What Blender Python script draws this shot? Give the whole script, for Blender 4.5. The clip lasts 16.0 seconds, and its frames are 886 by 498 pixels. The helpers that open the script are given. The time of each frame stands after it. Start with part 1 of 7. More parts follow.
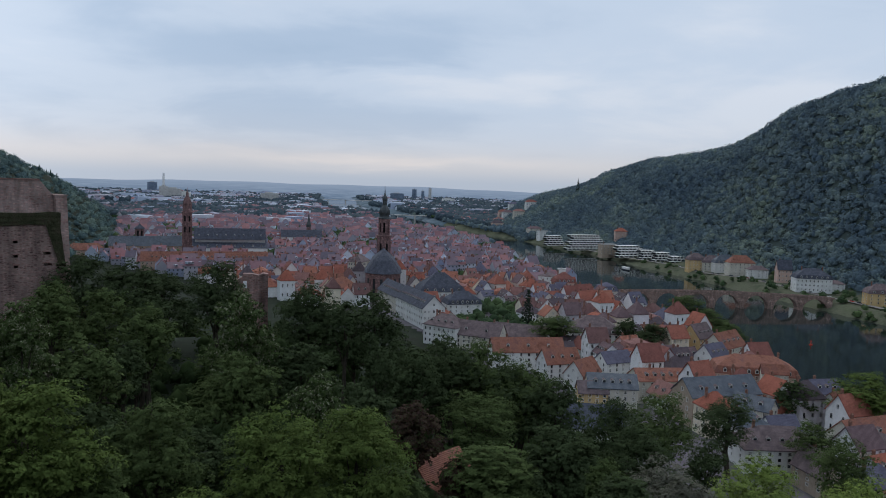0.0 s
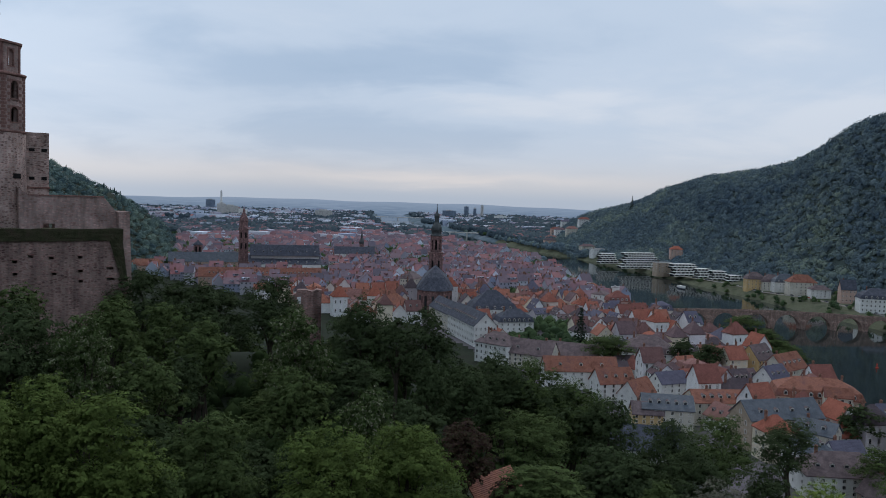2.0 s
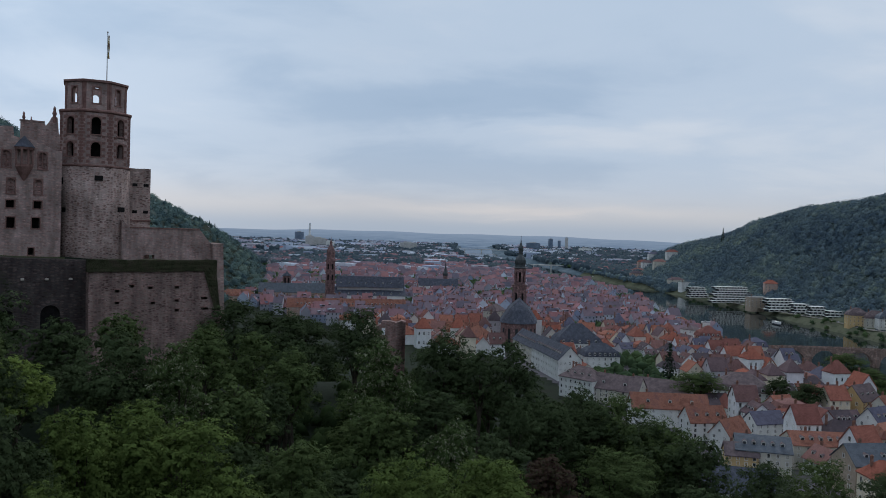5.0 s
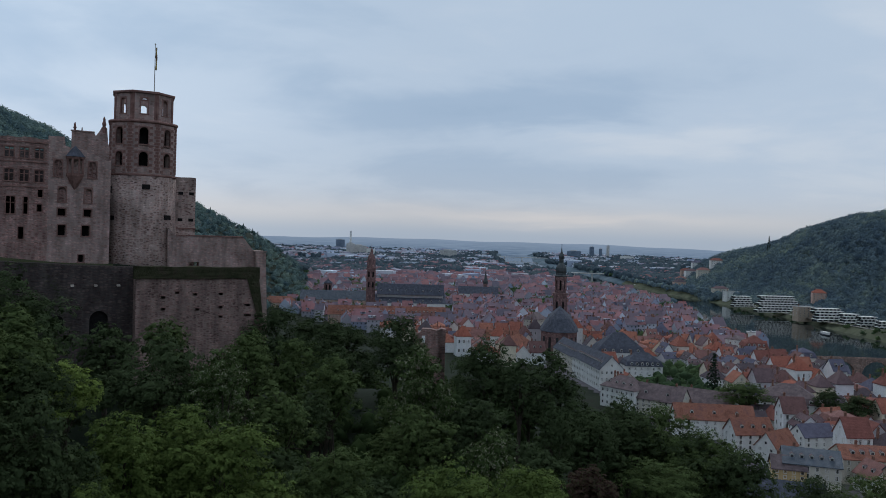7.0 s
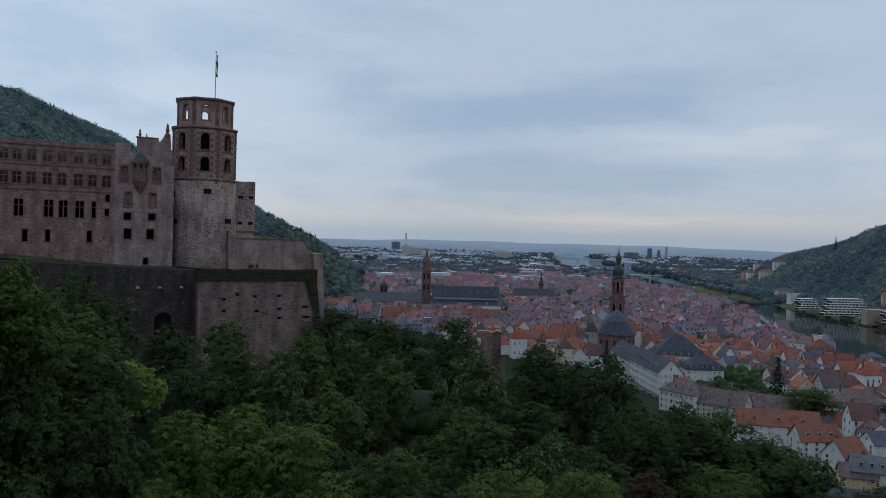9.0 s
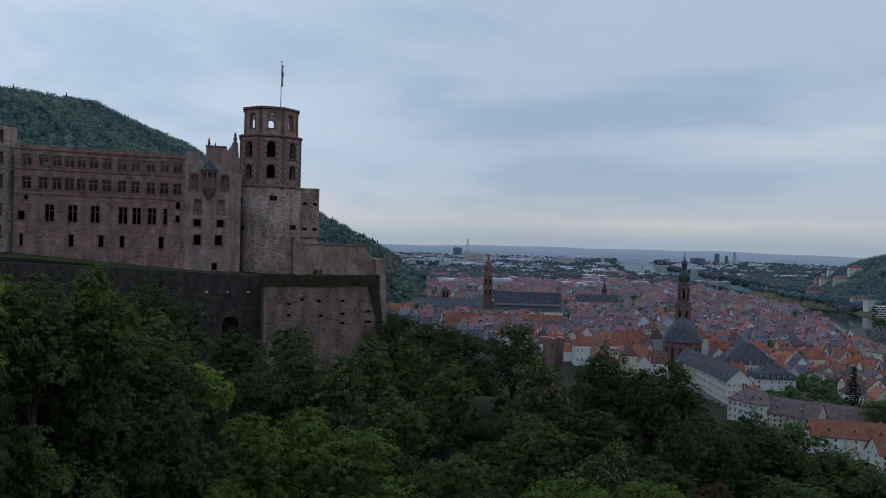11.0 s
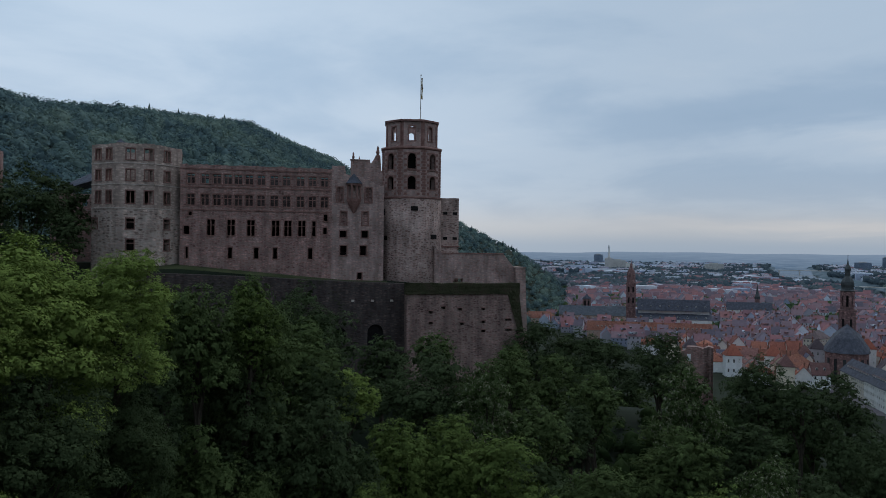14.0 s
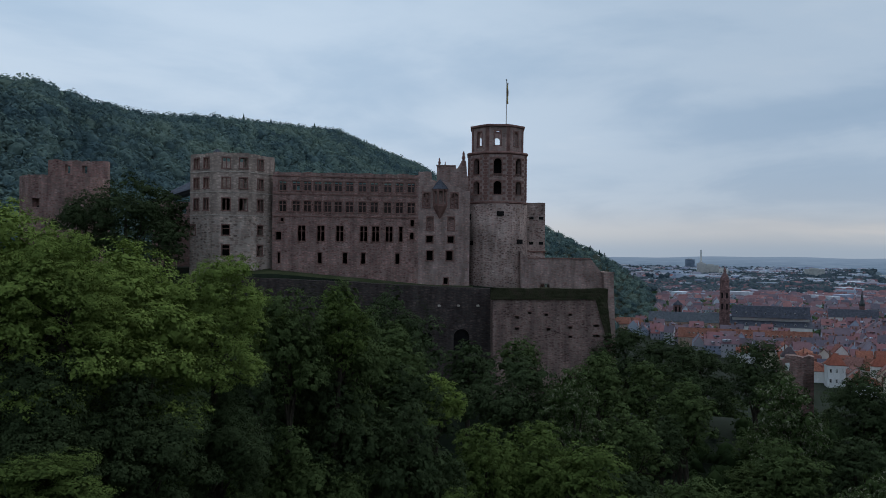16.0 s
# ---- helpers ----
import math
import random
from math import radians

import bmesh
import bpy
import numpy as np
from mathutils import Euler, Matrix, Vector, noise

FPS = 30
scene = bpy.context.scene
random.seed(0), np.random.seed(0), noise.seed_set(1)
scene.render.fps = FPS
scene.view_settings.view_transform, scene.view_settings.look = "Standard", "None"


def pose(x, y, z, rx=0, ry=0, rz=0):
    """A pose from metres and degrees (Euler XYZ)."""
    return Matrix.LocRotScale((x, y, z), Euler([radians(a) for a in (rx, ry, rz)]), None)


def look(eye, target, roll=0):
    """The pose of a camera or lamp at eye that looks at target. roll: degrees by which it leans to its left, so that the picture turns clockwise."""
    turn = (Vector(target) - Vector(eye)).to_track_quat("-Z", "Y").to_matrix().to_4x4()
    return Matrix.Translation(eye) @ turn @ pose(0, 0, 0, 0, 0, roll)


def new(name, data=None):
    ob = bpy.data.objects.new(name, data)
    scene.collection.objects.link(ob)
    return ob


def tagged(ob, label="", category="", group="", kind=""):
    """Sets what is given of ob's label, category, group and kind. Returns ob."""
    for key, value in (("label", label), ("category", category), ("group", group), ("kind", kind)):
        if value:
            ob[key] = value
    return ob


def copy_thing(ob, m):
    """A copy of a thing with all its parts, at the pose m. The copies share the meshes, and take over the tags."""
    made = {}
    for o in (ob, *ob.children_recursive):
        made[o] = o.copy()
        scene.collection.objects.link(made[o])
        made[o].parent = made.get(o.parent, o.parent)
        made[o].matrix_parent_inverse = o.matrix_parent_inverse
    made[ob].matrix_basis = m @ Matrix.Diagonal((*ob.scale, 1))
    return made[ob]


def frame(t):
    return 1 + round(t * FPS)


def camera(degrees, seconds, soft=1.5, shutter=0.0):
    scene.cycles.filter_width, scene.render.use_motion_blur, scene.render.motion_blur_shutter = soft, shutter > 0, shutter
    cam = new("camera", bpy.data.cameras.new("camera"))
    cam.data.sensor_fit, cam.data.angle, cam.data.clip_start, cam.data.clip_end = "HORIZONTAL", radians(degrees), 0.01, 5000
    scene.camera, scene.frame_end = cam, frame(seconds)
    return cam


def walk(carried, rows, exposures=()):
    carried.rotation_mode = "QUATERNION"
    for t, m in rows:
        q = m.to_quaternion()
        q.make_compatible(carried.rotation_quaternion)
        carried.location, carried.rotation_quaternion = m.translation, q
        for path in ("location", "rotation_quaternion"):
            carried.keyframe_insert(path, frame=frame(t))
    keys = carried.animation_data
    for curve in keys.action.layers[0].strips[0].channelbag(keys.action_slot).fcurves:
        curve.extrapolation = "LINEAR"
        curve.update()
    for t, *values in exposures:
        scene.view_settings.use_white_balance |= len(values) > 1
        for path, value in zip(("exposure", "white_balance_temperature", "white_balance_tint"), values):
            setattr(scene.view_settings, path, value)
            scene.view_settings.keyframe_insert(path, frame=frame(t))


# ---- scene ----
# the camera stands on a garden terrace above the town and pans to its left
EYE, ARM = 90.0, 0.35
cam = camera(59.0, 16.0, soft=0.9)
ROWS = [  # seconds, yaw, pitch, roll
    (0.0, -0.00, -4.67, -1.79),
    (0.5, 1.00, -4.57, -1.73),
    (1.0, 1.88, -4.38, -1.86),
    (1.5, 2.89, -3.89, -1.99),
    (2.0, 3.80, -3.53, -1.80),
    (2.5, 4.76, -3.15, -1.55),
    (3.0, 6.17, -3.18, -1.25),
    (3.5, 7.17, -2.70, -1.34),
    (4.0, 8.07, -1.98, -1.53),
    (6.5, 12.22, -1.03, -1.82),
    (7.0, 12.85, -0.88, -1.82),
    (7.5, 13.88, -1.18, -1.92),
    (8.0, 14.99, -0.96, -1.82),
    (8.5, 15.75, -0.85, -1.60),
    (9.0, 16.88, -0.85, -1.59),
    (11.5, 22.20, -0.56, -1.40),
    (12.0, 23.08, -0.62, -1.34),
    (12.5, 24.71, -0.62, -1.47),
    (13.0, 26.29, -0.62, -1.19),
    (13.5, 28.17, -0.40, -0.85),
    (14.0, 31.54, -0.16, -0.66),
    (14.5, 33.31, 0.14, -0.55),
    (15.0, 34.91, 0.13, -0.75),
    (15.5, 36.07, 0.12, -0.75),
    (16.0, 37.81, 0.14, -0.55),
]
walk(cam, [(t, pose(-ARM * math.sin(radians(yaw)), ARM * math.cos(radians(yaw)), EYE, 90 + pitch, roll, yaw)) for t, yaw, pitch, roll in ROWS],
     exposures=[(0.0, 0.12, 6450, 10), (4.0, 0.0, 6350, 9), (8.0, -0.12, 6250, 7), (12.5, -0.2, 6200, 6), (16.0, -0.2, 6200, 6)])

# ---- sky and light ----
world = bpy.data.worlds.new("evening_sky")
scene.world = world
world.use_nodes = True
wn, wl = world.node_tree.nodes, world.node_tree.links
wn.clear()


def wnode(kind, **sets):
    n = wn.new(kind)
    for k, v in sets.items():
        if k == "op":
            n.operation = v
        elif k == "kind":
            n.data_type = v
    return n


SUN_AZ, SUN_EL = 4.0, 52.0   # degrees to the left of the first view, and up
out = wn.new("ShaderNodeOutputWorld")
back = wn.new("ShaderNodeBackground")
back.inputs["Strength"].default_value = 1.15
wl.new(back.outputs[0], out.inputs[0])
sky = wn.new("ShaderNodeTexSky")
sky.sky_type = "NISHITA"
sky.sun_disc = False
sky.sun_elevation = radians(SUN_EL)
sky.sun_rotation = radians(-SUN_AZ)
sky.dust_density = 0.3
coord = wn.new("ShaderNodeTexCoord")
sep = wn.new("ShaderNodeSeparateXYZ")
wl.new(coord.outputs["Generated"], sep.inputs[0])


def wmath(op, a, b=None, c=None):
    n = wn.new("ShaderNodeMath")
    n.operation = op
    for i, v in enumerate((a, b, c)):
        if v is None:
            continue
        if isinstance(v, (int, float)):
            n.inputs[i].default_value = v
        else:
            wl.new(v, n.inputs[i])
    return n.outputs[0]


up = wmath("MAXIMUM", sep.outputs[2], 0.0)
flat = wmath("ADD", up, 0.16)
cx, cy = wmath("DIVIDE", sep.outputs[0], flat), wmath("DIVIDE", sep.outputs[1], flat)
plane = wn.new("ShaderNodeCombineXYZ")
wl.new(cx, plane.inputs[0]), wl.new(cy, plane.inputs[1])


def cloud(scale, detail, rough, shift, stretch=(1.0, 1.0)):
    m = wn.new("ShaderNodeMapping")
    m.inputs["Location"].default_value = shift
    m.inputs["Scale"].default_value = (stretch[0], stretch[1], 1)
    wl.new(plane.outputs[0], m.inputs[0])
    n = wn.new("ShaderNodeTexNoise")
    n.inputs["Scale"].default_value, n.inputs["Detail"].default_value, n.inputs["Roughness"].default_value = scale, detail, rough
    n.inputs["Distortion"].default_value = 0.4
    wl.new(m.outputs[0], n.inputs["Vector"])
    return n.outputs[0]


def wramp(fac, stops):
    r = wn.new("ShaderNodeValToRGB")
    r.color_ramp.interpolation = "EASE"
    while len(r.color_ramp.elements) < len(stops):
        r.color_ramp.elements.new(0.5)
    for e, (p, c) in zip(r.color_ramp.elements, stops):
        e.position, e.color = p, (*c, 1)
    wl.new(fac, r.inputs[0])
    return r.outputs[0]


def wmix(fac, a, b, mode="MIX"):
    n = wn.new("ShaderNodeMix")
    n.data_type, n.blend_type = "RGBA", mode
    for sock, v in ((n.inputs[0], fac), (n.inputs[6], a), (n.inputs[7], b)):
        if isinstance(v, (int, float)):
            sock.default_value = v
        elif isinstance(v, tuple):
            sock.default_value = (*v, 1)
        else:
            wl.new(v, sock)
    return n.outputs[2]


bearing = wmath("ARCTAN2", wmath("MULTIPLY", sep.outputs[0], -1.0), sep.outputs[1])   # radians to the left of the first view
height = wmath("ARCSINE", up)
ragged_edge = wmath("MULTIPLY_ADD", cloud(0.9, 5, 0.55, (3.1, 0.4, 0)), 0.34, -0.17)


def bank(az, el, wide, tall):
    """A soft-edged bank of cloud about a bearing and an elevation in degrees."""
    a = wmath("DIVIDE", wmath("SUBTRACT", wmath("ADD", bearing, ragged_edge), radians(az)), radians(wide))
    b = wmath("DIVIDE", wmath("SUBTRACT", wmath("ADD", height, wmath("MULTIPLY", ragged_edge, 0.22)), radians(el)), radians(tall))
    r2 = wmath("ADD", wmath("MULTIPLY", a, a), wmath("MULTIPLY", b, b))
    return wmath("POWER", 2.718, wmath("MULTIPLY", r2, -1.0))


thick = wmath("ADD", wmath("MULTIPLY", cloud(0.34, 5, 0.5, (1.3, 4.1, 0)), 0.62), wmath("MULTIPLY", cloud(1.1, 6, 0.55, (7.3, 2.0, 0)), 0.38))
thick = wmath("ADD", thick, wmath("MULTIPLY", bank(12, 9.4, 12, 2.0), 0.17))
thick = wmath("SUBTRACT", thick, wmath("MULTIPLY", bank(-2, 6.6, 7, 1.2), 0.15))
thick = wmath("SUBTRACT", thick, wmath("MULTIPLY", bank(-26, 7, 13, 7), 0.10))
clouds = wramp(thick, [(0.34, (0.57, 0.615, 0.69)), (0.46, (0.45, 0.53, 0.645)), (0.58, (0.335, 0.43, 0.565)), (0.70, (0.285, 0.385, 0.52))])
veil = wramp(up, [(0.0, (0.34, 0.39, 0.47)), (0.03, (0.50, 0.485, 0.495)), (0.10, (0.43, 0.48, 0.56)), (0.30, (0.42, 0.52, 0.64)), (0.6, (0.50, 0.58, 0.68))])
cover = wramp(up, [(0.0, (0.05, 0.05, 0.05)), (0.07, (0.6, 0.6, 0.6)), (0.16, (0.85, 0.85, 0.85)), (0.6, (0.6, 0.6, 0.6))])
low_gap = wmath("MULTIPLY", bank(5, 1.7, 11, 0.55), 0.45)   # the pale gap under the cloud
grey = wmix(low_gap, wmix(cover, veil, clouds), (0.66, 0.60, 0.575))
dim = wmix(1.0, sky.outputs[0], (0.05, 0.05, 0.05), "MULTIPLY")
# the cloud thins towards the south
south = wmath("ADD", wmath("MULTIPLY", sep.outputs[0], -0.93), wmath("MULTIPLY", sep.outputs[1], 0.25))
thin = wramp(wmath("ADD", wmath("MULTIPLY", south, 0.5), 0.5), [(0.0, (1, 1, 1)), (0.72, (1, 1, 1)), (0.95, (1.32, 1.28, 1.24))])
wl.new(wmix(1.0, wmix(0.96, dim, grey), thin, "MULTIPLY"), back.inputs["Color"])

sun = new("sun", bpy.data.lights.new("sun", "SUN"))
sun.data.energy, sun.data.angle, sun.data.color = 0.9, radians(40), (1.0, 0.97, 0.92)
sun.matrix_world = look((0, 0, 0), (math.sin(radians(SUN_AZ)) * 10, -math.cos(radians(SUN_AZ)) * 10, -10 * math.tan(radians(SUN_EL))))


# ---- materials ----
def material(name, colours, scale=1.0, rough=0.85, bump=0.3, fine=6.0, vary="", dirt=0.35, metal=0.0, stretch=(1, 1, 1), spec=0.1, rows=0.0, tint=None, through_light=0.0):
    """A surface of several tones: blotches of two sizes, stains, fine relief; vary: a tone of its own for each 'object' or 'island'."""
    m = bpy.data.materials.new(name)
    m.use_nodes = True
    nt = m.node_tree
    b = nt.nodes["Principled BSDF"]
    b.inputs["Roughness"].default_value, b.inputs["Metallic"].default_value = rough, metal
    b.inputs["Specular IOR Level"].default_value = spec

    def node(kind, **k):
        n = nt.nodes.new(kind)
        for key, v in k.items():
            n.inputs[key].default_value = v
        return n

    link = nt.links.new
    tc = node("ShaderNodeTexCoord")
    mp = node("ShaderNodeMapping", Scale=stretch)
    link(tc.outputs["Object"], mp.inputs[0])
    big = node("ShaderNodeTexNoise", Scale=scale, Detail=5.0, Roughness=0.6)
    small = node("ShaderNodeTexNoise", Scale=scale * fine, Detail=4.0, Roughness=0.7)
    link(mp.outputs[0], big.inputs["Vector"]), link(mp.outputs[0], small.inputs["Vector"])
    ramp = node("ShaderNodeValToRGB")
    if vary:
        info = node("ShaderNodeObjectInfo") if vary == "object" else node("ShaderNodeNewGeometry")
        key = info.outputs["Random"] if vary == "object" else info.outputs["Random Per Island"]
        ramp.color_ramp.interpolation = "CONSTANT" if vary == "object" else "LINEAR"
        link(key, ramp.inputs[0])
    else:
        link(big.outputs[0], ramp.inputs[0])
    n = len(colours)
    while len(ramp.color_ramp.elements) < n:
        ramp.color_ramp.elements.new(0.5)
    for i, (e, c) in enumerate(zip(ramp.color_ramp.elements, colours)):
        e.position = i / n if vary == "object" else (0.32 + 0.36 * i / max(n - 1, 1) if not vary else i / max(n - 1, 1))
        e.color = (*c, 1)
    shade = node("ShaderNodeMapRange")
    shade.inputs["From Min"].default_value, shade.inputs["From Max"].default_value = 0.3, 0.7
    shade.inputs["To Min"].default_value, shade.inputs["To Max"].default_value = 1 - dirt, 1 + dirt * 0.6
    both = node("ShaderNodeMath")
    both.operation = "MULTIPLY_ADD"
    both.inputs[1].default_value = 0.5
    half = node("ShaderNodeMath")
    half.operation = "MULTIPLY"
    half.inputs[1].default_value = 0.5
    link(big.outputs[0], half.inputs[0])
    link(small.outputs[0], both.inputs[0]), link(half.outputs[0], both.inputs[2])
    link(both.outputs[0], shade.inputs[0])
    mul = node("ShaderNodeMix")
    mul.data_type, mul.blend_type = "RGBA", "MULTIPLY"
    mul.inputs[0].default_value = 1.0
    link(ramp.outputs[0], mul.inputs[6]), link(shade.outputs[0], mul.inputs[7])
    colour = mul.outputs[2]
    if tint:  # a second tone in blotches, as moss or bare stone
        spots = node("ShaderNodeTexNoise", Scale=tint[1], Detail=6.0, Roughness=0.65)
        link(tc.outputs["Object"], spots.inputs["Vector"])
        edge = node("ShaderNodeMapRange")
        edge.inputs["From Min"].default_value, edge.inputs["From Max"].default_value = tint[2], tint[2] + 0.12
        link(spots.outputs[0], edge.inputs[0])
        mx = node("ShaderNodeMix")
        mx.data_type = "RGBA"
        link(edge.outputs[0], mx.inputs[0]), link(colour, mx.inputs[6])
        mx.inputs[7].default_value = (*tint[0], 1)
        colour = mx.outputs[2]
    link(colour, b.inputs["Base Color"])
    if through_light:  # thin leaves let some light through
        thin_leaf, blend = node("ShaderNodeBsdfTranslucent"), node("ShaderNodeMixShader")
        blend.inputs[0].default_value = through_light
        link(colour, thin_leaf.inputs[0])
        link(b.outputs[0], blend.inputs[1]), link(thin_leaf.outputs[0], blend.inputs[2])
        link(blend.outputs[0], nt.nodes["Material Output"].inputs[0])
    if bump:
        relief = node("ShaderNodeBump", Strength=bump, Distance=0.2)
        height = small.outputs[0]
        if rows:  # courses of tiles or stones
            brick = node("ShaderNodeTexWave", Scale=rows, Distortion=0.6)
            brick.bands_direction = "Z"
            link(tc.outputs["Object"], brick.inputs["Vector"])
            add = node("ShaderNodeMath")
            add.operation = "ADD"
            link(small.outputs[0], add.inputs[0]), link(brick.outputs[0], add.inputs[1])
            height = add.outputs[0]
        link(height, relief.inputs["Height"])
        link(relief.outputs[0], b.inputs["Normal"])
    return m


def canopy(name, tones, patch, own=0.3, rough=0.95):
    """Woodland: tones that change in wide patches, with a shift of its own for each crown and fine leafy grain."""
    m = bpy.data.materials.new(name)
    m.use_nodes = True
    nt = m.node_tree
    link = nt.links.new
    b = nt.nodes["Principled BSDF"]
    b.inputs["Roughness"].default_value, b.inputs["Specular IOR Level"].default_value = rough, 0.05
    tc, crown_tone = nt.nodes.new("ShaderNodeTexCoord"), nt.nodes.new("ShaderNodeAttribute")
    crown_tone.attribute_name = "tone"
    wide, grain = nt.nodes.new("ShaderNodeTexNoise"), nt.nodes.new("ShaderNodeTexNoise")
    wide.inputs["Scale"].default_value, wide.inputs["Detail"].default_value = patch, 4.0
    grain.inputs["Scale"].default_value, grain.inputs["Detail"].default_value = 0.7, 3.0
    link(tc.outputs["Object"], wide.inputs["Vector"]), link(tc.outputs["Object"], grain.inputs["Vector"])
    mixed = nt.nodes.new("ShaderNodeMath")
    mixed.operation = "MULTIPLY_ADD"
    mixed.inputs[1].default_value = own
    link(crown_tone.outputs["Fac"], mixed.inputs[0]), link(wide.outputs[0], mixed.inputs[2])
    ramp = nt.nodes.new("ShaderNodeValToRGB")
    while len(ramp.color_ramp.elements) < len(tones):
        ramp.color_ramp.elements.new(0.5)
    for k, (e, c) in enumerate(zip(ramp.color_ramp.elements, tones)):
        e.position, e.color = 0.38 + own * 0.2 + (0.24 + own * 0.6) * k / (len(tones) - 1), (*c, 1)
    link(mixed.outputs[0], ramp.inputs[0])
    leafy = nt.nodes.new("ShaderNodeMapRange")
    leafy.inputs["From Min"].default_value, leafy.inputs["From Max"].default_value = 0.3, 0.7
    leafy.inputs["To Min"].default_value, leafy.inputs["To Max"].default_value = 0.78, 1.2
    link(grain.outputs[0], leafy.inputs[0])
    mul = nt.nodes.new("ShaderNodeMix")
    mul.data_type, mul.blend_type = "RGBA", "MULTIPLY"
    mul.inputs[0].default_value = 1.0
    link(ramp.outputs[0], mul.inputs[6]), link(leafy.outputs[0], mul.inputs[7])
    link(mul.outputs[2], b.inputs["Base Color"])
    thin, blend = nt.nodes.new("ShaderNodeBsdfTranslucent"), nt.nodes.new("ShaderNodeMixShader")
    blend.inputs[0].default_value = 0.25
    link(mul.outputs[2], thin.inputs[0]), link(b.outputs[0], blend.inputs[1]), link(thin.outputs[0], blend.inputs[2])
    link(blend.outputs[0], nt.nodes["Material Output"].inputs[0])
    return m


def masonry(name, stones, mortar, size=(0.9, 0.45), tint=None, dirt=0.35, bump=0.6, contrast=0.4):
    """Rough courses of stones of uneven tone with stained joints, laid round the walls by height and bearing."""
    m = material(name, stones, 0.35, 0.92, 0.0, 5.0, "", dirt, tint=tint)
    nt = m.node_tree
    link = nt.links.new
    b = nt.nodes["Principled BSDF"]
    tc = [n for n in nt.nodes if n.bl_idname == "ShaderNodeTexCoord"][0]
    base = b.inputs["Base Color"].links[0].from_socket
    vor = nt.nodes.new("ShaderNodeTexVoronoi")
    vor.inputs["Scale"].default_value = 1.0
    mp = nt.nodes.new("ShaderNodeMapping")
    mp.inputs["Scale"].default_value = (1 / size[0], 1 / size[0], 1 / size[1])
    link(tc.outputs["Object"], mp.inputs[0]), link(mp.outputs[0], vor.inputs["Vector"])
    tone = nt.nodes.new("ShaderNodeMapRange")
    tone.inputs["To Min"].default_value, tone.inputs["To Max"].default_value = 1 - contrast, 1 + contrast
    sepc = nt.nodes.new("ShaderNodeSeparateColor")
    link(vor.outputs["Color"], sepc.inputs[0]), link(sepc.outputs[0], tone.inputs[0])
    mul = nt.nodes.new("ShaderNodeMix")
    mul.data_type, mul.blend_type = "RGBA", "MULTIPLY"
    mul.inputs[0].default_value = 1.0
    link(base, mul.inputs[6]), link(tone.outputs[0], mul.inputs[7])
    joint = nt.nodes.new("ShaderNodeMapRange")
    joint.inputs["From Min"].default_value, joint.inputs["From Max"].default_value = 0.36, 0.6
    link(vor.outputs["Distance"], joint.inputs[0])
    mx = nt.nodes.new("ShaderNodeMix")
    mx.data_type = "RGBA"
    link(joint.outputs[0], mx.inputs[0]), link(mul.outputs[2], mx.inputs[6])
    mx.inputs[7].default_value = (*mortar, 1)
    streak = nt.nodes.new("ShaderNodeTexNoise")
    streak.inputs["Scale"].default_value, streak.inputs["Detail"].default_value = 0.55, 5.0
    sm = nt.nodes.new("ShaderNodeMapping")
    sm.inputs["Scale"].default_value = (1.0, 1.0, 0.3)
    link(tc.outputs["Object"], sm.inputs[0]), link(sm.outputs[0], streak.inputs["Vector"])
    run = nt.nodes.new("ShaderNodeMapRange")
    run.inputs["From Min"].default_value, run.inputs["From Max"].default_value = 0.36, 0.66
    run.inputs["To Min"].default_value, run.inputs["To Max"].default_value = 0.68, 1.2
    link(streak.outputs[0], run.inputs[0])
    wash = nt.nodes.new("ShaderNodeMix")
    wash.data_type, wash.blend_type = "RGBA", "MULTIPLY"
    wash.inputs[0].default_value = 1.0
    link(mx.outputs[2], wash.inputs[6]), link(run.outputs[0], wash.inputs[7])
    link(wash.outputs[2], b.inputs["Base Color"])
    relief = nt.nodes.new("ShaderNodeBump")
    relief.inputs["Strength"].default_value, relief.inputs["Distance"].default_value = bump, 0.15
    inv = nt.nodes.new("ShaderNodeMath")
    inv.operation = "SUBTRACT"
    inv.inputs[0].default_value = 1.0
    link(vor.outputs["Distance"], inv.inputs[1])
    link(inv.outputs[0], relief.inputs["Height"]), link(relief.outputs[0], b.inputs["Normal"])
    return m


M = {}
# leaf litter, coloured darker still for the shade under the trees
M["soil"] = material("forest_floor", [(0.013, 0.018, 0.012), (0.022, 0.03, 0.018), (0.017, 0.018, 0.013)], 0.05, 0.95, 0.5, 12)
# paler and bluer than the near slope, with haze mixed into the tones
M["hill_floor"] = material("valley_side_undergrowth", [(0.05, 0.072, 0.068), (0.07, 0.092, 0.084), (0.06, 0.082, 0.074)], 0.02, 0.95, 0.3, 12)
M["street"] = material("town_ground", [(0.1, 0.092, 0.105), (0.14, 0.125, 0.14), (0.06, 0.075, 0.056)], 0.05, 0.9, 0.3, 10)
# field colours made bluer to paint in the haze of the plain
M["plain"] = material("far_fields_hazed", [(0.06, 0.10, 0.125), (0.095, 0.135, 0.165), (0.13, 0.155, 0.18)], 0.006, 0.95, 0.0, 8)
M["bank"] = material("river_bank_grass", [(0.055, 0.07, 0.04), (0.10, 0.105, 0.07), (0.07, 0.082, 0.046)], 0.06, 0.95, 0.3, 10)
M["lawn"] = material("castle_lawn", [(0.05, 0.062, 0.028), (0.075, 0.08, 0.04)], 0.2, 0.95, 0.4, 10)
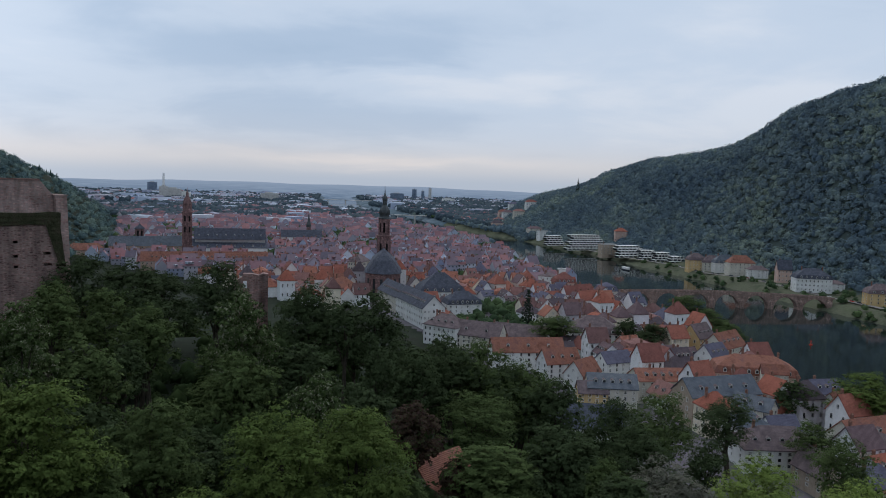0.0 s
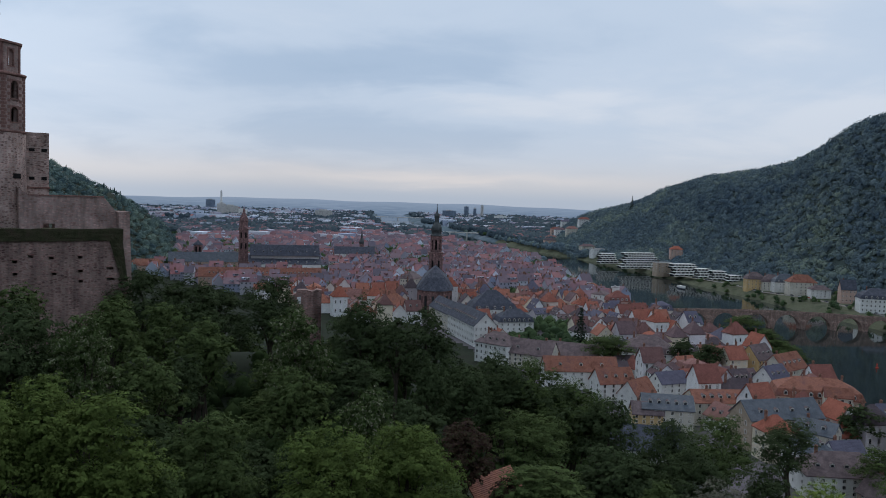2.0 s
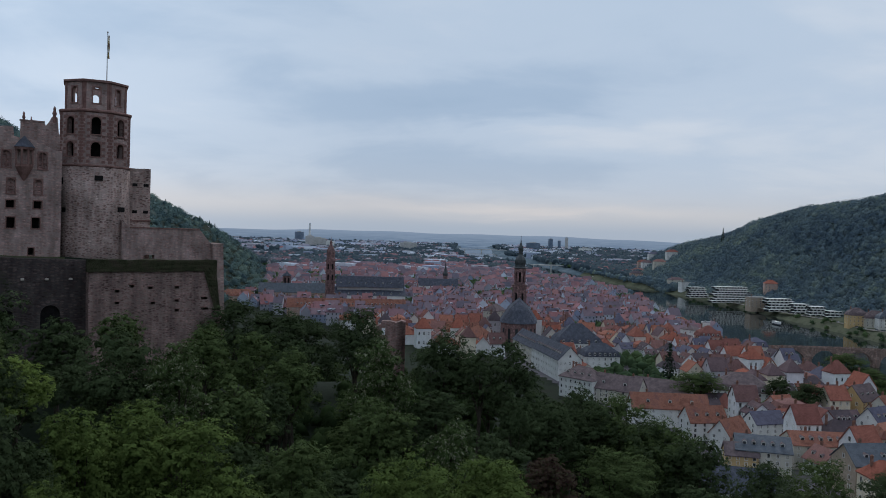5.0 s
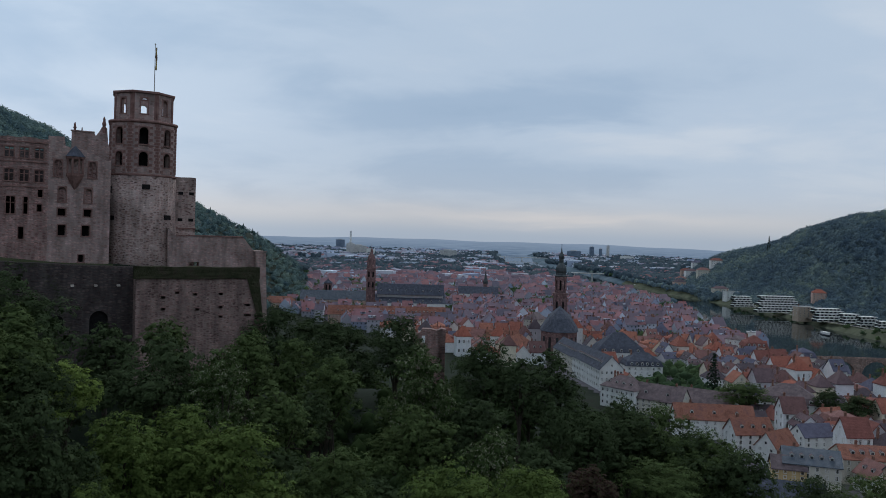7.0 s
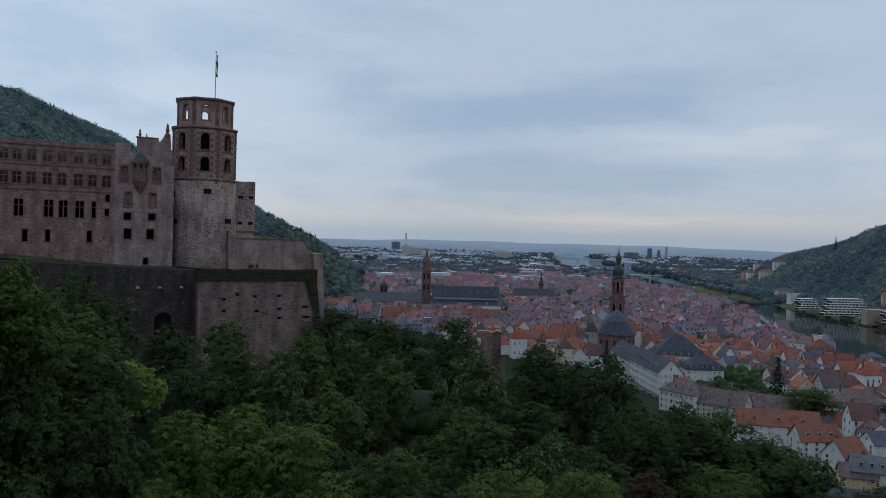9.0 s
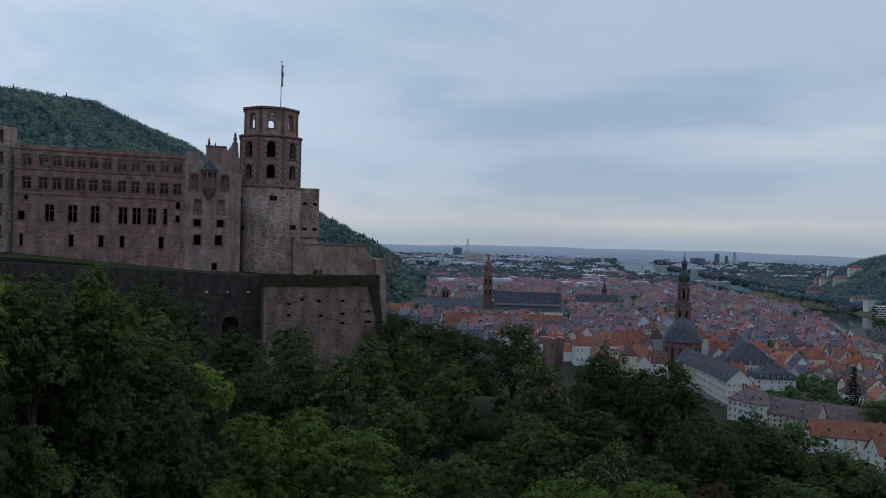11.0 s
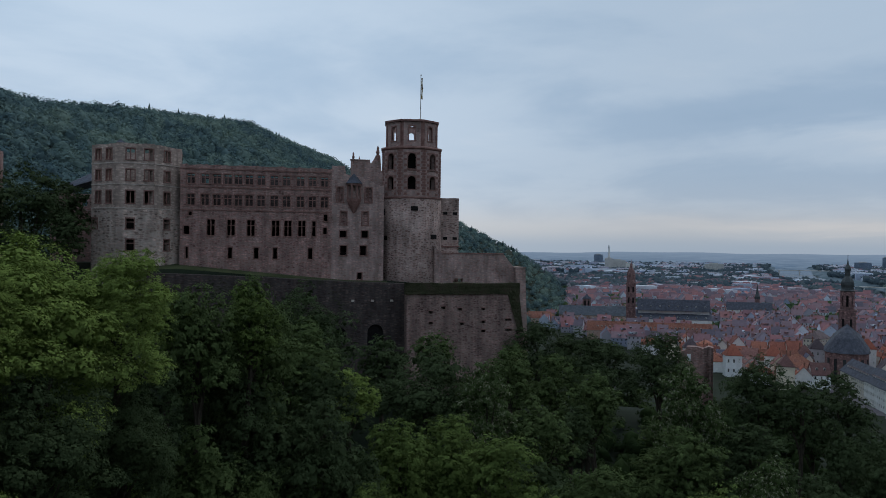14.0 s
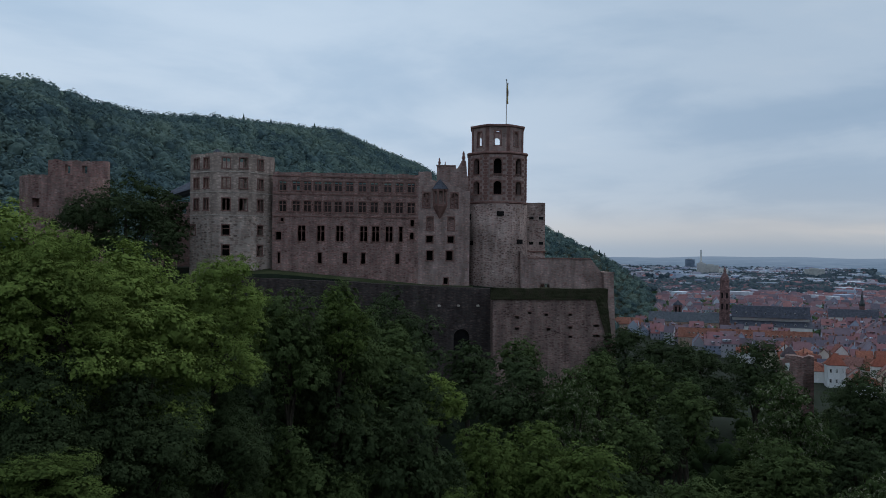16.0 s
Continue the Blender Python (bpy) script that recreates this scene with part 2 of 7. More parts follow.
M["leaf"] = material("broad_leaves", [(0.057, 0.081, 0.03), (0.081, 0.11, 0.04), (0.068, 0.096, 0.034), (0.098, 0.13, 0.048)], 0.25, 0.85, 0.0, 4, "island", 0.3, spec=0.03, through_light=0.1)
M["leaf_dark"] = material("dark_leaves", [(0.037, 0.052, 0.023), (0.053, 0.073, 0.033), (0.045, 0.062, 0.028), (0.063, 0.086, 0.038)], 0.25, 0.85, 0.0, 4, "island", 0.3, spec=0.03, through_light=0.08)
M["leaf_lime"] = material("lime_leaves", [(0.142, 0.193, 0.049), (0.188, 0.249, 0.063), (0.165, 0.22, 0.055), (0.225, 0.287, 0.076)], 0.25, 0.85, 0.0, 4, "island", 0.3, spec=0.03, through_light=0.15)
M["leaf_flower"] = material("chestnut_leaves", [(0.046, 0.069, 0.024), (0.066, 0.095, 0.033), (0.056, 0.083, 0.029), (0.081, 0.112, 0.04), (0.24, 0.235, 0.17)], 0.25, 0.85, 0.0, 4, "island", 0.3, spec=0.03, through_light=0.1)
M["leaf_copper"] = material("copper_leaves", [(0.046, 0.026, 0.026), (0.078, 0.046, 0.033), (0.065, 0.065, 0.033)], 0.25, 0.85, 0.0, 4, "island", 0.4, spec=0.08, through_light=0.3)
M["leaf_fresh"] = material("fresh_green_leaves", [(0.073, 0.106, 0.029), (0.103, 0.141, 0.038), (0.086, 0.122, 0.034), (0.119, 0.157, 0.044)], 0.25, 0.85, 0.0, 4, "island", 0.3, spec=0.03, through_light=0.12)
M["leaf_bare"] = material("grey_twigs", [(0.10, 0.10, 0.075), (0.14, 0.135, 0.105), (0.085, 0.09, 0.06)], 0.25, 0.9, 0.0, 4, "island", 0.3, spec=0.05)
M["needle"] = material("fir_needles", [(0.012, 0.03, 0.016), (0.025, 0.045, 0.024)], 0.4, 0.7, 0.0, 4, "island", 0.4)
M["wood_under"] = canopy("undergrowth_leaves", [(0.024, 0.038, 0.014), (0.036, 0.056, 0.02), (0.046, 0.07, 0.025)], 0.06, 0.3)
M["fir_far"] = canopy("ridge_fir_needles", [(0.035, 0.06, 0.055), (0.055, 0.085, 0.072)], 0.05)
M["bark"] = material("bark", [(0.04, 0.033, 0.026), (0.08, 0.065, 0.05)], 1.5, 0.95, 0.6, 5, stretch=(3, 3, 0.5))
# leaf tones shifted towards blue to carry the haze over the hill
M["wood_near"] = canopy("hillside_wood_hazed", [(0.066, 0.108, 0.122), (0.101, 0.152, 0.155), (0.132, 0.189, 0.176), (0.176, 0.235, 0.196)], 0.012, 0.45)
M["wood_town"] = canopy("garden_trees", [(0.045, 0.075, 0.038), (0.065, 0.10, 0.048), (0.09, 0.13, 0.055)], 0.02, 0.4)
# these two woods have distance haze mixed into their leaf colours
M["wood_plain"] = canopy("far_plain_trees_hazed", [(0.055, 0.08, 0.10), (0.075, 0.104, 0.125), (0.1, 0.13, 0.142)], 0.004, 0.4)
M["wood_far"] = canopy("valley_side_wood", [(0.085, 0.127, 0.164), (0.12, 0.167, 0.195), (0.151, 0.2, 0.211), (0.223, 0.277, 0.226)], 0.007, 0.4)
M["sandstone"] = masonry("red_sandstone", [(0.218, 0.119, 0.108), (0.336, 0.196, 0.175), (0.269, 0.152, 0.136)], (0.27, 0.185, 0.166), (0.7, 0.34), ((0.38, 0.28, 0.25), 0.2, 0.56), contrast=0.38)
M["rubble_pale"] = masonry("pale_rubble_stone", [(0.312, 0.222, 0.188), (0.45, 0.338, 0.29), (0.375, 0.275, 0.235)], (0.43, 0.35, 0.306), (1.0, 0.46), ((0.42, 0.33, 0.285), 0.2, 0.62), contrast=0.5)
M["plaster_pale"] = masonry("pale_weathered_plaster", [(0.379, 0.281, 0.242), (0.505, 0.393, 0.337), (0.421, 0.316, 0.267)], (0.34, 0.265, 0.23), (0.9, 0.45), ((0.42, 0.345, 0.3), 0.18, 0.58), contrast=0.2, bump=0.35)
M["wall_brown"] = masonry("brown_sandstone_wall", [(0.16, 0.096, 0.086), (0.25, 0.16, 0.143), (0.20, 0.125, 0.11)], (0.23, 0.165, 0.146), (0.75, 0.36), ((0.31, 0.235, 0.21), 0.15, 0.58), contrast=0.42)
M["rubble"] = masonry("rubble_stone", [(0.20, 0.12, 0.105), (0.33, 0.222, 0.195), (0.255, 0.162, 0.142)], (0.37, 0.28, 0.25), (0.7, 0.36), ((0.46, 0.36, 0.32), 0.2, 0.55), contrast=0.45)
M["render_stone"] = masonry("worn_plaster_over_stone", [(0.315, 0.2, 0.18), (0.415, 0.28, 0.25), (0.26, 0.158, 0.142)], (0.32, 0.24, 0.218), (0.8, 0.42), ((0.44, 0.335, 0.3), 0.22, 0.58), contrast=0.26, bump=0.4)
# dark mossy terrace stone; on the courtyard wall its darkness paints in shade
M["dark_wall"] = masonry("dark_wall_and_court_shade", [(0.058, 0.043, 0.042), (0.095, 0.069, 0.065), (0.075, 0.058, 0.053)], (0.065, 0.054, 0.052), (0.9, 0.42), ((0.028, 0.038, 0.018), 0.12, 0.55))
M["trim"] = material("dressed_red_stone", [(0.185, 0.098, 0.085), (0.28, 0.165, 0.144)], 0.6, 0.85, 0.3, 6)
M["trim_pale"] = material("dressed_pale_stone", [(0.40, 0.33, 0.29), (0.52, 0.45, 0.40)], 0.6, 0.85, 0.2, 6)
M["moss"] = material("dark_moss_and_ivy", [(0.032, 0.036, 0.018), (0.05, 0.05, 0.028), (0.055, 0.042, 0.03)], 0.5, 0.95, 0.8, 8)
# near-black that paints in the shade inside openings; tyres use it too
M["dark"] = material("opening_shade_and_tyre_black", [(0.012, 0.011, 0.011), (0.02, 0.018, 0.018)], 1.0, 0.9, 0.0)
M["church"] = masonry("church_sandstone", [(0.247, 0.14, 0.136), (0.359, 0.214, 0.201)], (0.17, 0.11, 0.105), (1.6, 0.8), contrast=0.25)
M["roof"] = material("clay_tile_roof", [(0.324, 0.122, 0.089), (0.178, 0.098, 0.093), (0.367, 0.15, 0.104), (0.108, 0.085, 0.096), (0.27, 0.14, 0.125), (0.335, 0.116, 0.08), (0.162, 0.109, 0.116), (0.13, 0.126, 0.174), (0.238, 0.097, 0.081)], 0.4, 0.8, 0.5, 7, "object", 0.5, rows=1.6)
M["roof_orange"] = material("orange_tile_roof", [(0.232, 0.095, 0.069), (0.315, 0.138, 0.097), (0.176, 0.084, 0.073)], 0.25, 0.8, 0.5, 9, "", 0.6, rows=1.6)
M["slate"] = material("slate_roof", [(0.06, 0.066, 0.086), (0.095, 0.102, 0.13)], 0.4, 0.7, 0.4, 7, "", 0.35, spec=0.08, rows=1.8)
M["slate_brown"] = material("old_brown_tiles", [(0.124, 0.094, 0.099), (0.184, 0.138, 0.141)], 0.4, 0.7, 0.4, 7, "", 0.35, rows=1.8)
M["slate_blue"] = material("blue_grey_slate", [(0.075, 0.09, 0.115), (0.11, 0.126, 0.15)], 0.4, 0.5, 0.4, 7, "", 0.35, spec=0.2, rows=1.8)
M["copper"] = material("dark_copper_dome", [(0.03, 0.037, 0.04), (0.05, 0.06, 0.062)], 0.8, 0.5, 0.2, 6, spec=0.5)
M["wall"] = material("house_plaster", [(0.759, 0.744, 0.772), (0.781, 0.788, 0.788), (0.68, 0.615, 0.556), (0.737, 0.651, 0.515), (0.626, 0.51, 0.501), (0.781, 0.788, 0.788), (0.57, 0.533, 0.556), (0.715, 0.707, 0.703)], 0.3, 0.9, 0.15, 8, "object", 0.22)
M["white"] = material("white_plaster", [(0.654, 0.644, 0.615), (0.714, 0.714, 0.694)], 0.25, 0.9, 0.1, 8, "", 0.15)
M["cream"] = material("cream_plaster", [(0.531, 0.493, 0.411), (0.578, 0.542, 0.469)], 0.25, 0.9, 0.1, 8, "", 0.15)
M["yellow"] = material("yellow_plaster", [(0.522, 0.360, 0.169), (0.576, 0.414, 0.221)], 0.25, 0.9, 0.1, 8, "", 0.15)
M["pink"] = material("pink_plaster", [(0.50, 0.34, 0.28), (0.56, 0.40, 0.33)], 0.25, 0.9, 0.1, 8, "", 0.15)
M["brickwall"] = material("ochre_stone_wall", [(0.38, 0.30, 0.23), (0.46, 0.37, 0.29)], 0.5, 0.9, 0.3, 8, "", 0.25)
M["frame"] = material("white_window_frame", [(0.606, 0.596, 0.567), (0.684, 0.674, 0.645)], 1.0, 0.6, 0.0, 6, "", 0.15)
M["glass"] = material("window_glass", [(0.025, 0.03, 0.035), (0.045, 0.05, 0.055)], 0.6, 0.12, 0.0, 3, "object", 0.3, spec=0.6)
M["chimney"] = material("chimney_brick", [(0.20, 0.10, 0.075), (0.30, 0.17, 0.13)], 1.2, 0.9, 0.4, 6)
M["metal"] = material("grey_metal", [(0.25, 0.26, 0.27), (0.35, 0.36, 0.37)], 1.0, 0.45, 0.1, 6, metal=0.5)
M["pole"] = material("pale_pole", [(0.45, 0.44, 0.42), (0.55, 0.54, 0.52)], 2.0, 0.6, 0.0)
M["road"] = material("pale_worn_road", [(0.17, 0.16, 0.15), (0.24, 0.22, 0.20)], 0.1, 0.9, 0.2, 10)
M["concrete"] = material("pale_concrete", [(0.42, 0.41, 0.39), (0.52, 0.51, 0.49)], 0.15, 0.9, 0.2, 8, "", 0.25)
M["bridge"] = masonry("bridge_sandstone", [(0.299, 0.188, 0.156), (0.403, 0.269, 0.225)], (0.23, 0.17, 0.145), (1.4, 0.7), contrast=0.25)
# far walls, roofs and towers: blue haze is put into the base colours
M["far_block"] = material("far_city_walls_hazed", [(0.353, 0.4, 0.526), (0.543, 0.601, 0.691), (0.299, 0.343, 0.465), (0.448, 0.386, 0.436), (0.761, 0.829, 0.931), (0.489, 0.472, 0.51), (0.326, 0.315, 0.391)], 0.05, 0.9, 0.0, 8, "island", 0.15)
M["far_roof"] = material("far_roof_tiles_hazed", [(0.329, 0.16, 0.167), (0.225, 0.14, 0.162), (0.381, 0.191, 0.185), (0.156, 0.138, 0.172), (0.295, 0.197, 0.216), (0.132, 0.122, 0.152), (0.3, 0.14, 0.141)], 0.05, 0.9, 0.2, 8, "island", 0.3)
M["far_tower"] = material("far_tower_hazed", [(0.13, 0.17, 0.23), (0.19, 0.235, 0.30)], 0.02, 0.8, 0.0, 8)
M["red"] = material("red_buoy_paint", [(0.5, 0.05, 0.03), (0.6, 0.08, 0.05)], 2.0, 0.5, 0.0)
M["flag"] = material("faded_flag_cloth", [(0.50, 0.38, 0.10), (0.16, 0.10, 0.09)], 0.6, 0.8, 0.0, 3)

water = material("river_water", [(0.012, 0.018, 0.018), (0.018, 0.025, 0.024)], 0.01, 0.05, 0.0, 8, "", 0.2, spec=0.5)
nt = water.node_tree
ripple = nt.nodes.new("ShaderNodeTexNoise")
ripple.inputs["Scale"].default_value, ripple.inputs["Detail"].default_value = 0.5, 4.0
wtc = nt.nodes.new("ShaderNodeTexCoord")
nt.links.new(wtc.outputs["Object"], ripple.inputs["Vector"])
wb = nt.nodes.new("ShaderNodeBump")
wb.inputs["Strength"].default_value, wb.inputs["Distance"].default_value = 0.08, 0.2
nt.links.new(ripple.outputs[0], wb.inputs["Height"])
nt.links.new(wb.outputs[0], nt.nodes["Principled BSDF"].inputs["Normal"])
M["water"] = water

# distance haze painted as a glow, dark blue below and paler towards the top
haze = bpy.data.materials.new("far_hills_painted_haze")
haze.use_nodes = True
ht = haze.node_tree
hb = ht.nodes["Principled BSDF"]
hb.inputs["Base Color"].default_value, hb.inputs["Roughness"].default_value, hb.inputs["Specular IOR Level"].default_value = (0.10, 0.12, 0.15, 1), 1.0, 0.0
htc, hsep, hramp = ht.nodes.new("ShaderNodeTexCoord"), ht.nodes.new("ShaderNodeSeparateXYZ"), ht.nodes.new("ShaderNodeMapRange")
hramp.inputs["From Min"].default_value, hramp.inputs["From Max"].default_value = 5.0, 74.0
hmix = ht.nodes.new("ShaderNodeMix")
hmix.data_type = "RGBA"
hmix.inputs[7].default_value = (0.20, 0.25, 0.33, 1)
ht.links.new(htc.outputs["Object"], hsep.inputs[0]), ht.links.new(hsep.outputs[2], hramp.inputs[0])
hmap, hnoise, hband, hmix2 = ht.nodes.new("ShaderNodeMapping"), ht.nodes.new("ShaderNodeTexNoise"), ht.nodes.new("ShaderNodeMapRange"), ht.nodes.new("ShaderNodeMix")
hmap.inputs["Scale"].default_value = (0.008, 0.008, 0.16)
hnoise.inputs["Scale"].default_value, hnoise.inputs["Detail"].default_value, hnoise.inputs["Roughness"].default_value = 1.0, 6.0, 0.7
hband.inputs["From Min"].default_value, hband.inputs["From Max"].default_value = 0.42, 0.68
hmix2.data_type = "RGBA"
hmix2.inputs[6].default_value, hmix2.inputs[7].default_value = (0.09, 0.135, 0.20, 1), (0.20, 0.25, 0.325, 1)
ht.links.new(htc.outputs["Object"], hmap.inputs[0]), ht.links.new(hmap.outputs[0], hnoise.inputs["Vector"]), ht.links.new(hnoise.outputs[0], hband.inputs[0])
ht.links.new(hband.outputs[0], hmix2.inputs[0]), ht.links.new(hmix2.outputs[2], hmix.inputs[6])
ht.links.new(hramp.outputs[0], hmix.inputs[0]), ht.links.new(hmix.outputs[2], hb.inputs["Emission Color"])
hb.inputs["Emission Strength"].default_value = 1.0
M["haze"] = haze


# ---- helpers of the builder ----
def thing(name, label, category, group="", kind="", at=None, data=None):
    ob = new(name, data)
    if at is not None:
        ob.matrix_basis = at
    return tagged(ob, label, category, group, kind)


def mesh_of(name, bm, *mats):
    me = bpy.data.meshes.new(name)
    bm.normal_update()
    bm.to_mesh(me)
    bm.free()
    for m in mats:
        me.materials.append(M[m])
    return me


def part(name, bm, mats, parent, label="", at=None):
    """One mesh object under a thing or a part; bm may be a bmesh or a mesh made before."""
    mats = (mats,) if isinstance(mats, str) else mats
    ob = new(name, bm if isinstance(bm, bpy.types.Mesh) else mesh_of(name, bm, *mats))
    ob.parent = parent
    if at is not None:
        ob.matrix_basis = at
    return tagged(ob, label) if label else ob


def raw_mesh(name, verts, faces, *mats, smooth=False):
    me = bpy.data.meshes.new(name)
    verts, faces = np.asarray(verts, dtype=np.float32), np.asarray(faces, dtype=np.int32)
    k = faces.shape[1]
    me.vertices.add(len(verts)), me.loops.add(faces.size), me.polygons.add(len(faces))
    me.vertices.foreach_set("co", verts.ravel())
    me.loops.foreach_set("vertex_index", faces.ravel())
    me.polygons.foreach_set("loop_start", np.arange(len(faces), dtype=np.int32) * k)
    me.polygons.foreach_set("use_smooth", np.full(len(faces), smooth))
    me.update(calc_edges=True)
    for m in mats:
        me.materials.append(M[m])
    return me


def quad(bm, pts, mi=0):
    f = bm.faces.new([bm.verts.new(p) for p in pts])
    f.material_index = mi
    return f


def box(bm, x0, x1, y0, y1, z0, z1, mi=0, f=None):
    """A box, its corners moved by f where that is given."""
    c = [(x, y, z) for z in (z0, z1) for x, y in ((x0, y0), (x1, y0), (x1, y1), (x0, y1))]
    v = [bm.verts.new(f(*p) if f else p) for p in c]
    for i in ((3, 2, 1, 0), (4, 5, 6, 7), (0, 1, 5, 4), (1, 2, 6, 5), (2, 3, 7, 6), (3, 0, 4, 7)):
        bm.faces.new([v[k] for k in i]).material_index = mi


def lathe(bm, rings, sides, cx=0.0, cy=0.0, turn=0.0, mi=0, cap=True):
    """Rings of (radius, z) joined into a turned or many-sided body."""
    rows = []
    for r, z in rings:
        rows.append([bm.verts.new((cx + r * math.sin(turn + 2 * math.pi * k / sides), cy - r * math.cos(turn + 2 * math.pi * k / sides), z)) for k in range(sides)])
    for a, b in zip(rows, rows[1:]):
        for k in range(sides):
            bm.faces.new((a[k], a[(k + 1) % sides], b[(k + 1) % sides], b[k])).material_index = mi
    if cap:
        bm.faces.new(rows[-1]).material_index = mi
        bm.faces.new(rows[0][::-1]).material_index = mi


def pierced(bm, x0, x1, z0, z1, thick, holes, f=None, tops=None, extra=(), pane=None, back=True):
    """A wall of that thickness with real openings (x0, x1, z0, z1); f moves its corners; tops gives an uneven upper edge."""
    xs = sorted({x0, x1, *extra, *(v for h in holes for v in h[:2] if x0 < v < x1)})
    zs = sorted({z0, z1, *(v for h in holes for v in h[2:4] if z0 < v < z1)})
    verts = {}

    def vert(i, k, y):
        if (i, k, y) not in verts:
            z = zs[k]
            if tops and k == len(zs) - 1:
                z = tops(xs[i])
            p = (xs[i], y, z)
            verts[i, k, y] = bm.verts.new(f(*p) if f else p)
        return verts[i, k, y]

    def solid(i, k):
        if not (0 <= i < len(xs) - 1 and 0 <= k < len(zs) - 1):
            return False
        mx, mz = (xs[i] + xs[i + 1]) / 2, (zs[k] + zs[k + 1]) / 2
        return not any(h[0] < mx < h[1] and h[2] < mz < h[3] for h in holes)

    for i in range(len(xs) - 1):
        for k in range(len(zs) - 1):
            if not solid(i, k):
                if pane is not None:
                    bm.faces.new([vert(i, k, thick), vert(i + 1, k, thick), vert(i + 1, k + 1, thick), vert(i, k + 1, thick)]).material_index = pane
                continue
            bm.faces.new([vert(i, k, 0), vert(i + 1, k, 0), vert(i + 1, k + 1, 0), vert(i, k + 1, 0)])
            if back:
                bm.faces.new([vert(i, k + 1, thick), vert(i + 1, k + 1, thick), vert(i + 1, k, thick), vert(i, k, thick)])
            for di, dk, a, b in ((-1, 0, (i, k + 1), (i, k)), (1, 0, (i + 1, k), (i + 1, k + 1)), (0, -1, (i, k), (i + 1, k)), (0, 1, (i + 1, k + 1), (i, k + 1))):
                if not solid(i + di, k + dk):
                    bm.faces.new([vert(*b, 0), vert(*a, 0), vert(*a, thick), vert(*b, thick)])


def smooth(t):
    t = np.clip(t, 0, 1)
    return t * t * (3 - 2 * t)


# ---- the lie of the land ----
CASTLE_AZ, CASTLE_D = 44.6, 193.0
ca = radians(CASTLE_AZ)
CASTLE = Matrix.Translation((-CASTLE_D * math.sin(ca), CASTLE_D * math.cos(ca), 0)) @ Matrix.Rotation(ca, 4, "Z")
RIVER = np.array([(700, -500), (400, 96), (290, 366), (262, 540), (236, 675), (207, 820), (180, 1013), (150, 1205), (95, 1398), (20, 1601), (-85, 2016), (-190, 2382), (-330, 2816), (-490, 3713), (-640, 4822)], dtype=float)
RIVER_HALF = np.array([110, 110, 104, 88, 84, 84, 70, 62, 55, 50, 55, 62, 66, 80, 90], dtype=float)


def river_edge(x, y):
    """Distance from the river's edge; negative in the water."""
    best = np.full(np.shape(x), 1e9)
    for a, b, ha, hb in zip(RIVER[:-1], RIVER[1:], RIVER_HALF[:-1], RIVER_HALF[1:]):
        d = b - a
        s = np.clip(((x - a[0]) * d[0] + (y - a[1]) * d[1]) / (d @ d), 0, 1)
        best = np.minimum(best, np.hypot(x - a[0] - s * d[0], y - a[1] - s * d[1]) - (ha + (hb - ha) * s))
    return best


FOOT_M, FOOT_N = [-400, 415, 585, 886, 1061, 1255, 1450], [150, 140, 120, -40, -135, -160, -500]
L_AZ = [22.4, 24.5, 26.9, 30.4, 39.7, 45.5, 49.5, 53.4, 59, 62.5, 65, 70, 90, 180]
L_EL = [-3.0, -1.2, 0.2, 1.9, 6.14, 8.46, 8.83, 9.2, 9.35, 10.2, 11.0, 11.2, 11, 11]
L_D = [1500, 1450, 1400, 1300, 1000, 880, 800, 700, 580, 540, 500, 480, 480, 480]
R_AZ = [-180, -110, -70, -45, -28.9, -26.2, -23.6, -21.9, -20.2, -18, -14.7, -12, -9.8, -7.2, -5.6, -3.6]
R_EL = [0, 8, 10, 10, 7.44, 6.71, 5.66, 4.3, 3.3, 2.73, 2.23, 1.29, 0.21, -0.48, -1.14, -2.7]
R_D = [1400, 1300, 1000, 950, 1050, 1100, 1150, 1200, 1280, 1350, 1480, 1580, 1680, 1780, 1850, 1900]
F_AZ = [-116, -71, -48, -30, -26.1, -23.7, -21.5, -18.5, -16.4, -15, -13.1, -9.8, -7.4, -5.7, -3.1]
F_D = [960, 650, 635, 780, 842, 898, 945, 982, 1062, 1095, 1140, 1265, 1370, 1428, 1640]
TAN_L = 90 - np.interp(L_D, [500, 900], [10, 6]) + np.array(L_D) * np.tan(np.radians(L_EL))
TAN_R = 90 - 5 + np.array(R_D) * np.tan(np.radians(R_EL))


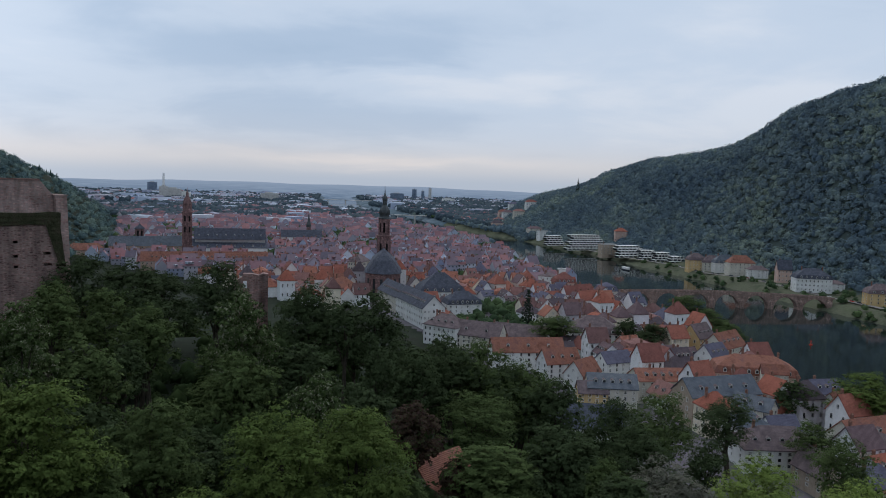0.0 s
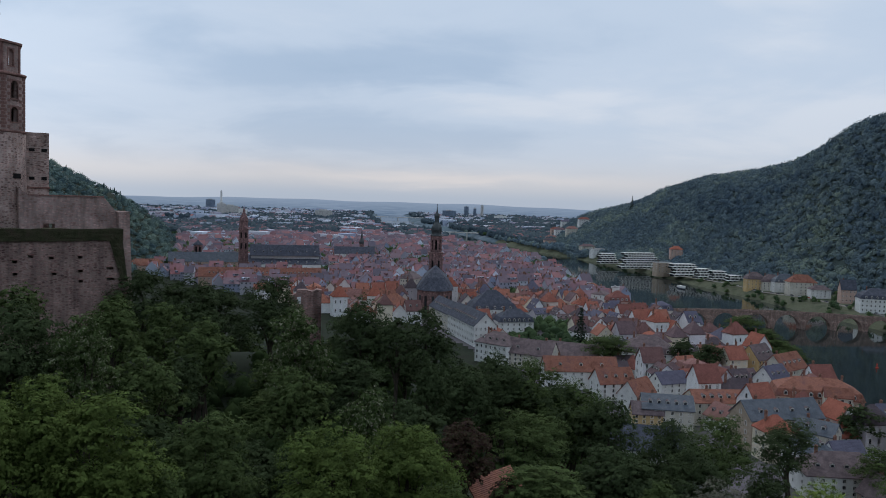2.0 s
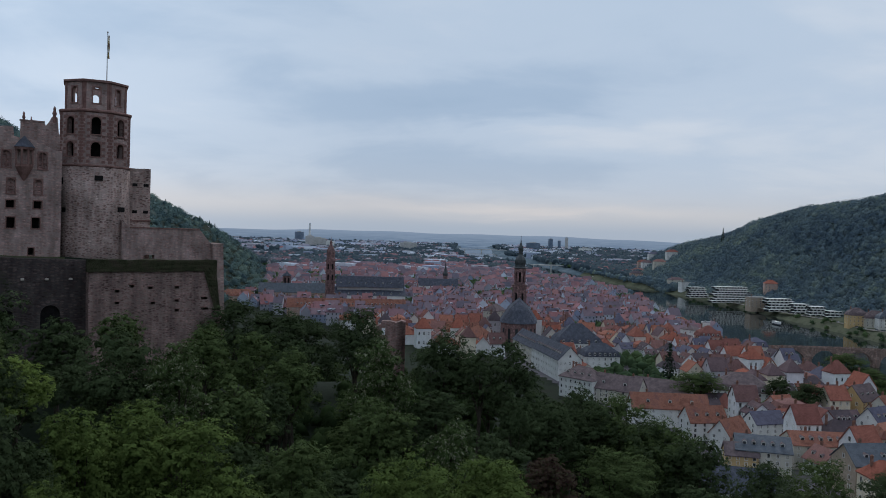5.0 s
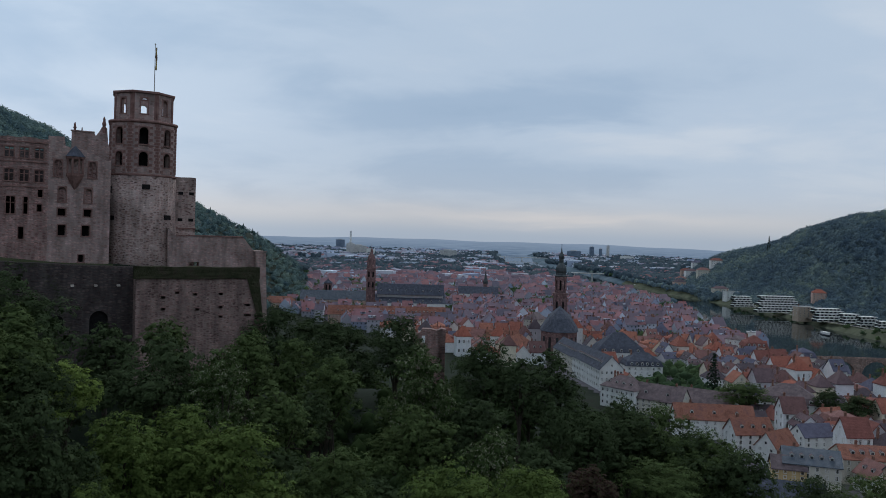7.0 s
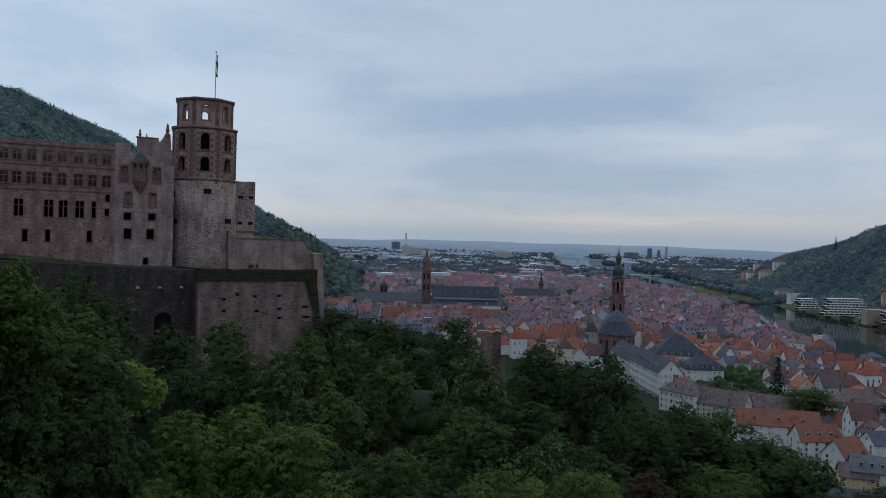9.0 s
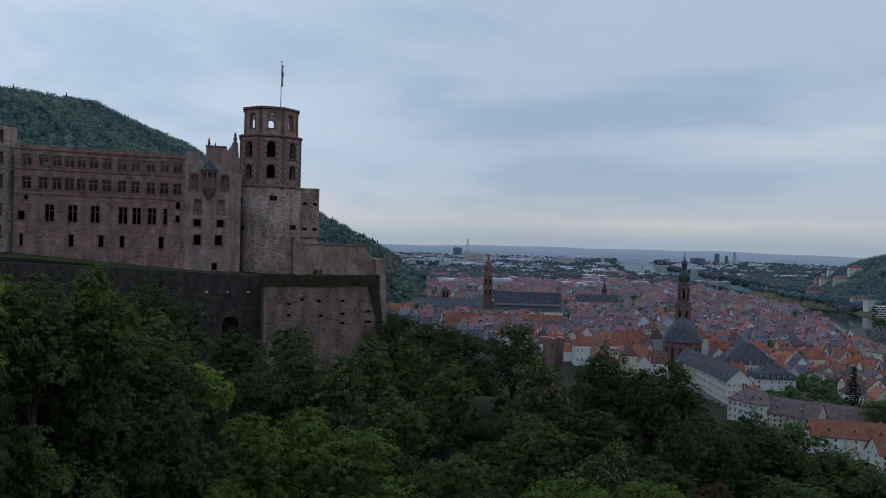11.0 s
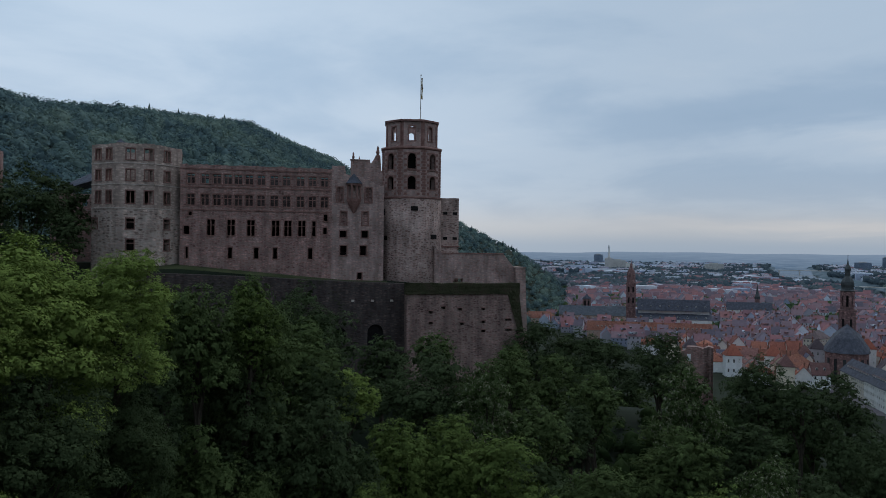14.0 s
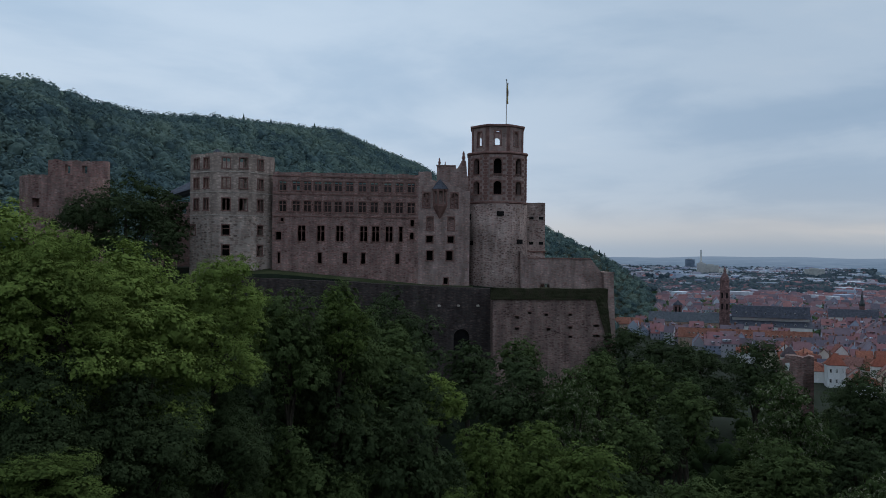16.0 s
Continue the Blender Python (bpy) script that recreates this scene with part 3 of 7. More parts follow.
def land(x, y):
    """The ground's height."""
    x, y = np.asarray(x, dtype=float), np.asarray(y, dtype=float)
    az, d = np.degrees(np.arctan2(-x, y)), np.hypot(x, y)
    n, m = 0.951 * x + 0.309 * y, -0.309 * x + 0.951 * y
    q = np.interp(m, FOOT_M, FOOT_N) - n
    rise = smooth(q / 135)
    z = 88.3 * rise * (1 - smooth((m - 60) / 330)) - 32 * rise * smooth((m - 6) / 40) * (1 - smooth((m - 140) / 80))
    z = np.maximum(z, 0) + np.where(q > 0, 0, 1.0 * np.sin(x * 0.013) * np.cos(y * 0.011))
    # the wooded hill behind the castle
    lz, ld = np.interp(az, L_AZ, TAN_L), np.interp(az, L_AZ, L_D)
    f0, g0 = np.interp(az, [25, 31, 37], [880, 580, 250]), np.interp(az, [25, 31, 37], [0, 40, 80])
    t = (d - f0) / np.maximum(ld - f0, 1)
    hill = g0 + (lz - g0) * (0.35 * np.clip(t, 0, 1) + 0.65 * smooth(t))
    hill = hill * np.where(lz < 95, 1 - smooth((d - ld - 20) / 260), 1)
    z = np.where((az > 22.4) & (t > 0), np.maximum(z, hill), z)
    # the wooded valley side across the river
    rz, rd, fd = np.interp(az, R_AZ, TAN_R), np.interp(az, R_AZ, R_D), np.interp(az, F_AZ, F_D)
    t = (d - fd) / np.maximum(rd - fd, 1)
    hill = 1 + (rz - 1) * (0.3 * np.clip(t, 0, 1) + 0.7 * smooth(t))
    hill = hill * (1 - smooth((d - rd - 500) / 900))
    z = np.where((az < -3) & (az > -140) & (t > 0), np.maximum(z, hill), z)
    # the steep drop below the terrace
    fall = np.interp(az, [-180, -100, -60, 36, 58, 100, 140, 180], [0, 0, 0.75, 0.75, 0.42, 0.3, 0, 0])
    z = np.minimum(z, np.maximum(88.3 - fall * np.maximum(d - 4, 0), 45) + 0.8 * np.maximum(d - 115, 0) + np.where(fall < 0.25, 999, 0))
    # the castle's platform
    u = (x + CASTLE_D * math.sin(ca)) * math.cos(ca) + (y - CASTLE_D * math.cos(ca)) * math.sin(ca)
    w = -(x + CASTLE_D * math.sin(ca)) * math.sin(ca) + (y - CASTLE_D * math.cos(ca)) * math.cos(ca)
    top = np.interp(u, [-80, -40, -18, 20, 62], [86, 85.3, 85.2, 81.7, 80.5])
    on = (u > -95) & (u < 61) & (w > np.interp(u, [-40, -25], [0, -7])) & (w < 70)
    z = np.where(on, top - 0.16 * np.clip(-w, 0, 9), z)
    # the river bed and its banks
    e = river_edge(x, y)
    z = np.where(e < 14, np.minimum(z, -11 + 11 * smooth((e + 4) / 18)), z)
    return z


def ground_z(x, y):
    return float(land(np.array([x]), np.array([y]))[0])


def ground():
    az = np.radians(np.concatenate([np.arange(-180, -44, 4.0), np.arange(-44, 76, 0.4), np.arange(76, 180, 4.0)]))
    rad = np.concatenate([[0.02, 3, 6, 10], np.geomspace(14, 4900, 310)])
    A, R = np.meshgrid(az, rad, indexing="ij")
    X, Y = -np.sin(A) * R, np.cos(A) * R
    Z = land(X, Y)
    na, nr = A.shape
    idx = np.arange(na * nr).reshape(na, nr)
    nxt = np.roll(idx, -1, axis=0)
    faces = np.stack([idx[:, :-1], idx[:, 1:], nxt[:, 1:], nxt[:, :-1]], -1).reshape(-1, 4)
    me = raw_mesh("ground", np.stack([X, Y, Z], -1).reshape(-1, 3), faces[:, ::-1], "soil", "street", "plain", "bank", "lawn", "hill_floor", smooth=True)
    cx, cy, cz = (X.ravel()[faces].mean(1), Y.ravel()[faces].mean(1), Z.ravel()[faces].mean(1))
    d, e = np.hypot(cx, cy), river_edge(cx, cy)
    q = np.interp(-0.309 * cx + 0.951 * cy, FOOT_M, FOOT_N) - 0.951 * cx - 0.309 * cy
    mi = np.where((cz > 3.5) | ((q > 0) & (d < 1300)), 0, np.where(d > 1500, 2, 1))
    far_side = (cx > np.interp(cy, RIVER[:, 1], RIVER[:, 0])) & (d < 1900)
    mi = np.where((e < 35) & (cz < 3.5) & (d < 1500) | far_side & (cz < 4) & (cy > 0), 3, mi)
    mi = np.where(far_side & (cz >= 4) & (cy > 0) | (cz > 100), 5, mi)
    u = (cx + CASTLE_D * math.sin(ca)) * math.cos(ca) + (cy - CASTLE_D * math.cos(ca)) * math.sin(ca)
    w = -(cx + CASTLE_D * math.sin(ca)) * math.sin(ca) + (cy - CASTLE_D * math.cos(ca)) * math.cos(ca)
    mi = np.where((cz > 79) & (w > -14) & (w < 2) & (u > -45) & (u < 30), 4, mi)
    me.polygons.foreach_set("material_index", mi.astype(np.int32))
    tagged(new("ground", me), "hillside, town floor and wide river plain", "ground", kind="structure")


def river():
    d = np.gradient(RIVER, axis=0)
    d /= np.linalg.norm(d, axis=1)[:, None]
    side = np.stack([d[:, 1], -d[:, 0]], -1) * (RIVER_HALF + 12)[:, None]
    n = len(RIVER)
    v = np.concatenate([np.c_[RIVER + side, np.full(n, -7.0)], np.c_[RIVER - side, np.full(n, -7.0)]])
    f = [(i, i + 1, n + i + 1, n + i) for i in range(n - 1)]
    tagged(new("water", raw_mesh("water", v, f, "water")), "calm dark river that mirrors the evening sky", "river", kind="structure")


# the ring of far hills wears the glowing haze colour
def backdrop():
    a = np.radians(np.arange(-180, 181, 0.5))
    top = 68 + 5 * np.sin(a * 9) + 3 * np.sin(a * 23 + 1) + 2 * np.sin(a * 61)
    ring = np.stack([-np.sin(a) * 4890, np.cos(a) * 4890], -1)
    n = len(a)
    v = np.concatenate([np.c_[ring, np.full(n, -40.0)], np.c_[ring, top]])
    tagged(new("backdrop", raw_mesh("backdrop", v, [(i, n + i, n + i + 1, i + 1) for i in range(n - 1)], "haze")), "line of distant hills with haze painted as a blue glow", "hills", kind="structure")


ground(), river(), backdrop()


# ---- the castle: its places are in metres along the front, back from it, and up ----
def arch(bm, x0, x1, z0, z1, y0, y1, mi=0, n=6, f=None):
    """Fills the two upper corners of an opening, so that it ends in a round arch."""
    r, c = (x1 - x0) / 2, (x0 + x1) / 2
    for s in (-1, 1):
        pts = [(c + s * r * math.cos(math.pi / 2 * k / n), z1 - r + r * math.sin(math.pi / 2 * k / n)) for k in range(n + 1)]
        for a, b in zip(pts, pts[1:]):
            top = [(a[0], z1), (b[0], z1)]
            loop = [(a[0], a[1]), (b[0], b[1]), *top[::-1]]
            for y, order in ((y0, loop), (y1, loop[::-1])):
                if abs(a[1] - z1) < 1e-6:
                    continue
                pl = [p for i, p in enumerate(order) if p not in order[:i]]
                if len(pl) > 2:
                    bm.faces.new([bm.verts.new(f(p[0], y, p[1]) if f else (p[0], y, p[1])) for p in pl]).material_index = mi
            q = [(a[0], y0, a[1]), (b[0], y0, b[1]), (b[0], y1, b[1]), (a[0], y1, a[1])]
            bm.faces.new([bm.verts.new(f(*p) if f else p) for p in q]).material_index = mi


FRAMES = {}


def window_frame(w, h, mullion=0, cross=False, round_top=False, b=0.22):
    """A dressed stone surround with sill, lintel and mullions, standing a little proud of the wall."""
    key = (round(w, 2), round(h, 2), mullion, cross, round_top)
    if key not in FRAMES:
        bm = bmesh.new()
        box(bm, -w / 2 - b, -w / 2, -0.07, 0.35, 0, h)
        box(bm, w / 2, w / 2 + b, -0.07, 0.35, 0, h)
        box(bm, -w / 2 - b - 0.1, w / 2 + b + 0.1, -0.16, 0.35, -0.25, 0)
        box(bm, -w / 2 - b, w / 2 + b, -0.1, 0.35, h, h + 0.28)
        for k in range(mullion):
            x = -w / 2 + w * (k + 1) / (mullion + 1)
            box(bm, x - 0.11, x + 0.11, 0.05, 0.3, 0, h)
        if cross:
            box(bm, -w / 2, w / 2, 0.06, 0.28, h * 0.62, h * 0.62 + 0.18)
        if round_top:
            arch(bm, -w / 2, w / 2, 0, h, -0.05, 0.35)
        FRAMES[key] = mesh_of("window_frame", bm, "trim")
    return FRAMES[key]


def castle_thing(name, label, category, deep=0.0, low=1.0):
    """deep: set that far back, and larger by as much."""
    k = 1 + deep / CASTLE_D
    at = CASTLE @ Matrix.Translation((0, 0, 0.35)) @ Matrix.Translation((0, -CASTLE_D, EYE)) @ Matrix.Diagonal((k, k, k * low, 1)) @ Matrix.Translation((0, CASTLE_D, -EYE))
    return thing(name, label, category, "castle buildings", at=at)


def ragged(base, amp, seed):
    return lambda x: base + amp * noise.noise((x * 0.35, seed, 0.0)) + amp * 0.6 * noise.noise((x * 1.3, seed, 4.0))


def facet_map(cx, cy, r, a0, a1):
    """Carries a flat strip onto one facet of a many-sided tower; x runs from 0 to the facet's length."""
    p = Vector((cx + r * math.sin(a0), cy - r * math.cos(a0), 0))
    q = Vector((cx + r * math.sin(a1), cy - r * math.cos(a1), 0))
    along = (q - p).normalized()
    inward = Vector((-along.y, along.x, 0))
    return (lambda x, y, z: p + along * x + inward * y + Vector((0, 0, z))), (q - p).length, Matrix.Translation(p) @ Matrix(((along.x, inward.x, 0, 0), (along.y, inward.y, 0, 0), (0, 0, 1, 0), (0, 0, 0, 1)))


def palace():
    """The long roofless front between the two towers."""
    ob = castle_thing("palace_range", "roofless red sandstone castle range with rows of empty windows", "castle")
    holes, frames = [], []
    for x in (-16.2, -13.0, -10.3, -7.8, -5.4, -2.9, -0.1, 3.0, 5.9, 9.2, 12.1, 15.0):
        for z0, z1 in ((104.0, 106.2), (98.9, 101.4)):
            holes.append((x - 0.85, x + 0.85, z0, z1)), frames.append((x, z0, 1.7, z1 - z0, 1, True))
    for x in (-11.6, -7.0, -2.4, 3.4, 6.3, 9.6):
        holes.append((x - 0.85, x + 0.85, 91.8, 95.5)), frames.append((x, 91.8, 1.7, 3.7, 1, True))
    holes.append((12.1, 12.9, 91.8, 95.5)), frames.append((12.5, 91.8, 0.8, 3.7, 0, True))
    for x, w in ((-17.0, 0.5), (-7.2, 0.9), (-1.1, 1.0), (3.3, 0.9), (11.7, 1.0)):
        holes.append((x - w / 2, x + w / 2, 86.3, 88.9)), frames.append((x, 86.3, w, 2.6, 0, False))
    for x, z, w, h in ((-17.1, 92.0, 1.3, 1.9), (-16.3, 96.4, 0.7, 0.9), (15.3, 95.6, 0.9, 1.6), (15.2, 92.4, 0.9, 1.6)):
        holes.append((x - w / 2, x + w / 2, z, z + h)), frames.append((x, z, w, h, 0, False))
    bm = bmesh.new()
    pierced(bm, -18.6, 16.8, 79.5, 108.4, 1.6, holes, tops=ragged(108.4, 0.35, 2.0), extra=[-18 + 1.5 * k for k in range(23)])
    part("front_wall", bm, "sandstone", ob)
    # the wall behind gets a dark stone so that the windows look shaded
    bm = bmesh.new()
    backs = [(-13.9, -12.1, 103.9, 106.3)]
    pierced(bm, -18.6, 30, 79.5, 107.0, 1.4, backs, f=lambda x, y, z: (x, y + 15, z), tops=ragged(107.0, 0.5, 9.0), extra=[-18 + 2 * k for k in range(24)])
    part("courtyard_wall", bm, "dark_wall", ob, "inner courtyard wall, coloured dark for the shade behind the windows")
    # near-black slabs added inside so that the lower windows look shaded
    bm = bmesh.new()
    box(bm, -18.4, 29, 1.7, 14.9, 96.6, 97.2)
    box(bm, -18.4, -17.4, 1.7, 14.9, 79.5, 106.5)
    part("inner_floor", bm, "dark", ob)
    for z in (97.6, 103.0, 107.3):
        bm = bmesh.new()
        box(bm, -18.6, 16.6, -0.16, 0.0, z, z + 0.25)
        part("string_course", bm, "trim", ob)
    for x, z, w, h, mul, cross in frames:
        part("window_frame", window_frame(w, h, mul, cross), "", ob, at=Matrix.Translation((x, 0, z)))
    return ob


def pavilion():
    """The taller end bay with its oriel, blind arches and the broken gable behind."""
    ob = castle_thing("gable_pavilion", "pale ruined castle bay with an oriel and arched niches", "castle")
    holes = [(17.9, 19.5, 100.4, 104.0), (24.9, 26.6, 100.4, 104.0), (18.9, 20.4, 94.8, 98.0), (24.2, 25.7, 94.8, 98.0), (18.8, 20.4, 91.7, 93.3), (24.1, 25.7, 91.7, 93.3), (18.9, 20.5, 87.3, 89.6), (23.8, 25.4, 87.3, 89.6), (23.2, 24.3, 81.4, 83.0)]
    bm = bmesh.new()

    def top(x):
        return float(np.interp(x, [16.8, 19.9, 20.1, 21.3, 21.5, 24, 26.5, 28.8], [109.2, 109.3, 107.1, 106.9, 107.2, 106.6, 105.6, 104.6])) + 0.25 * noise.noise((x, 3, 1))

    pierced(bm, 16.8, 29.6, 79.0, 109.5, 1.8, holes, tops=top, extra=[17.5, 19.9, 20.1, 21.3, 21.5, 22.5, 24, 25.5, 26.5, 27.5, 28.8])
    part("front_wall", bm, "render_stone", ob)
    for h in holes[:4]:
        bm = bmesh.new()
        arch(bm, *h, 0.0, 1.8)
        part("niche_arch", bm, "render_stone", ob)
    for i, h in enumerate(holes):
        part("window_frame", window_frame(h[1] - h[0], h[3] - h[2], 1 if i in (0, 1) else 0, False, i < 4), "", ob, at=Matrix.Translation(((h[0] + h[1]) / 2, 0, h[2])))
    bm = bmesh.new()
    box(bm, 17.2, 29, 0.55, 0.8, 94.2, 104.4)
    part("niche_back", bm, "sandstone", ob)
    # a solid near-black block stands for the shade behind the lower windows
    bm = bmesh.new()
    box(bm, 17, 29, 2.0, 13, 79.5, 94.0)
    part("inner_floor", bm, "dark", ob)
    # oriel: bracket, open tracery and pointed stone cap
    bm = bmesh.new()
    lathe(bm, [(0.15, 97.6), (0.9, 98.8), (1.7, 100.3), (1.9, 100.7), (1.9, 101.2)], 8, 22.1, 0.1, math.pi / 8)
    for k in range(8):
        a = math.pi / 8 + math.pi / 4 * k
        x, y = 22.1 + 1.7 * math.sin(a), 0.1 - 1.7 * math.cos(a)
        box(bm, x - 0.18, x + 0.18, y - 0.18, y + 0.18, 101.2, 104.4)
    lathe(bm, [(1.95, 104.4), (2.05, 104.9)], 8, 22.1, 0.1, math.pi / 8)
    part("oriel", bm, "trim", ob, "carved red stone oriel on a bracket")
    bm = bmesh.new()
    lathe(bm, [(2.2, 104.9), (1.2, 106.2), (0.1, 107.4)], 8, 22.1, 0.1, math.pi / 8)
    part("oriel_roof", bm, "slate", ob, "small pointed slate cap")
    # gable and statue finials behind the front
    bm = bmesh.new()
    f = lambda x, y, z: (x, y + 5.0, z)
    pierced(bm, 21.9, 30.6, 100, 113, 0.9, [], f=f, tops=lambda x: float(np.interp(x, [21.9, 26.6, 26.9, 27.7, 28.2, 29.3, 29.6, 30.6], [111.2, 111.3, 110.5, 111.6, 112.6, 112.6, 109.0, 106.0])), extra=[23, 24, 25.2, 26.6, 26.9, 27.7, 28.2, 29.3, 29.6])
    box(bm, 21.7, 26.7, 4.8, 6.1, 111.25, 111.5)
    part("back_gable", bm, "render_stone", ob)
    for x, y0, z, s in ((22.5, 5.4, 111.4, 0.75), (28.7, 5.4, 112.6, 1.0), (24.0, 5.4, 111.3, 0.4)):
        bm = bmesh.new()
        lathe(bm, [(0.55 * s, z - 1.2), (0.6 * s, z), (0.3 * s, z + 0.3), (0.5 * s, z + 0.9 * s), (0.28 * s, z + 1.5 * s), (0.32 * s, z + 2.0 * s), (0.05, z + 2.6 * s)], 8, x, y0)
        part("finial", bm, "trim", ob)
    return ob


QUOINS = {}


def quoin_mesh(w):
    """A dressed block that stands proud of the wall."""
    if w not in QUOINS:
        bm = bmesh.new()
        box(bm, -w / 2, w / 2, -0.08, 0.1, 0, 0.62)
        QUOINS[w] = mesh_of("quoin", bm, "trim")
    return QUOINS[w]


def bell_tower():
    ob = castle_thing("bell_tower", "tall sandstone castle bell tower, octagonal above a broad round foot", "tower", 7.0, 0.965)
    cx, cy = 36.4, 0.0
    bm = bmesh.new()
    lathe(bm, [(8.3, 76), (7.9, 84), (7.62, 92), (7.5, 101.6)], 32, cx, cy)
    for f in bm.faces:
        f.smooth = len(f.verts) == 4
    part("round_foot", bm, "rubble", ob, "rough pale rubble masonry")
    # the loopholes are near-black plates, their shade put into the colour
    for a, z, w, h in ((-4, 98.6, 1.7, 1.1), (37, 91.6, 2.0, 1.1), (-63, 91.2, 1.1, 1.0), (-70, 97.5, 0.8, 1.6)):
        r = radians(a)
        bm = bmesh.new()
        box(bm, -w / 2, w / 2, -0.05, 0.12, 0, h)
        part("loophole", bm, "dark", ob, at=Matrix.Translation((cx + 7.66 * math.sin(r), cy - 7.66 * math.cos(r), z)) @ Matrix.Rotation(r, 4, "Z"))
    bm = bmesh.new()
    for z0, r in ((101.5, 7.95), (108.2, 7.75), (113.9, 8.1)):
        lathe(bm, [(r - 0.4, z0), (r, z0 + 0.3), (r, z0 + 0.6), (r - 0.5, z0 + 0.85)], 8, cx, cy, radians(-32))
    part("cornice", bm, "trim", ob, "weathered red stone string courses")
    turn = radians(-32)
    bm_body = bmesh.new()
    for k in range(8):
        bm_lan = bmesh.new()
        a0, a1 = turn + math.pi / 4 * k, turn + math.pi / 4 * (k + 1)
        f, ln, at = facet_map(cx, cy, 7.75, a0, a1)
        c = ln / 2
        hs = [(c - 0.95, c + 0.95, 104.0, 107.3), (c - 0.95, c + 0.95, 109.1, 113.0)]
        pierced(bm_body, 0, ln, 101.6, 114.6, 1.3, hs, f=f)
        for h in hs:
            arch(bm_body, *h, 0.0, 1.3, f=f)
            part("window_frame", window_frame(1.9, h[3] - h[2], 0, False, True), "", ob, at=at @ Matrix.Translation((c, 0, h[2])))
        if k in (0, 1, 2, 6, 7):
            for j in range(16):
                w, z = 0.75 if j % 2 else 0.45, 102.5 + 0.72 * j
                for x in [w / 2, ln - w / 2] + ([c - 1.55, c + 1.55] if j % 2 == 0 else []):
                    part("quoin", quoin_mesh(w if x in (w / 2, ln - w / 2) else 0.7), "", ob, at=at @ Matrix.Translation((x, 0, z)))
        f2, l2, at2 = facet_map(cx, cy, 6.75, a0, a1)
        c2 = l2 / 2
        pierced(bm_lan, 0, l2, 114.7, 121.0, 0.9, [(c2 - 0.75, c2 + 0.75, 116.3, 119.9)], f=f2)
        arch(bm_lan, c2 - 0.75, c2 + 0.75, 116.3, 119.9, 0.0, 0.9, f=f2)
        part("arch_frame", window_frame(1.5, 3.6, 0, False, True), "", ob, at=at2 @ Matrix.Translation((c2, 0, 116.3)))
        part("lantern_wall", bm_lan, "render_stone", ob)
        for x0, x1 in ((0, 0.5), (l2 - 0.5, l2)):
            bm = bmesh.new()
            box(bm, x0, x1, -0.12, 0.1, 114.7, 121.0, f=f2)
            part("corner_pilaster", bm, "trim", ob)
    part("octagon_wall", bm_body, "render_stone", ob)
    # near-black core added so that the window openings look dark inside
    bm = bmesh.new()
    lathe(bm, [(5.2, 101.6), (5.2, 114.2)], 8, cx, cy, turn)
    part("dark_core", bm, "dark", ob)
    bm = bmesh.new()
    lathe(bm, [(6.2, 121.0), (7.2, 121.05), (7.25, 121.5), (6.9, 121.6)], 8, cx, cy, turn, cap=False)
    part("lantern_cornice", bm, "trim", ob)
    # near-black discs add to the painted shade inside the octagon
    bm = bmesh.new()
    lathe(bm, [(7.0, 108.3), (7.0, 108.6)], 8, cx, cy, turn)
    lathe(bm, [(6.6, 114.2), (6.6, 114.5)], 8, cx, cy, turn)
    part("inner_floor", bm, "dark", ob)
    # the tall buttress beside the round foot
    bm = bmesh.new()
    pierced(bm, 42.8, 48.4, 78, 102.3, 5.5, [], f=lambda x, y, z: (x, y - 1.5, z), tops=ragged(102.3, 0.25, 5), extra=[44, 45, 46, 47])
    part("buttress", bm, "rubble", ob)
    for x, z in ((44.9, 98.0), (47.4, 98.0), (44.9, 91.5), (47.4, 91.5)):
        bm = bmesh.new()
        box(bm, x - 0.55, x + 0.55, -1.58, -1.4, z, z + 0.7)
        part("loophole", bm, "dark", ob)
    bm = bmesh.new()
    box(bm, 43.6, 48.6, -1.8, -1.5, 89.6, 89.9)
    part("ledge", bm, "trim", ob)
    return ob


def flagpole():
    ob = castle_thing("flagpole", "thin pale flagpole with a limp flag", "flagpole", 7.0, 0.965)
    bm = bmesh.new()
    lathe(bm, [(0.14, 114.5), (0.11, 124), (0.07, 134.0)], 8, 38.6, 0.0)
    lathe(bm, [(0.16, 134.0), (0.2, 134.2), (0.05, 134.4)], 8, 38.6, 0.0)
    part("pole", bm, "pole", ob)
    bm = bmesh.new()
    g = [[bm.verts.new((38.72 + 0.12 * j + 0.05 * math.sin(i * 1.1 + j), 0.12 * math.sin(i * 0.9 + j * 2), 133.4 - 0.55 * i)) for j in range(4)] for i in range(11)]
    for i in range(10):
        for j in range(3):
            bm.faces.new((g[i][j], g[i + 1][j], g[i + 1][j + 1], g[i][j + 1]))
    part("flag", bm, "flag", ob, "limp yellow and dark flag")


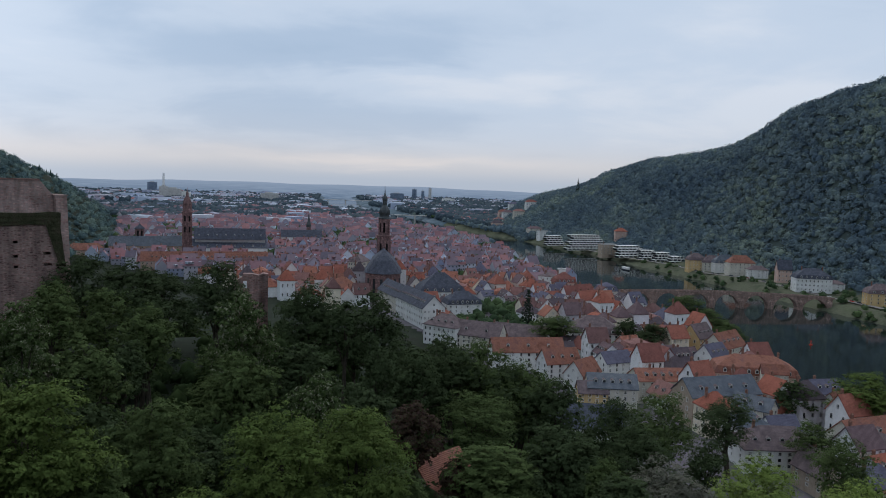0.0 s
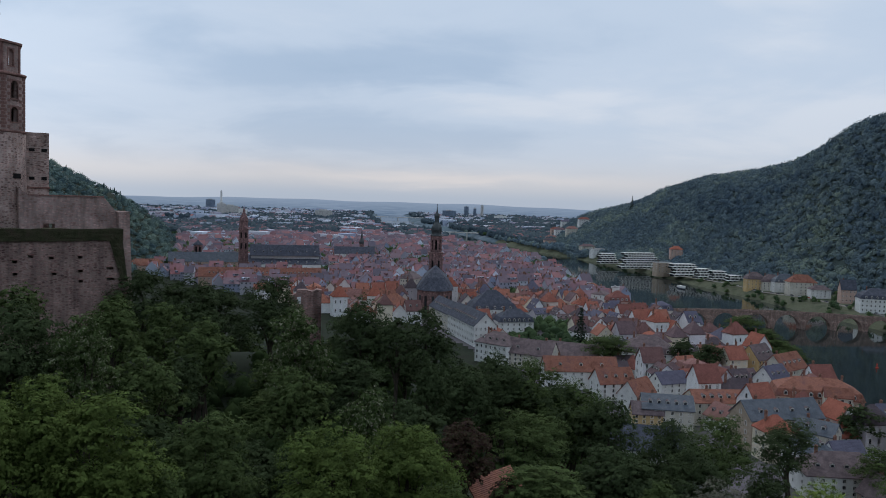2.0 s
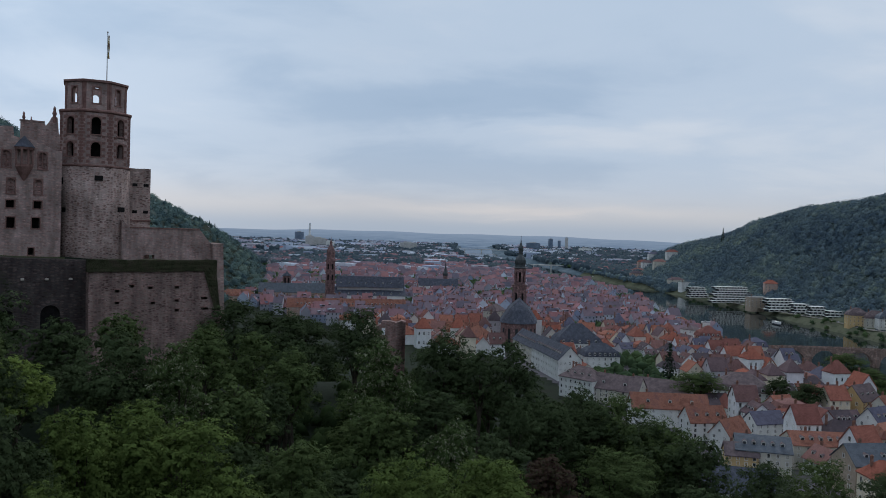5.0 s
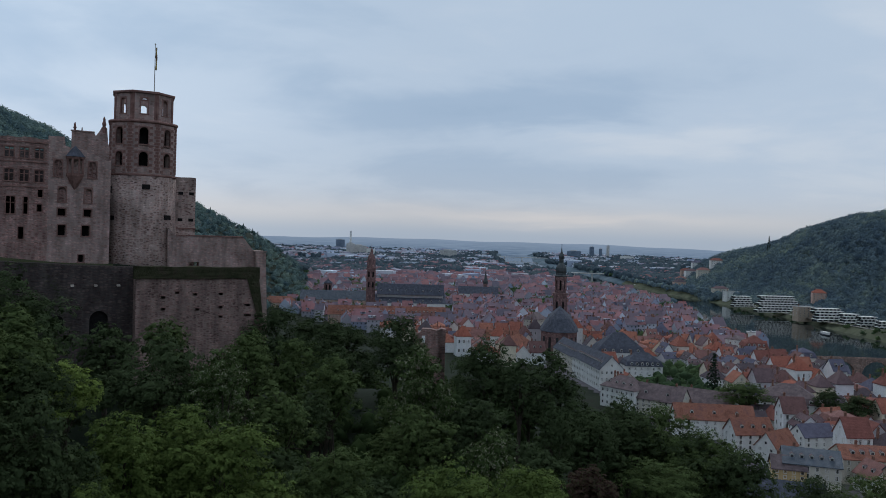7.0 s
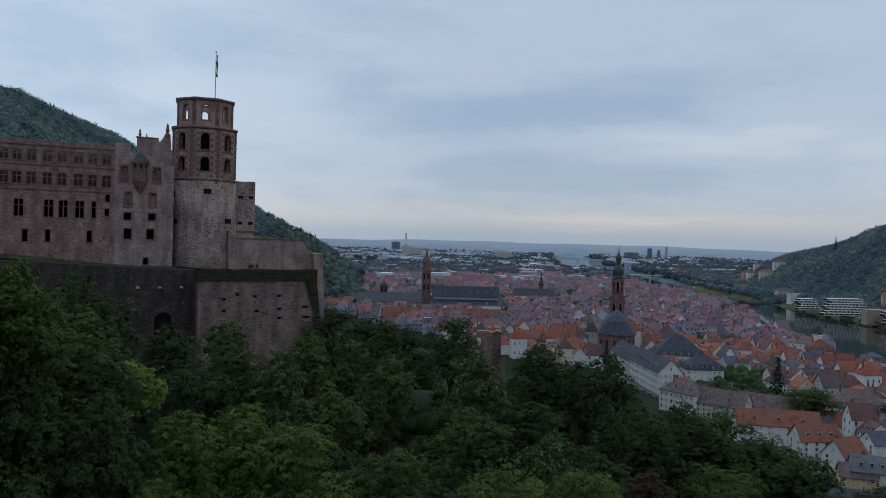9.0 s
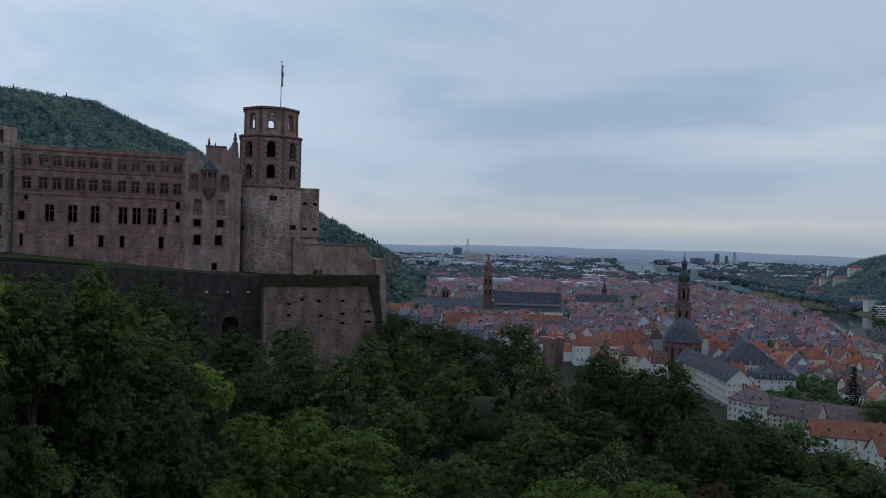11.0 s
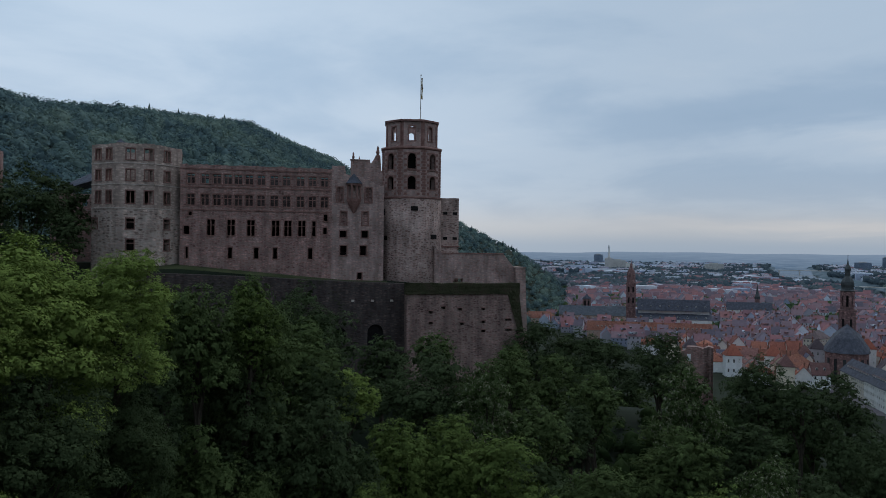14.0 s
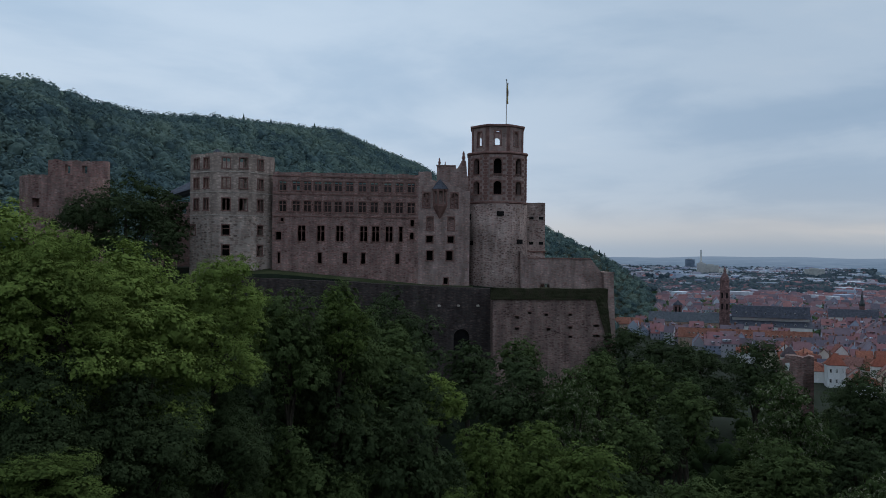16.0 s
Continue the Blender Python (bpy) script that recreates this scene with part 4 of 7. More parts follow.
def apothecary_tower():
    ob = castle_thing("apothecary_tower", "broad many-sided pale stone castle tower with rows of square windows", "tower", 6.0, 0.955)
    cx, cy, r = -27.8, 0.0, 10.3
    turn = radians(-63)
    for k in range(8):
        a0, a1 = turn + math.pi / 4 * k, turn + math.pi / 4 * (k + 1)
        f, ln, at = facet_map(cx, cy, r, a0, a1)
        walls, foot = bmesh.new(), bmesh.new()
        xs = {0: (2.2, 5.6), 1: (2.9, 6.7), 2: (3.6,)}.get(k, (ln / 2,))
        holes = [(x - 0.85, x + 0.85, z, z + h) for x in xs for z, h in ((109.0, 2.4), (104.2, 2.4), (98.9, 2.8))]
        if k in (0, 1, 2):
            x = {0: 1.2, 1: 2.9, 2: 3.6}[k]
            holes.append((x - 0.8, x + 0.8, 93.0, 95.3))
            if k:
                holes.append((x - 0.8, x + 0.8, 88.0, 90.5))
        pierced(walls, 0, ln, 97.4, 112.4, 1.5, [h for h in holes if h[3] > 97], f=f, tops=ragged(112.5 if k != 1 else 112.7, 0.3, 3.0 + k), extra=(ln * 0.25, ln * 0.5, ln * 0.75))
        pierced(foot, 0, ln, 80, 97.4, 1.5, [h for h in holes if h[3] < 97], f=f)
        for h in holes:
            low = h[3] < 97
            part("window_frame", window_frame(1.7 if not low else 1.6, h[3] - h[2], 0 if low else 1, low, False), "", ob, at=at @ Matrix.Translation(((h[0] + h[1]) / 2, 0, h[2])))
        part("tower_wall", walls, "plaster_pale", ob)
        part("tower_foot", foot, "rubble_pale", ob, "coarse rubble lower storeys")
    # near-black bodies fill the tower in place of the shade indoors
    bm = bmesh.new()
    for z0, z1 in ((80, 96.8), (103.0, 103.4)):
        lathe(bm, [(8.6, z0), (8.6, z1)], 8, cx, cy, turn)
    part("inner_floor", bm, "dark", ob)
    for z in (97.6, 103.1, 108.0):
        bm = bmesh.new()
        for k in range(8):
            f, ln, at = facet_map(cx, cy, r + 0.02, turn + math.pi / 4 * k, turn + math.pi / 4 * (k + 1))
            box(bm, 0, ln, -0.1, 0.0, z, z + 0.22, f=f)
        part("string_course", bm, "trim_pale", ob)
    bm = bmesh.new()
    lathe(bm, [(0.9, 112.2), (0.9, 113.6), (1.2, 113.7), (0.1, 114.6)], 6, -31.5, -1.0)
    part("chimney", bm, "slate", ob)
    return ob


def ramparts():
    ob = castle_thing("rampart", "tall plastered castle rampart with a sloping stepped end", "wall")
    bm = bmesh.new()
    pierced(bm, 42.4, 63.4, 74, 88, 2.2, [(47.3, 49.8, 80.6, 81.7)], f=lambda x, y, z: (x, y - 1.0, z),
            tops=lambda x: float(np.interp(x, [42.4, 44.4, 60.4, 63.4], [89.6, 87.9, 88.0, 84.4])) + 0.12 * noise.noise((x, 1, 8)), extra=[43.4, 44.4, 46, 52, 55, 58, 60.4, 62.0])
    part("wall", bm, "render_stone", ob)
    bm = bmesh.new()
    for x0, x1, z0, z1 in ((44.4, 60.4, 87.95, 88.2),):
        box(bm, x0, x1, -1.2, 1.4, z0, z1)
    part("coping", bm, "trim", ob)
    bm = bmesh.new()
    pierced(bm, 63.2, 65.7, 62, 84.4, 8.0, [], f=lambda x, y, z: (x + (84 - z) * 0.04, y - 3.0, z))
    box(bm, 63.0, 65.9, -3.1, 5.1, 84.4, 84.7)
    part("corner_pier", bm, "render_stone", ob, "pale corner pier with a flat coping")
    ob = castle_thing("retaining_wall", "high reddish castle retaining wall with a mossy parapet", "wall")
    bm = bmesh.new()
    holes = [(x, x + 0.9, z, z + 0.6) for x, z in ((38.5, 74.0), (41.5, 75.0), (45.5, 74.6), (51.3, 74.6), (51.3, 71.6), (57.2, 72.0), (38.5, 71.4), (57.2, 69.6), (51.3, 69.4), (46.0, 71.2))]
    pierced(bm, 33.2, 60.6, 55, 78.5, 3.0, holes, f=lambda x, y, z: (x + (78 - z) * (0.10 if x > 58 else 0), y - 13.0 - (78 - z) * 0.06, z))
    part("wall", bm, "wall_brown", ob)
    for h in holes:
        bm = bmesh.new()
        box(bm, h[0] - 0.2, h[1] + 0.2, -13.2, -12.7, h[3], h[3] + 0.25)
        part("lintel", bm, "trim", ob, at=Matrix.Translation((0, -(78 - h[3]) * 0.06, 0)))
    bm = bmesh.new()
    box(bm, 32.8, 60.8, -13.3, -11.6, 78.5, 81.1)
    bmesh.ops.subdivide_edges(bm, edges=bm.edges[:], cuts=12, use_grid_fill=True)
    for v in bm.verts:
        k = noise.noise(v.co * 0.9)
        v.co += Vector((0, -0.25 * abs(k), 0.25 * noise.noise(v.co * 0.5 + Vector((9, 0, 0)))))
    part("parapet", bm, "moss", ob, "dark mossy overgrown parapet")
    bm = bmesh.new()
    bmesh.ops.create_grid(bm, x_segments=16, y_segments=24, size=1)
    for v in bm.verts:
        x, y = v.co.x, v.co.y
        u = 59.6 + 1.1 * x - 0.9 * y * (1 - x) / 2
        z = 74.5 + 5.0 * y
        v.co = Vector((u + (78 - z) * 0.1, -13.25 - (78 - z) * 0.06 - 0.35 * abs(noise.noise((u, z, 0))) - 0.1, z))
    part("ivy", bm, "moss", ob, "dark ivy over the wall's corner")
    ob = castle_thing("dark_terrace_wall", "long dark terrace wall with blocked arches", "wall")
    bm = bmesh.new()
    holes = [(17.0, 19.6, 67, 70.4), (24.6, 28.4, 66, 71.2)]
    pierced(bm, -26.0, 34.0, 58, 82.2, 5.0, holes, f=lambda x, y, z: (x, y - 9.3, z), tops=lambda x: float(np.interp(x, [-26, 0, 20, 34], [83.2, 82.2, 81.2, 80.7])) + 0.2 * noise.noise((x, 5, 2)), extra=[-26 + 2.5 * k for k in range(24)])
    for h in holes:
        arch(bm, *h, -9.3, -8.2)
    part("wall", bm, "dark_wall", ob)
    # a near-black sheet closes the arches, shade painted in
    bm = bmesh.new()
    box(bm, 16.8, 28.8, -8.4, -8.2, 66, 72)
    part("arch_filling", bm, "dark", ob)
    for x in (21.0, 25.6, 30.2):
        bm = bmesh.new()
        box(bm, x - 0.3, x + 0.3, -9.36, -10.4, 76.6, 77.0)
        part("drain", bm, "trim_pale", ob)


def ruin_tower():
    """The thick broken tower and range beyond the broad tower."""
    ob = castle_thing("ruined_thick_tower", "broken thick stone tower ruin among dark trees", "tower", 26.0)
    cx, cy = -66.5, 0.0
    bm = bmesh.new()
    pierced(bm, 0, 2 * math.pi * 9.3, 80, 105.6, 2.4, [(4.2, 6.2, 98.6, 100.6)], f=lambda x, y, z: (cx + (9.3 - y) * math.sin(x / 9.3 - 0.9), cy - (9.3 - y) * math.cos(x / 9.3 - 0.9), z),
            tops=ragged(105.8, 0.4, 7.0), extra=[2 * math.pi * 9.3 * k / 36 for k in range(1, 36)])
    part("wall", bm, "sandstone", ob)
    # near-black filling stands for the shade within the ruin
    bm = bmesh.new()
    lathe(bm, [(8.0, 80), (8.0, 99)], 12, cx, cy)
    part("inner_floor", bm, "dark", ob)
    bm = bmesh.new()
    pierced(bm, -80.0, -66.0, 80, 109, 2.0, [(-76, -74.8, 106.3, 108.2), (-72, -70.8, 106.3, 108.2)], f=lambda x, y, z: (x + 6.5, y + 9, z + 1.6), tops=ragged(109.4, 0.8, 1.0), extra=[-80 + k for k in range(1, 14)])
    part("rear_wall", bm, "sandstone", ob)
    ob = castle_thing("side_range", "sandstone side range with a slate roof beside the broad tower", "castle", 16.0)
    bm = bmesh.new()
    pierced(bm, -46.5, -35.5, 80, 100.8, 1.5, [(-44, -42.6, 93, 95.4), (-40, -38.8, 98, 100)], f=lambda x, y, z: (x, y, z))
    part("wall", bm, "sandstone", ob)
    bm = bmesh.new()
    v = [(-46.9, -0.6, 100.6), (-35.5, -0.6, 104.6), (-35.5, 5, 107.8), (-44.9, 5, 103.0), (-46.9, 11, 100.6), (-35.5, 11, 104.6)]
    quad(bm, [v[0], v[1], v[2], v[3]]), quad(bm, [v[3], v[2], v[5], v[4]]), quad(bm, [v[0], v[3], v[4]]), quad(bm, [v[1], v[5], v[2]])
    quad(bm, [v[0], v[4], v[5], v[1]])
    part("roof", bm, "slate", ob)


def woodland_ruin():
    """The broken outwork wall that stands up out of the trees."""
    p = Vector((-51.0, 210.0, 0))
    ob = thing("outwork_ruin", "broken brown sandstone wall ruin rising from the trees", "ruin", "castle buildings", at=Matrix.Translation(p) @ Matrix.Rotation(radians(13), 4, "Z"))
    bm = bmesh.new()
    pierced(bm, -4.2, 4.6, 25, 65, 3.0, [(-2.0, -1.0, 60.3, 62.6)], tops=lambda x: float(np.interp(x, [-4.2, -2.2, -2.0, 0.0, 2.4, 3.0, 4.6], [62.6, 63.6, 64.4, 64.6, 64.0, 64.8, 64.4])) + 0.3 * noise.noise((x, 2, 2)), extra=[-3 + 0.7 * k for k in range(11)])
    part("wall", bm, "sandstone", ob)
    bm = bmesh.new()
    pierced(bm, 0, 9, 25, 64, 2.4, [], f=lambda x, y, z: (4.6 - y, x, z), tops=lambda x: 64.4 - 0.8 * x + 0.4 * noise.noise((x, 7, 2)), extra=[1, 2.3, 3.5, 5, 6.5, 8])
    part("side_wall", bm, "sandstone", ob)


palace(), pavilion(), bell_tower(), flagpole(), apothecary_tower(), ramparts(), ruin_tower(), woodland_ruin()


# ---- houses ----
def polar(az, d, z=0.0):
    return Vector((-d * math.sin(radians(az)), d * math.cos(radians(az)), z))


WINDOWS = {}


def window_mesh(w, h, bars=0):
    """A casement set in a plaster reveal: proud white frame, bars, and a dark pane behind."""
    key = (round(w, 2), round(h, 2), bars)
    if key not in WINDOWS:
        bm = bmesh.new()
        b = 0.14
        n = bars + 1
        holes = [(-w / 2 + w * k / n + (0.05 if k else 0), -w / 2 + w * (k + 1) / n - (0.05 if k < bars else 0), 0, h) for k in range(n)]
        pierced(bm, -w / 2 - b, w / 2 + b, -b, h + b, 0.1, holes, f=lambda x, y, z: (x, y - 0.1, z), pane=1, back=False)
        WINDOWS[key] = mesh_of("window", bm, "frame", "glass")
    return WINDOWS[key]


def gable_roof(bm, w, d, h, rh, over=0.5, thick=0.3, mi=0):
    for s in (-1, 1):
        y0, y1 = s * (d / 2 + over), 0
        drop = rh * over / (d / 2)
        lo, hi = h - drop, h + rh
        v = [(-w / 2 - over, y0, lo), (w / 2 + over, y0, lo), (w / 2 + over, y1, hi), (-w / 2 - over, y1, hi)]
        u = [(x, y, z + thick) for x, y, z in v]
        b = [bm.verts.new(p) for p in v + u]
        for i in ((0, 1, 2, 3), (7, 6, 5, 4), (0, 4, 5, 1), (1, 5, 6, 2), (3, 7, 4, 0)):
            fc = bm.faces.new([b[k] for k in (i if s < 0 else i[::-1])])
            fc.material_index = mi


def hip_roof(bm, w, d, h, rh, over=0.5, inset=None, mi=0, top=None):
    """A hipped roof, or with top=(inset, height) the lower, steep part of a mansard under a flatter hip."""
    a, b = w / 2 + over, d / 2 + over
    inset = min(d / 2, w / 2 - 0.2) if inset is None else inset
    base = [bm.verts.new(p) for p in ((-a, -b, h), (a, -b, h), (a, b, h), (-a, b, h))]
    low = [bm.verts.new((v.co.x, v.co.y, h - 0.3)) for v in base]
    bm.faces.new(low[::-1]).material_index = mi
    for k in range(4):
        bm.faces.new((low[k], low[(k + 1) % 4], base[(k + 1) % 4], base[k])).material_index = mi
    z = h
    if top:
        i, hh = top
        z = h + hh
        mid = [bm.verts.new(p) for p in ((-a + i, -b + i, z), (a - i, -b + i, z), (a - i, b - i, z), (-a + i, b - i, z))]
        for k in range(4):
            bm.faces.new((base[k], base[(k + 1) % 4], mid[(k + 1) % 4], mid[k])).material_index = mi
        base, a, b = mid, a - i, b - i
    inset = min(inset, a - 0.2)
    r0, r1 = bm.verts.new((-a + inset, 0, z + rh)), bm.verts.new((a - inset, 0, z + rh))
    for loop in ((base[0], base[1], r1, r0), (base[2], base[3], r0, r1), (base[1], base[2], r1), (base[3], base[0], r0)):
        bm.faces.new(loop).material_index = mi


def dormer_mesh(w=1.5, h=1.5, deep=2.2):
    key = ("dormer", w, h, deep)
    if key not in WINDOWS:
        bm = bmesh.new()
        box(bm, -w / 2, w / 2, 0, deep, 0, h, 0)
        box(bm, -w / 2 + 0.2, w / 2 - 0.2, -0.04, 0.0, 0.2, h - 0.1, 1)
        for s in (-1, 1):
            q = [(s * (w / 2 + 0.15), -0.2, h - 0.05), (0, -0.2, h + 0.55), (0, deep + 0.3, h + 0.55), (s * (w / 2 + 0.15), deep + 0.3, h - 0.05)]
            quad(bm, q if s < 0 else q[::-1], 2)
        quad(bm, [(-w / 2, 0, h), (w / 2, 0, h), (0, 0, h + 0.5)], 0)
        WINDOWS[key] = mesh_of("dormer", bm, "frame", "glass", "slate_brown")
    return WINDOWS[key]


def chimney_mesh():
    if "chimney" not in WINDOWS:
        bm = bmesh.new()
        box(bm, -0.45, 0.45, -0.35, 0.35, -2.0, 1.3)
        box(bm, -0.55, 0.55, -0.45, 0.45, 1.3, 1.5)
        box(bm, -0.3, -0.05, -0.15, 0.15, 1.5, 1.8), box(bm, 0.08, 0.33, -0.15, 0.15, 1.5, 1.8)
        WINDOWS["chimney"] = mesh_of("chimney", bm, "chimney")
    return WINDOWS["chimney"]


def house(label, w, d, h, rh, roof="gable", wall="wall", tiles="roof", at=None, name="house", category="house", group="old town houses", floors=3, bays=4,
          gable_bays=2, dormers=0, chimneys=1, win=(1.0, 1.5), base=1.0, mansard=(1.4, 3.0), sides="fg"):
    """A house about its middle: x along the ridge. sides: f front and b back long sides, g the ends that carry windows."""
    ob = thing(name, label, category, group, at=at)
    bm = bmesh.new()
    box(bm, -w / 2, w / 2, -d / 2, d / 2, -5, h)
    if roof == "gable":
        for s in (-1, 1):
            p = [(s * w / 2, -d / 2, h), (s * w / 2, d / 2, h), (s * w / 2, 0, h + rh)]
            quad(bm, p if s > 0 else p[::-1])
    part("wall", bm, wall, ob)
    bm = bmesh.new()
    if roof == "gable":
        gable_roof(bm, w, d, h, rh)
    elif roof == "hip":
        hip_roof(bm, w, d, h + 0.3, rh)
    elif roof == "mansard":
        hip_roof(bm, w, d, h + 0.3, rh, top=mansard)
    else:
        for x0, x1, y0, y1 in ((-w / 2 - 0.2, w / 2 + 0.2, -d / 2 - 0.2, -d / 2 + 0.3), (-w / 2 - 0.2, w / 2 + 0.2, d / 2 - 0.3, d / 2 + 0.2), (-w / 2 - 0.2, -w / 2 + 0.3, -d / 2, d / 2), (w / 2 - 0.3, w / 2 + 0.2, -d / 2, d / 2)):
            box(bm, x0, x1, y0, y1, h - 0.1, h + 0.7)
        box(bm, -w / 2 + 0.3, w / 2 - 0.3, -d / 2 + 0.3, d / 2 - 0.3, h, h + 0.2)
    rf = part("roof", bm, tiles, ob)
    fl = (h - base) / max(floors, 1)
    ww, wh = win
    wh = min(wh, fl - 0.9)
    for k in range(floors):
        z = base + fl * k + (fl - wh) * 0.45
        for side, n, length, off, rot in (("f", bays, w, d / 2, 0), ("b", bays, w, d / 2, 180), ("g", gable_bays, d, w / 2, 90), ("g", gable_bays, d, w / 2, 270)):
            if side not in sides:
                continue
            for j in range(n):
                x = (j + 0.5) / n * length - length / 2
                m = Matrix.Rotation(radians(rot), 4, "Z") @ Matrix.Translation((x, -off, z))
                part("window", window_mesh(ww, wh), "", ob, at=m)
    if roof == "gable" and "g" in sides and gable_bays > 1:
        for rot in (90, 270):
            part("window", window_mesh(ww, min(wh, 1.3)), "", ob, at=Matrix.Rotation(radians(rot), 4, "Z") @ Matrix.Translation((0, -w / 2, h + rh * 0.2)))
    for s, rot in ((-1, 0), (1, 180)):
        for j in range(dormers):
            x = (j + 0.5) / dormers * w * 0.86 - w * 0.43
            if roof == "mansard":
                y, z = -d / 2 - 0.3, h + 0.8
            else:
                y, z = -d / 2 * 0.66, h + rh * 0.34 - 0.2
            part("dormer", dormer_mesh(), "", rf, at=Matrix.Rotation(radians(rot), 4, "Z") @ Matrix.Translation((x, y, z)))
    for j in range(chimneys):
        x = (-0.28, 0.3, 0.05, -0.42)[j % 4] * w
        zr = h + rh + (mansard[1] if roof == "mansard" else 0)
        part("chimney", chimney_mesh(), "", rf, at=Matrix.Translation((x, d * 0.08, zr)))
    return ob


def set_at(az, d, turn=0.0, z=0.0):
    """A pose at a bearing and distance; turn 0 shows the long side to the terrace."""
    p = polar(az, d, z)
    return Matrix.Translation(p) @ Matrix.Rotation(radians(az + turn), 4, "Z")


BUSY = []  # circles in plan that the rows of houses leave free


def landmark(az, d, turn, label, w, dp, h, rh, **k):
    p = polar(az, d)
    n = max(1, int(w / dp + 0.5))
    a = radians(az + turn)
    for j in range(n):
        s = (j + 0.5) / n * w - w / 2
        BUSY.append((p.x + s * math.cos(a), p.y + s * math.sin(a), dp * 0.62))
    return house(label, w, dp, h, rh, at=set_at(az, d, turn), **k)


# the town's own marks, from the foot of the castle hill outwards
landmark(-10.98, 277, 6, "long slate-roofed school building with white window bands", 26, 15, 8, 6.5, tiles="slate", wall="white", bays=9, dormers=0, chimneys=0, floors=2, win=(1.6, 1.5))
landmark(-12.74, 331, 8, "grey metal-roofed hall with a row of roof windows", 20, 14, 9, 4.5, tiles="slate_blue", wall="cream", dormers=5, bays=6)
landmark(-11.4, 326, 10, "low house with brown tiled roof", 12, 9, 7, 4, tiles="slate_brown", wall="yellow")
landmark(-16.87, 354, 24, "long cream house under an orange tiled mansard roof", 34, 14, 9, 4.0, roof="gable", tiles="roof_orange", wall="cream", dormers=8, bays=9, chimneys=2)
landmark(-19.96, 329, 38, "stone house with blue slate roof and gable end", 32, 14, 11, 6, tiles="slate_blue", wall="brickwall", dormers=4, bays=8)
landmark(-22.53, 320, -20, "small annex with a slate roof", 14, 9, 9, 4, tiles="slate_blue", wall="cream", dormers=2)
landmark(-22.25, 384, 12, "large pink hotel under a red mansard roof with white gable", 36, 17, 9, 4.5, roof="mansard", tiles="roof_orange", wall="pink", dormers=9, bays=11, chimneys=3, category="hotel")
landmark(-23.6, 373, 12, "white pedimented hotel front with tall windows", 11, 5, 12, 3.4, roof="gable", tiles="roof_orange", wall="cream", bays=4, chimneys=0, gable_bays=0, category="hotel")
landmark(-20.27, 433, 62, "cream gabled house by the river", 22, 13, 11, 7, tiles="roof_orange", wall="cream", dormers=4, bays=6)
landmark(-18.52, 453, 58, "bright yellow house with dark steep roof", 15, 12, 11, 7, tiles="slate_brown", wall="yellow", dormers=3, bays=5)
landmark(-19.55, 412, 58, "white gabled house beside the hotel", 15, 11, 9, 6, wall="white", dormers=3)
landmark(-11.29, 460, 6, "broad white house with a dark hipped mansard roof", 28, 18, 8, 6, roof="mansard", tiles="slate_brown", wall="white", dormers=6, bays=8, chimneys=2)
landmark(-6.53, 391, 14, "long white house under a red tiled roof", 36, 12, 9, 6, tiles="roof_orange", wall="white", bays=9, dormers=3)
landmark(-8.91, 374, 30, "red roofed corner house with white walls", 18, 11, 8, 6, tiles="roof_orange", wall="white", dormers=3)
landmark(-10.67, 359, 60, "white gabled house with bright red roof", 16, 10, 7, 6, tiles="roof_orange", wall="white")
landmark(-12.84, 384, 40, "white fronted house with low red roof", 16, 10, 8, 4.5, wall="white")
landmark(-0.62, 440, -36, "white hipped corner house on the square", 22, 15, 11, 6, roof="hip", tiles="slate_brown", wall="white", dormers=4, bays=7)
landmark(-3.01, 432, -22, "long cream house with a dark brown roof", 28, 14, 8, 7, tiles="slate_brown", wall="cream", bays=9, dormers=2, chimneys=2)
landmark(-6.12, 440, -14, "low house with a long dark brown roof", 30, 14, 7, 6, tiles="slate_brown", wall="white", bays=7)
landmark(1.45, 511, -69 - 1.4, "white gabled range under a long grey slate roof", 54, 15, 13, 7.5, tiles="slate", wall="white", bays=16, gable_bays=5, dormers=12, floors=3, win=(1.1, 1.6))
landmark(3.11, 565, -69 - 3.0, "town hall range under a grey slate roof", 50, 15, 11, 7.5, tiles="slate", wall="cream", bays=14, gable_bays=4, dormers=10)
landmark(0.0, 579, 14, "domed slate roofed hall", 34, 22, 12, 9, roof="mansard", tiles="slate", wall="white", bays=8, mansard=(3, 4), dormers=5)
landmark(-1.66, 532, 18, "house with slate mansard roof and dormers", 24, 14, 10, 5, roof="mansard", tiles="slate", wall="white", dormers=6, bays=6)
landmark(5.96, 709, 66, "tall white corner house on the main street", 20, 13, 19, 6, roof="hip", tiles="slate_brown", wall="cream", bays=7, gable_bays=5, floors=5)
landmark(8.29, 627, 8, "row house with bright orange roof", 26, 12, 10, 7, tiles="roof_orange", dormers=4)
landmark(7.15, 606, -30, "hipped orange roofed house", 20, 16, 9, 8, roof="hip", tiles="roof_orange", wall="pink")
landmark(-9.02, 645, 20, "red mansard house beside the old bridge", 17, 13, 14, 5, roof="mansard", tiles="roof", wall="pink", dormers=4, floors=4, bays=5)
landmark(-7.88, 676, 60, "white house with five storeys by the quay", 12, 12, 15, 3, roof="hip", tiles="slate_brown", wall="white", floors=4)
landmark(-7.15, 791, 10, "ochre house with hipped roof", 18, 14, 9, 4, roof="hip", tiles="roof_orange", wall="yellow")
landmark(-6.53, 873, 80, "white gabled house by the quay", 14, 11, 9, 6, wall="white", tiles="slate_brown")
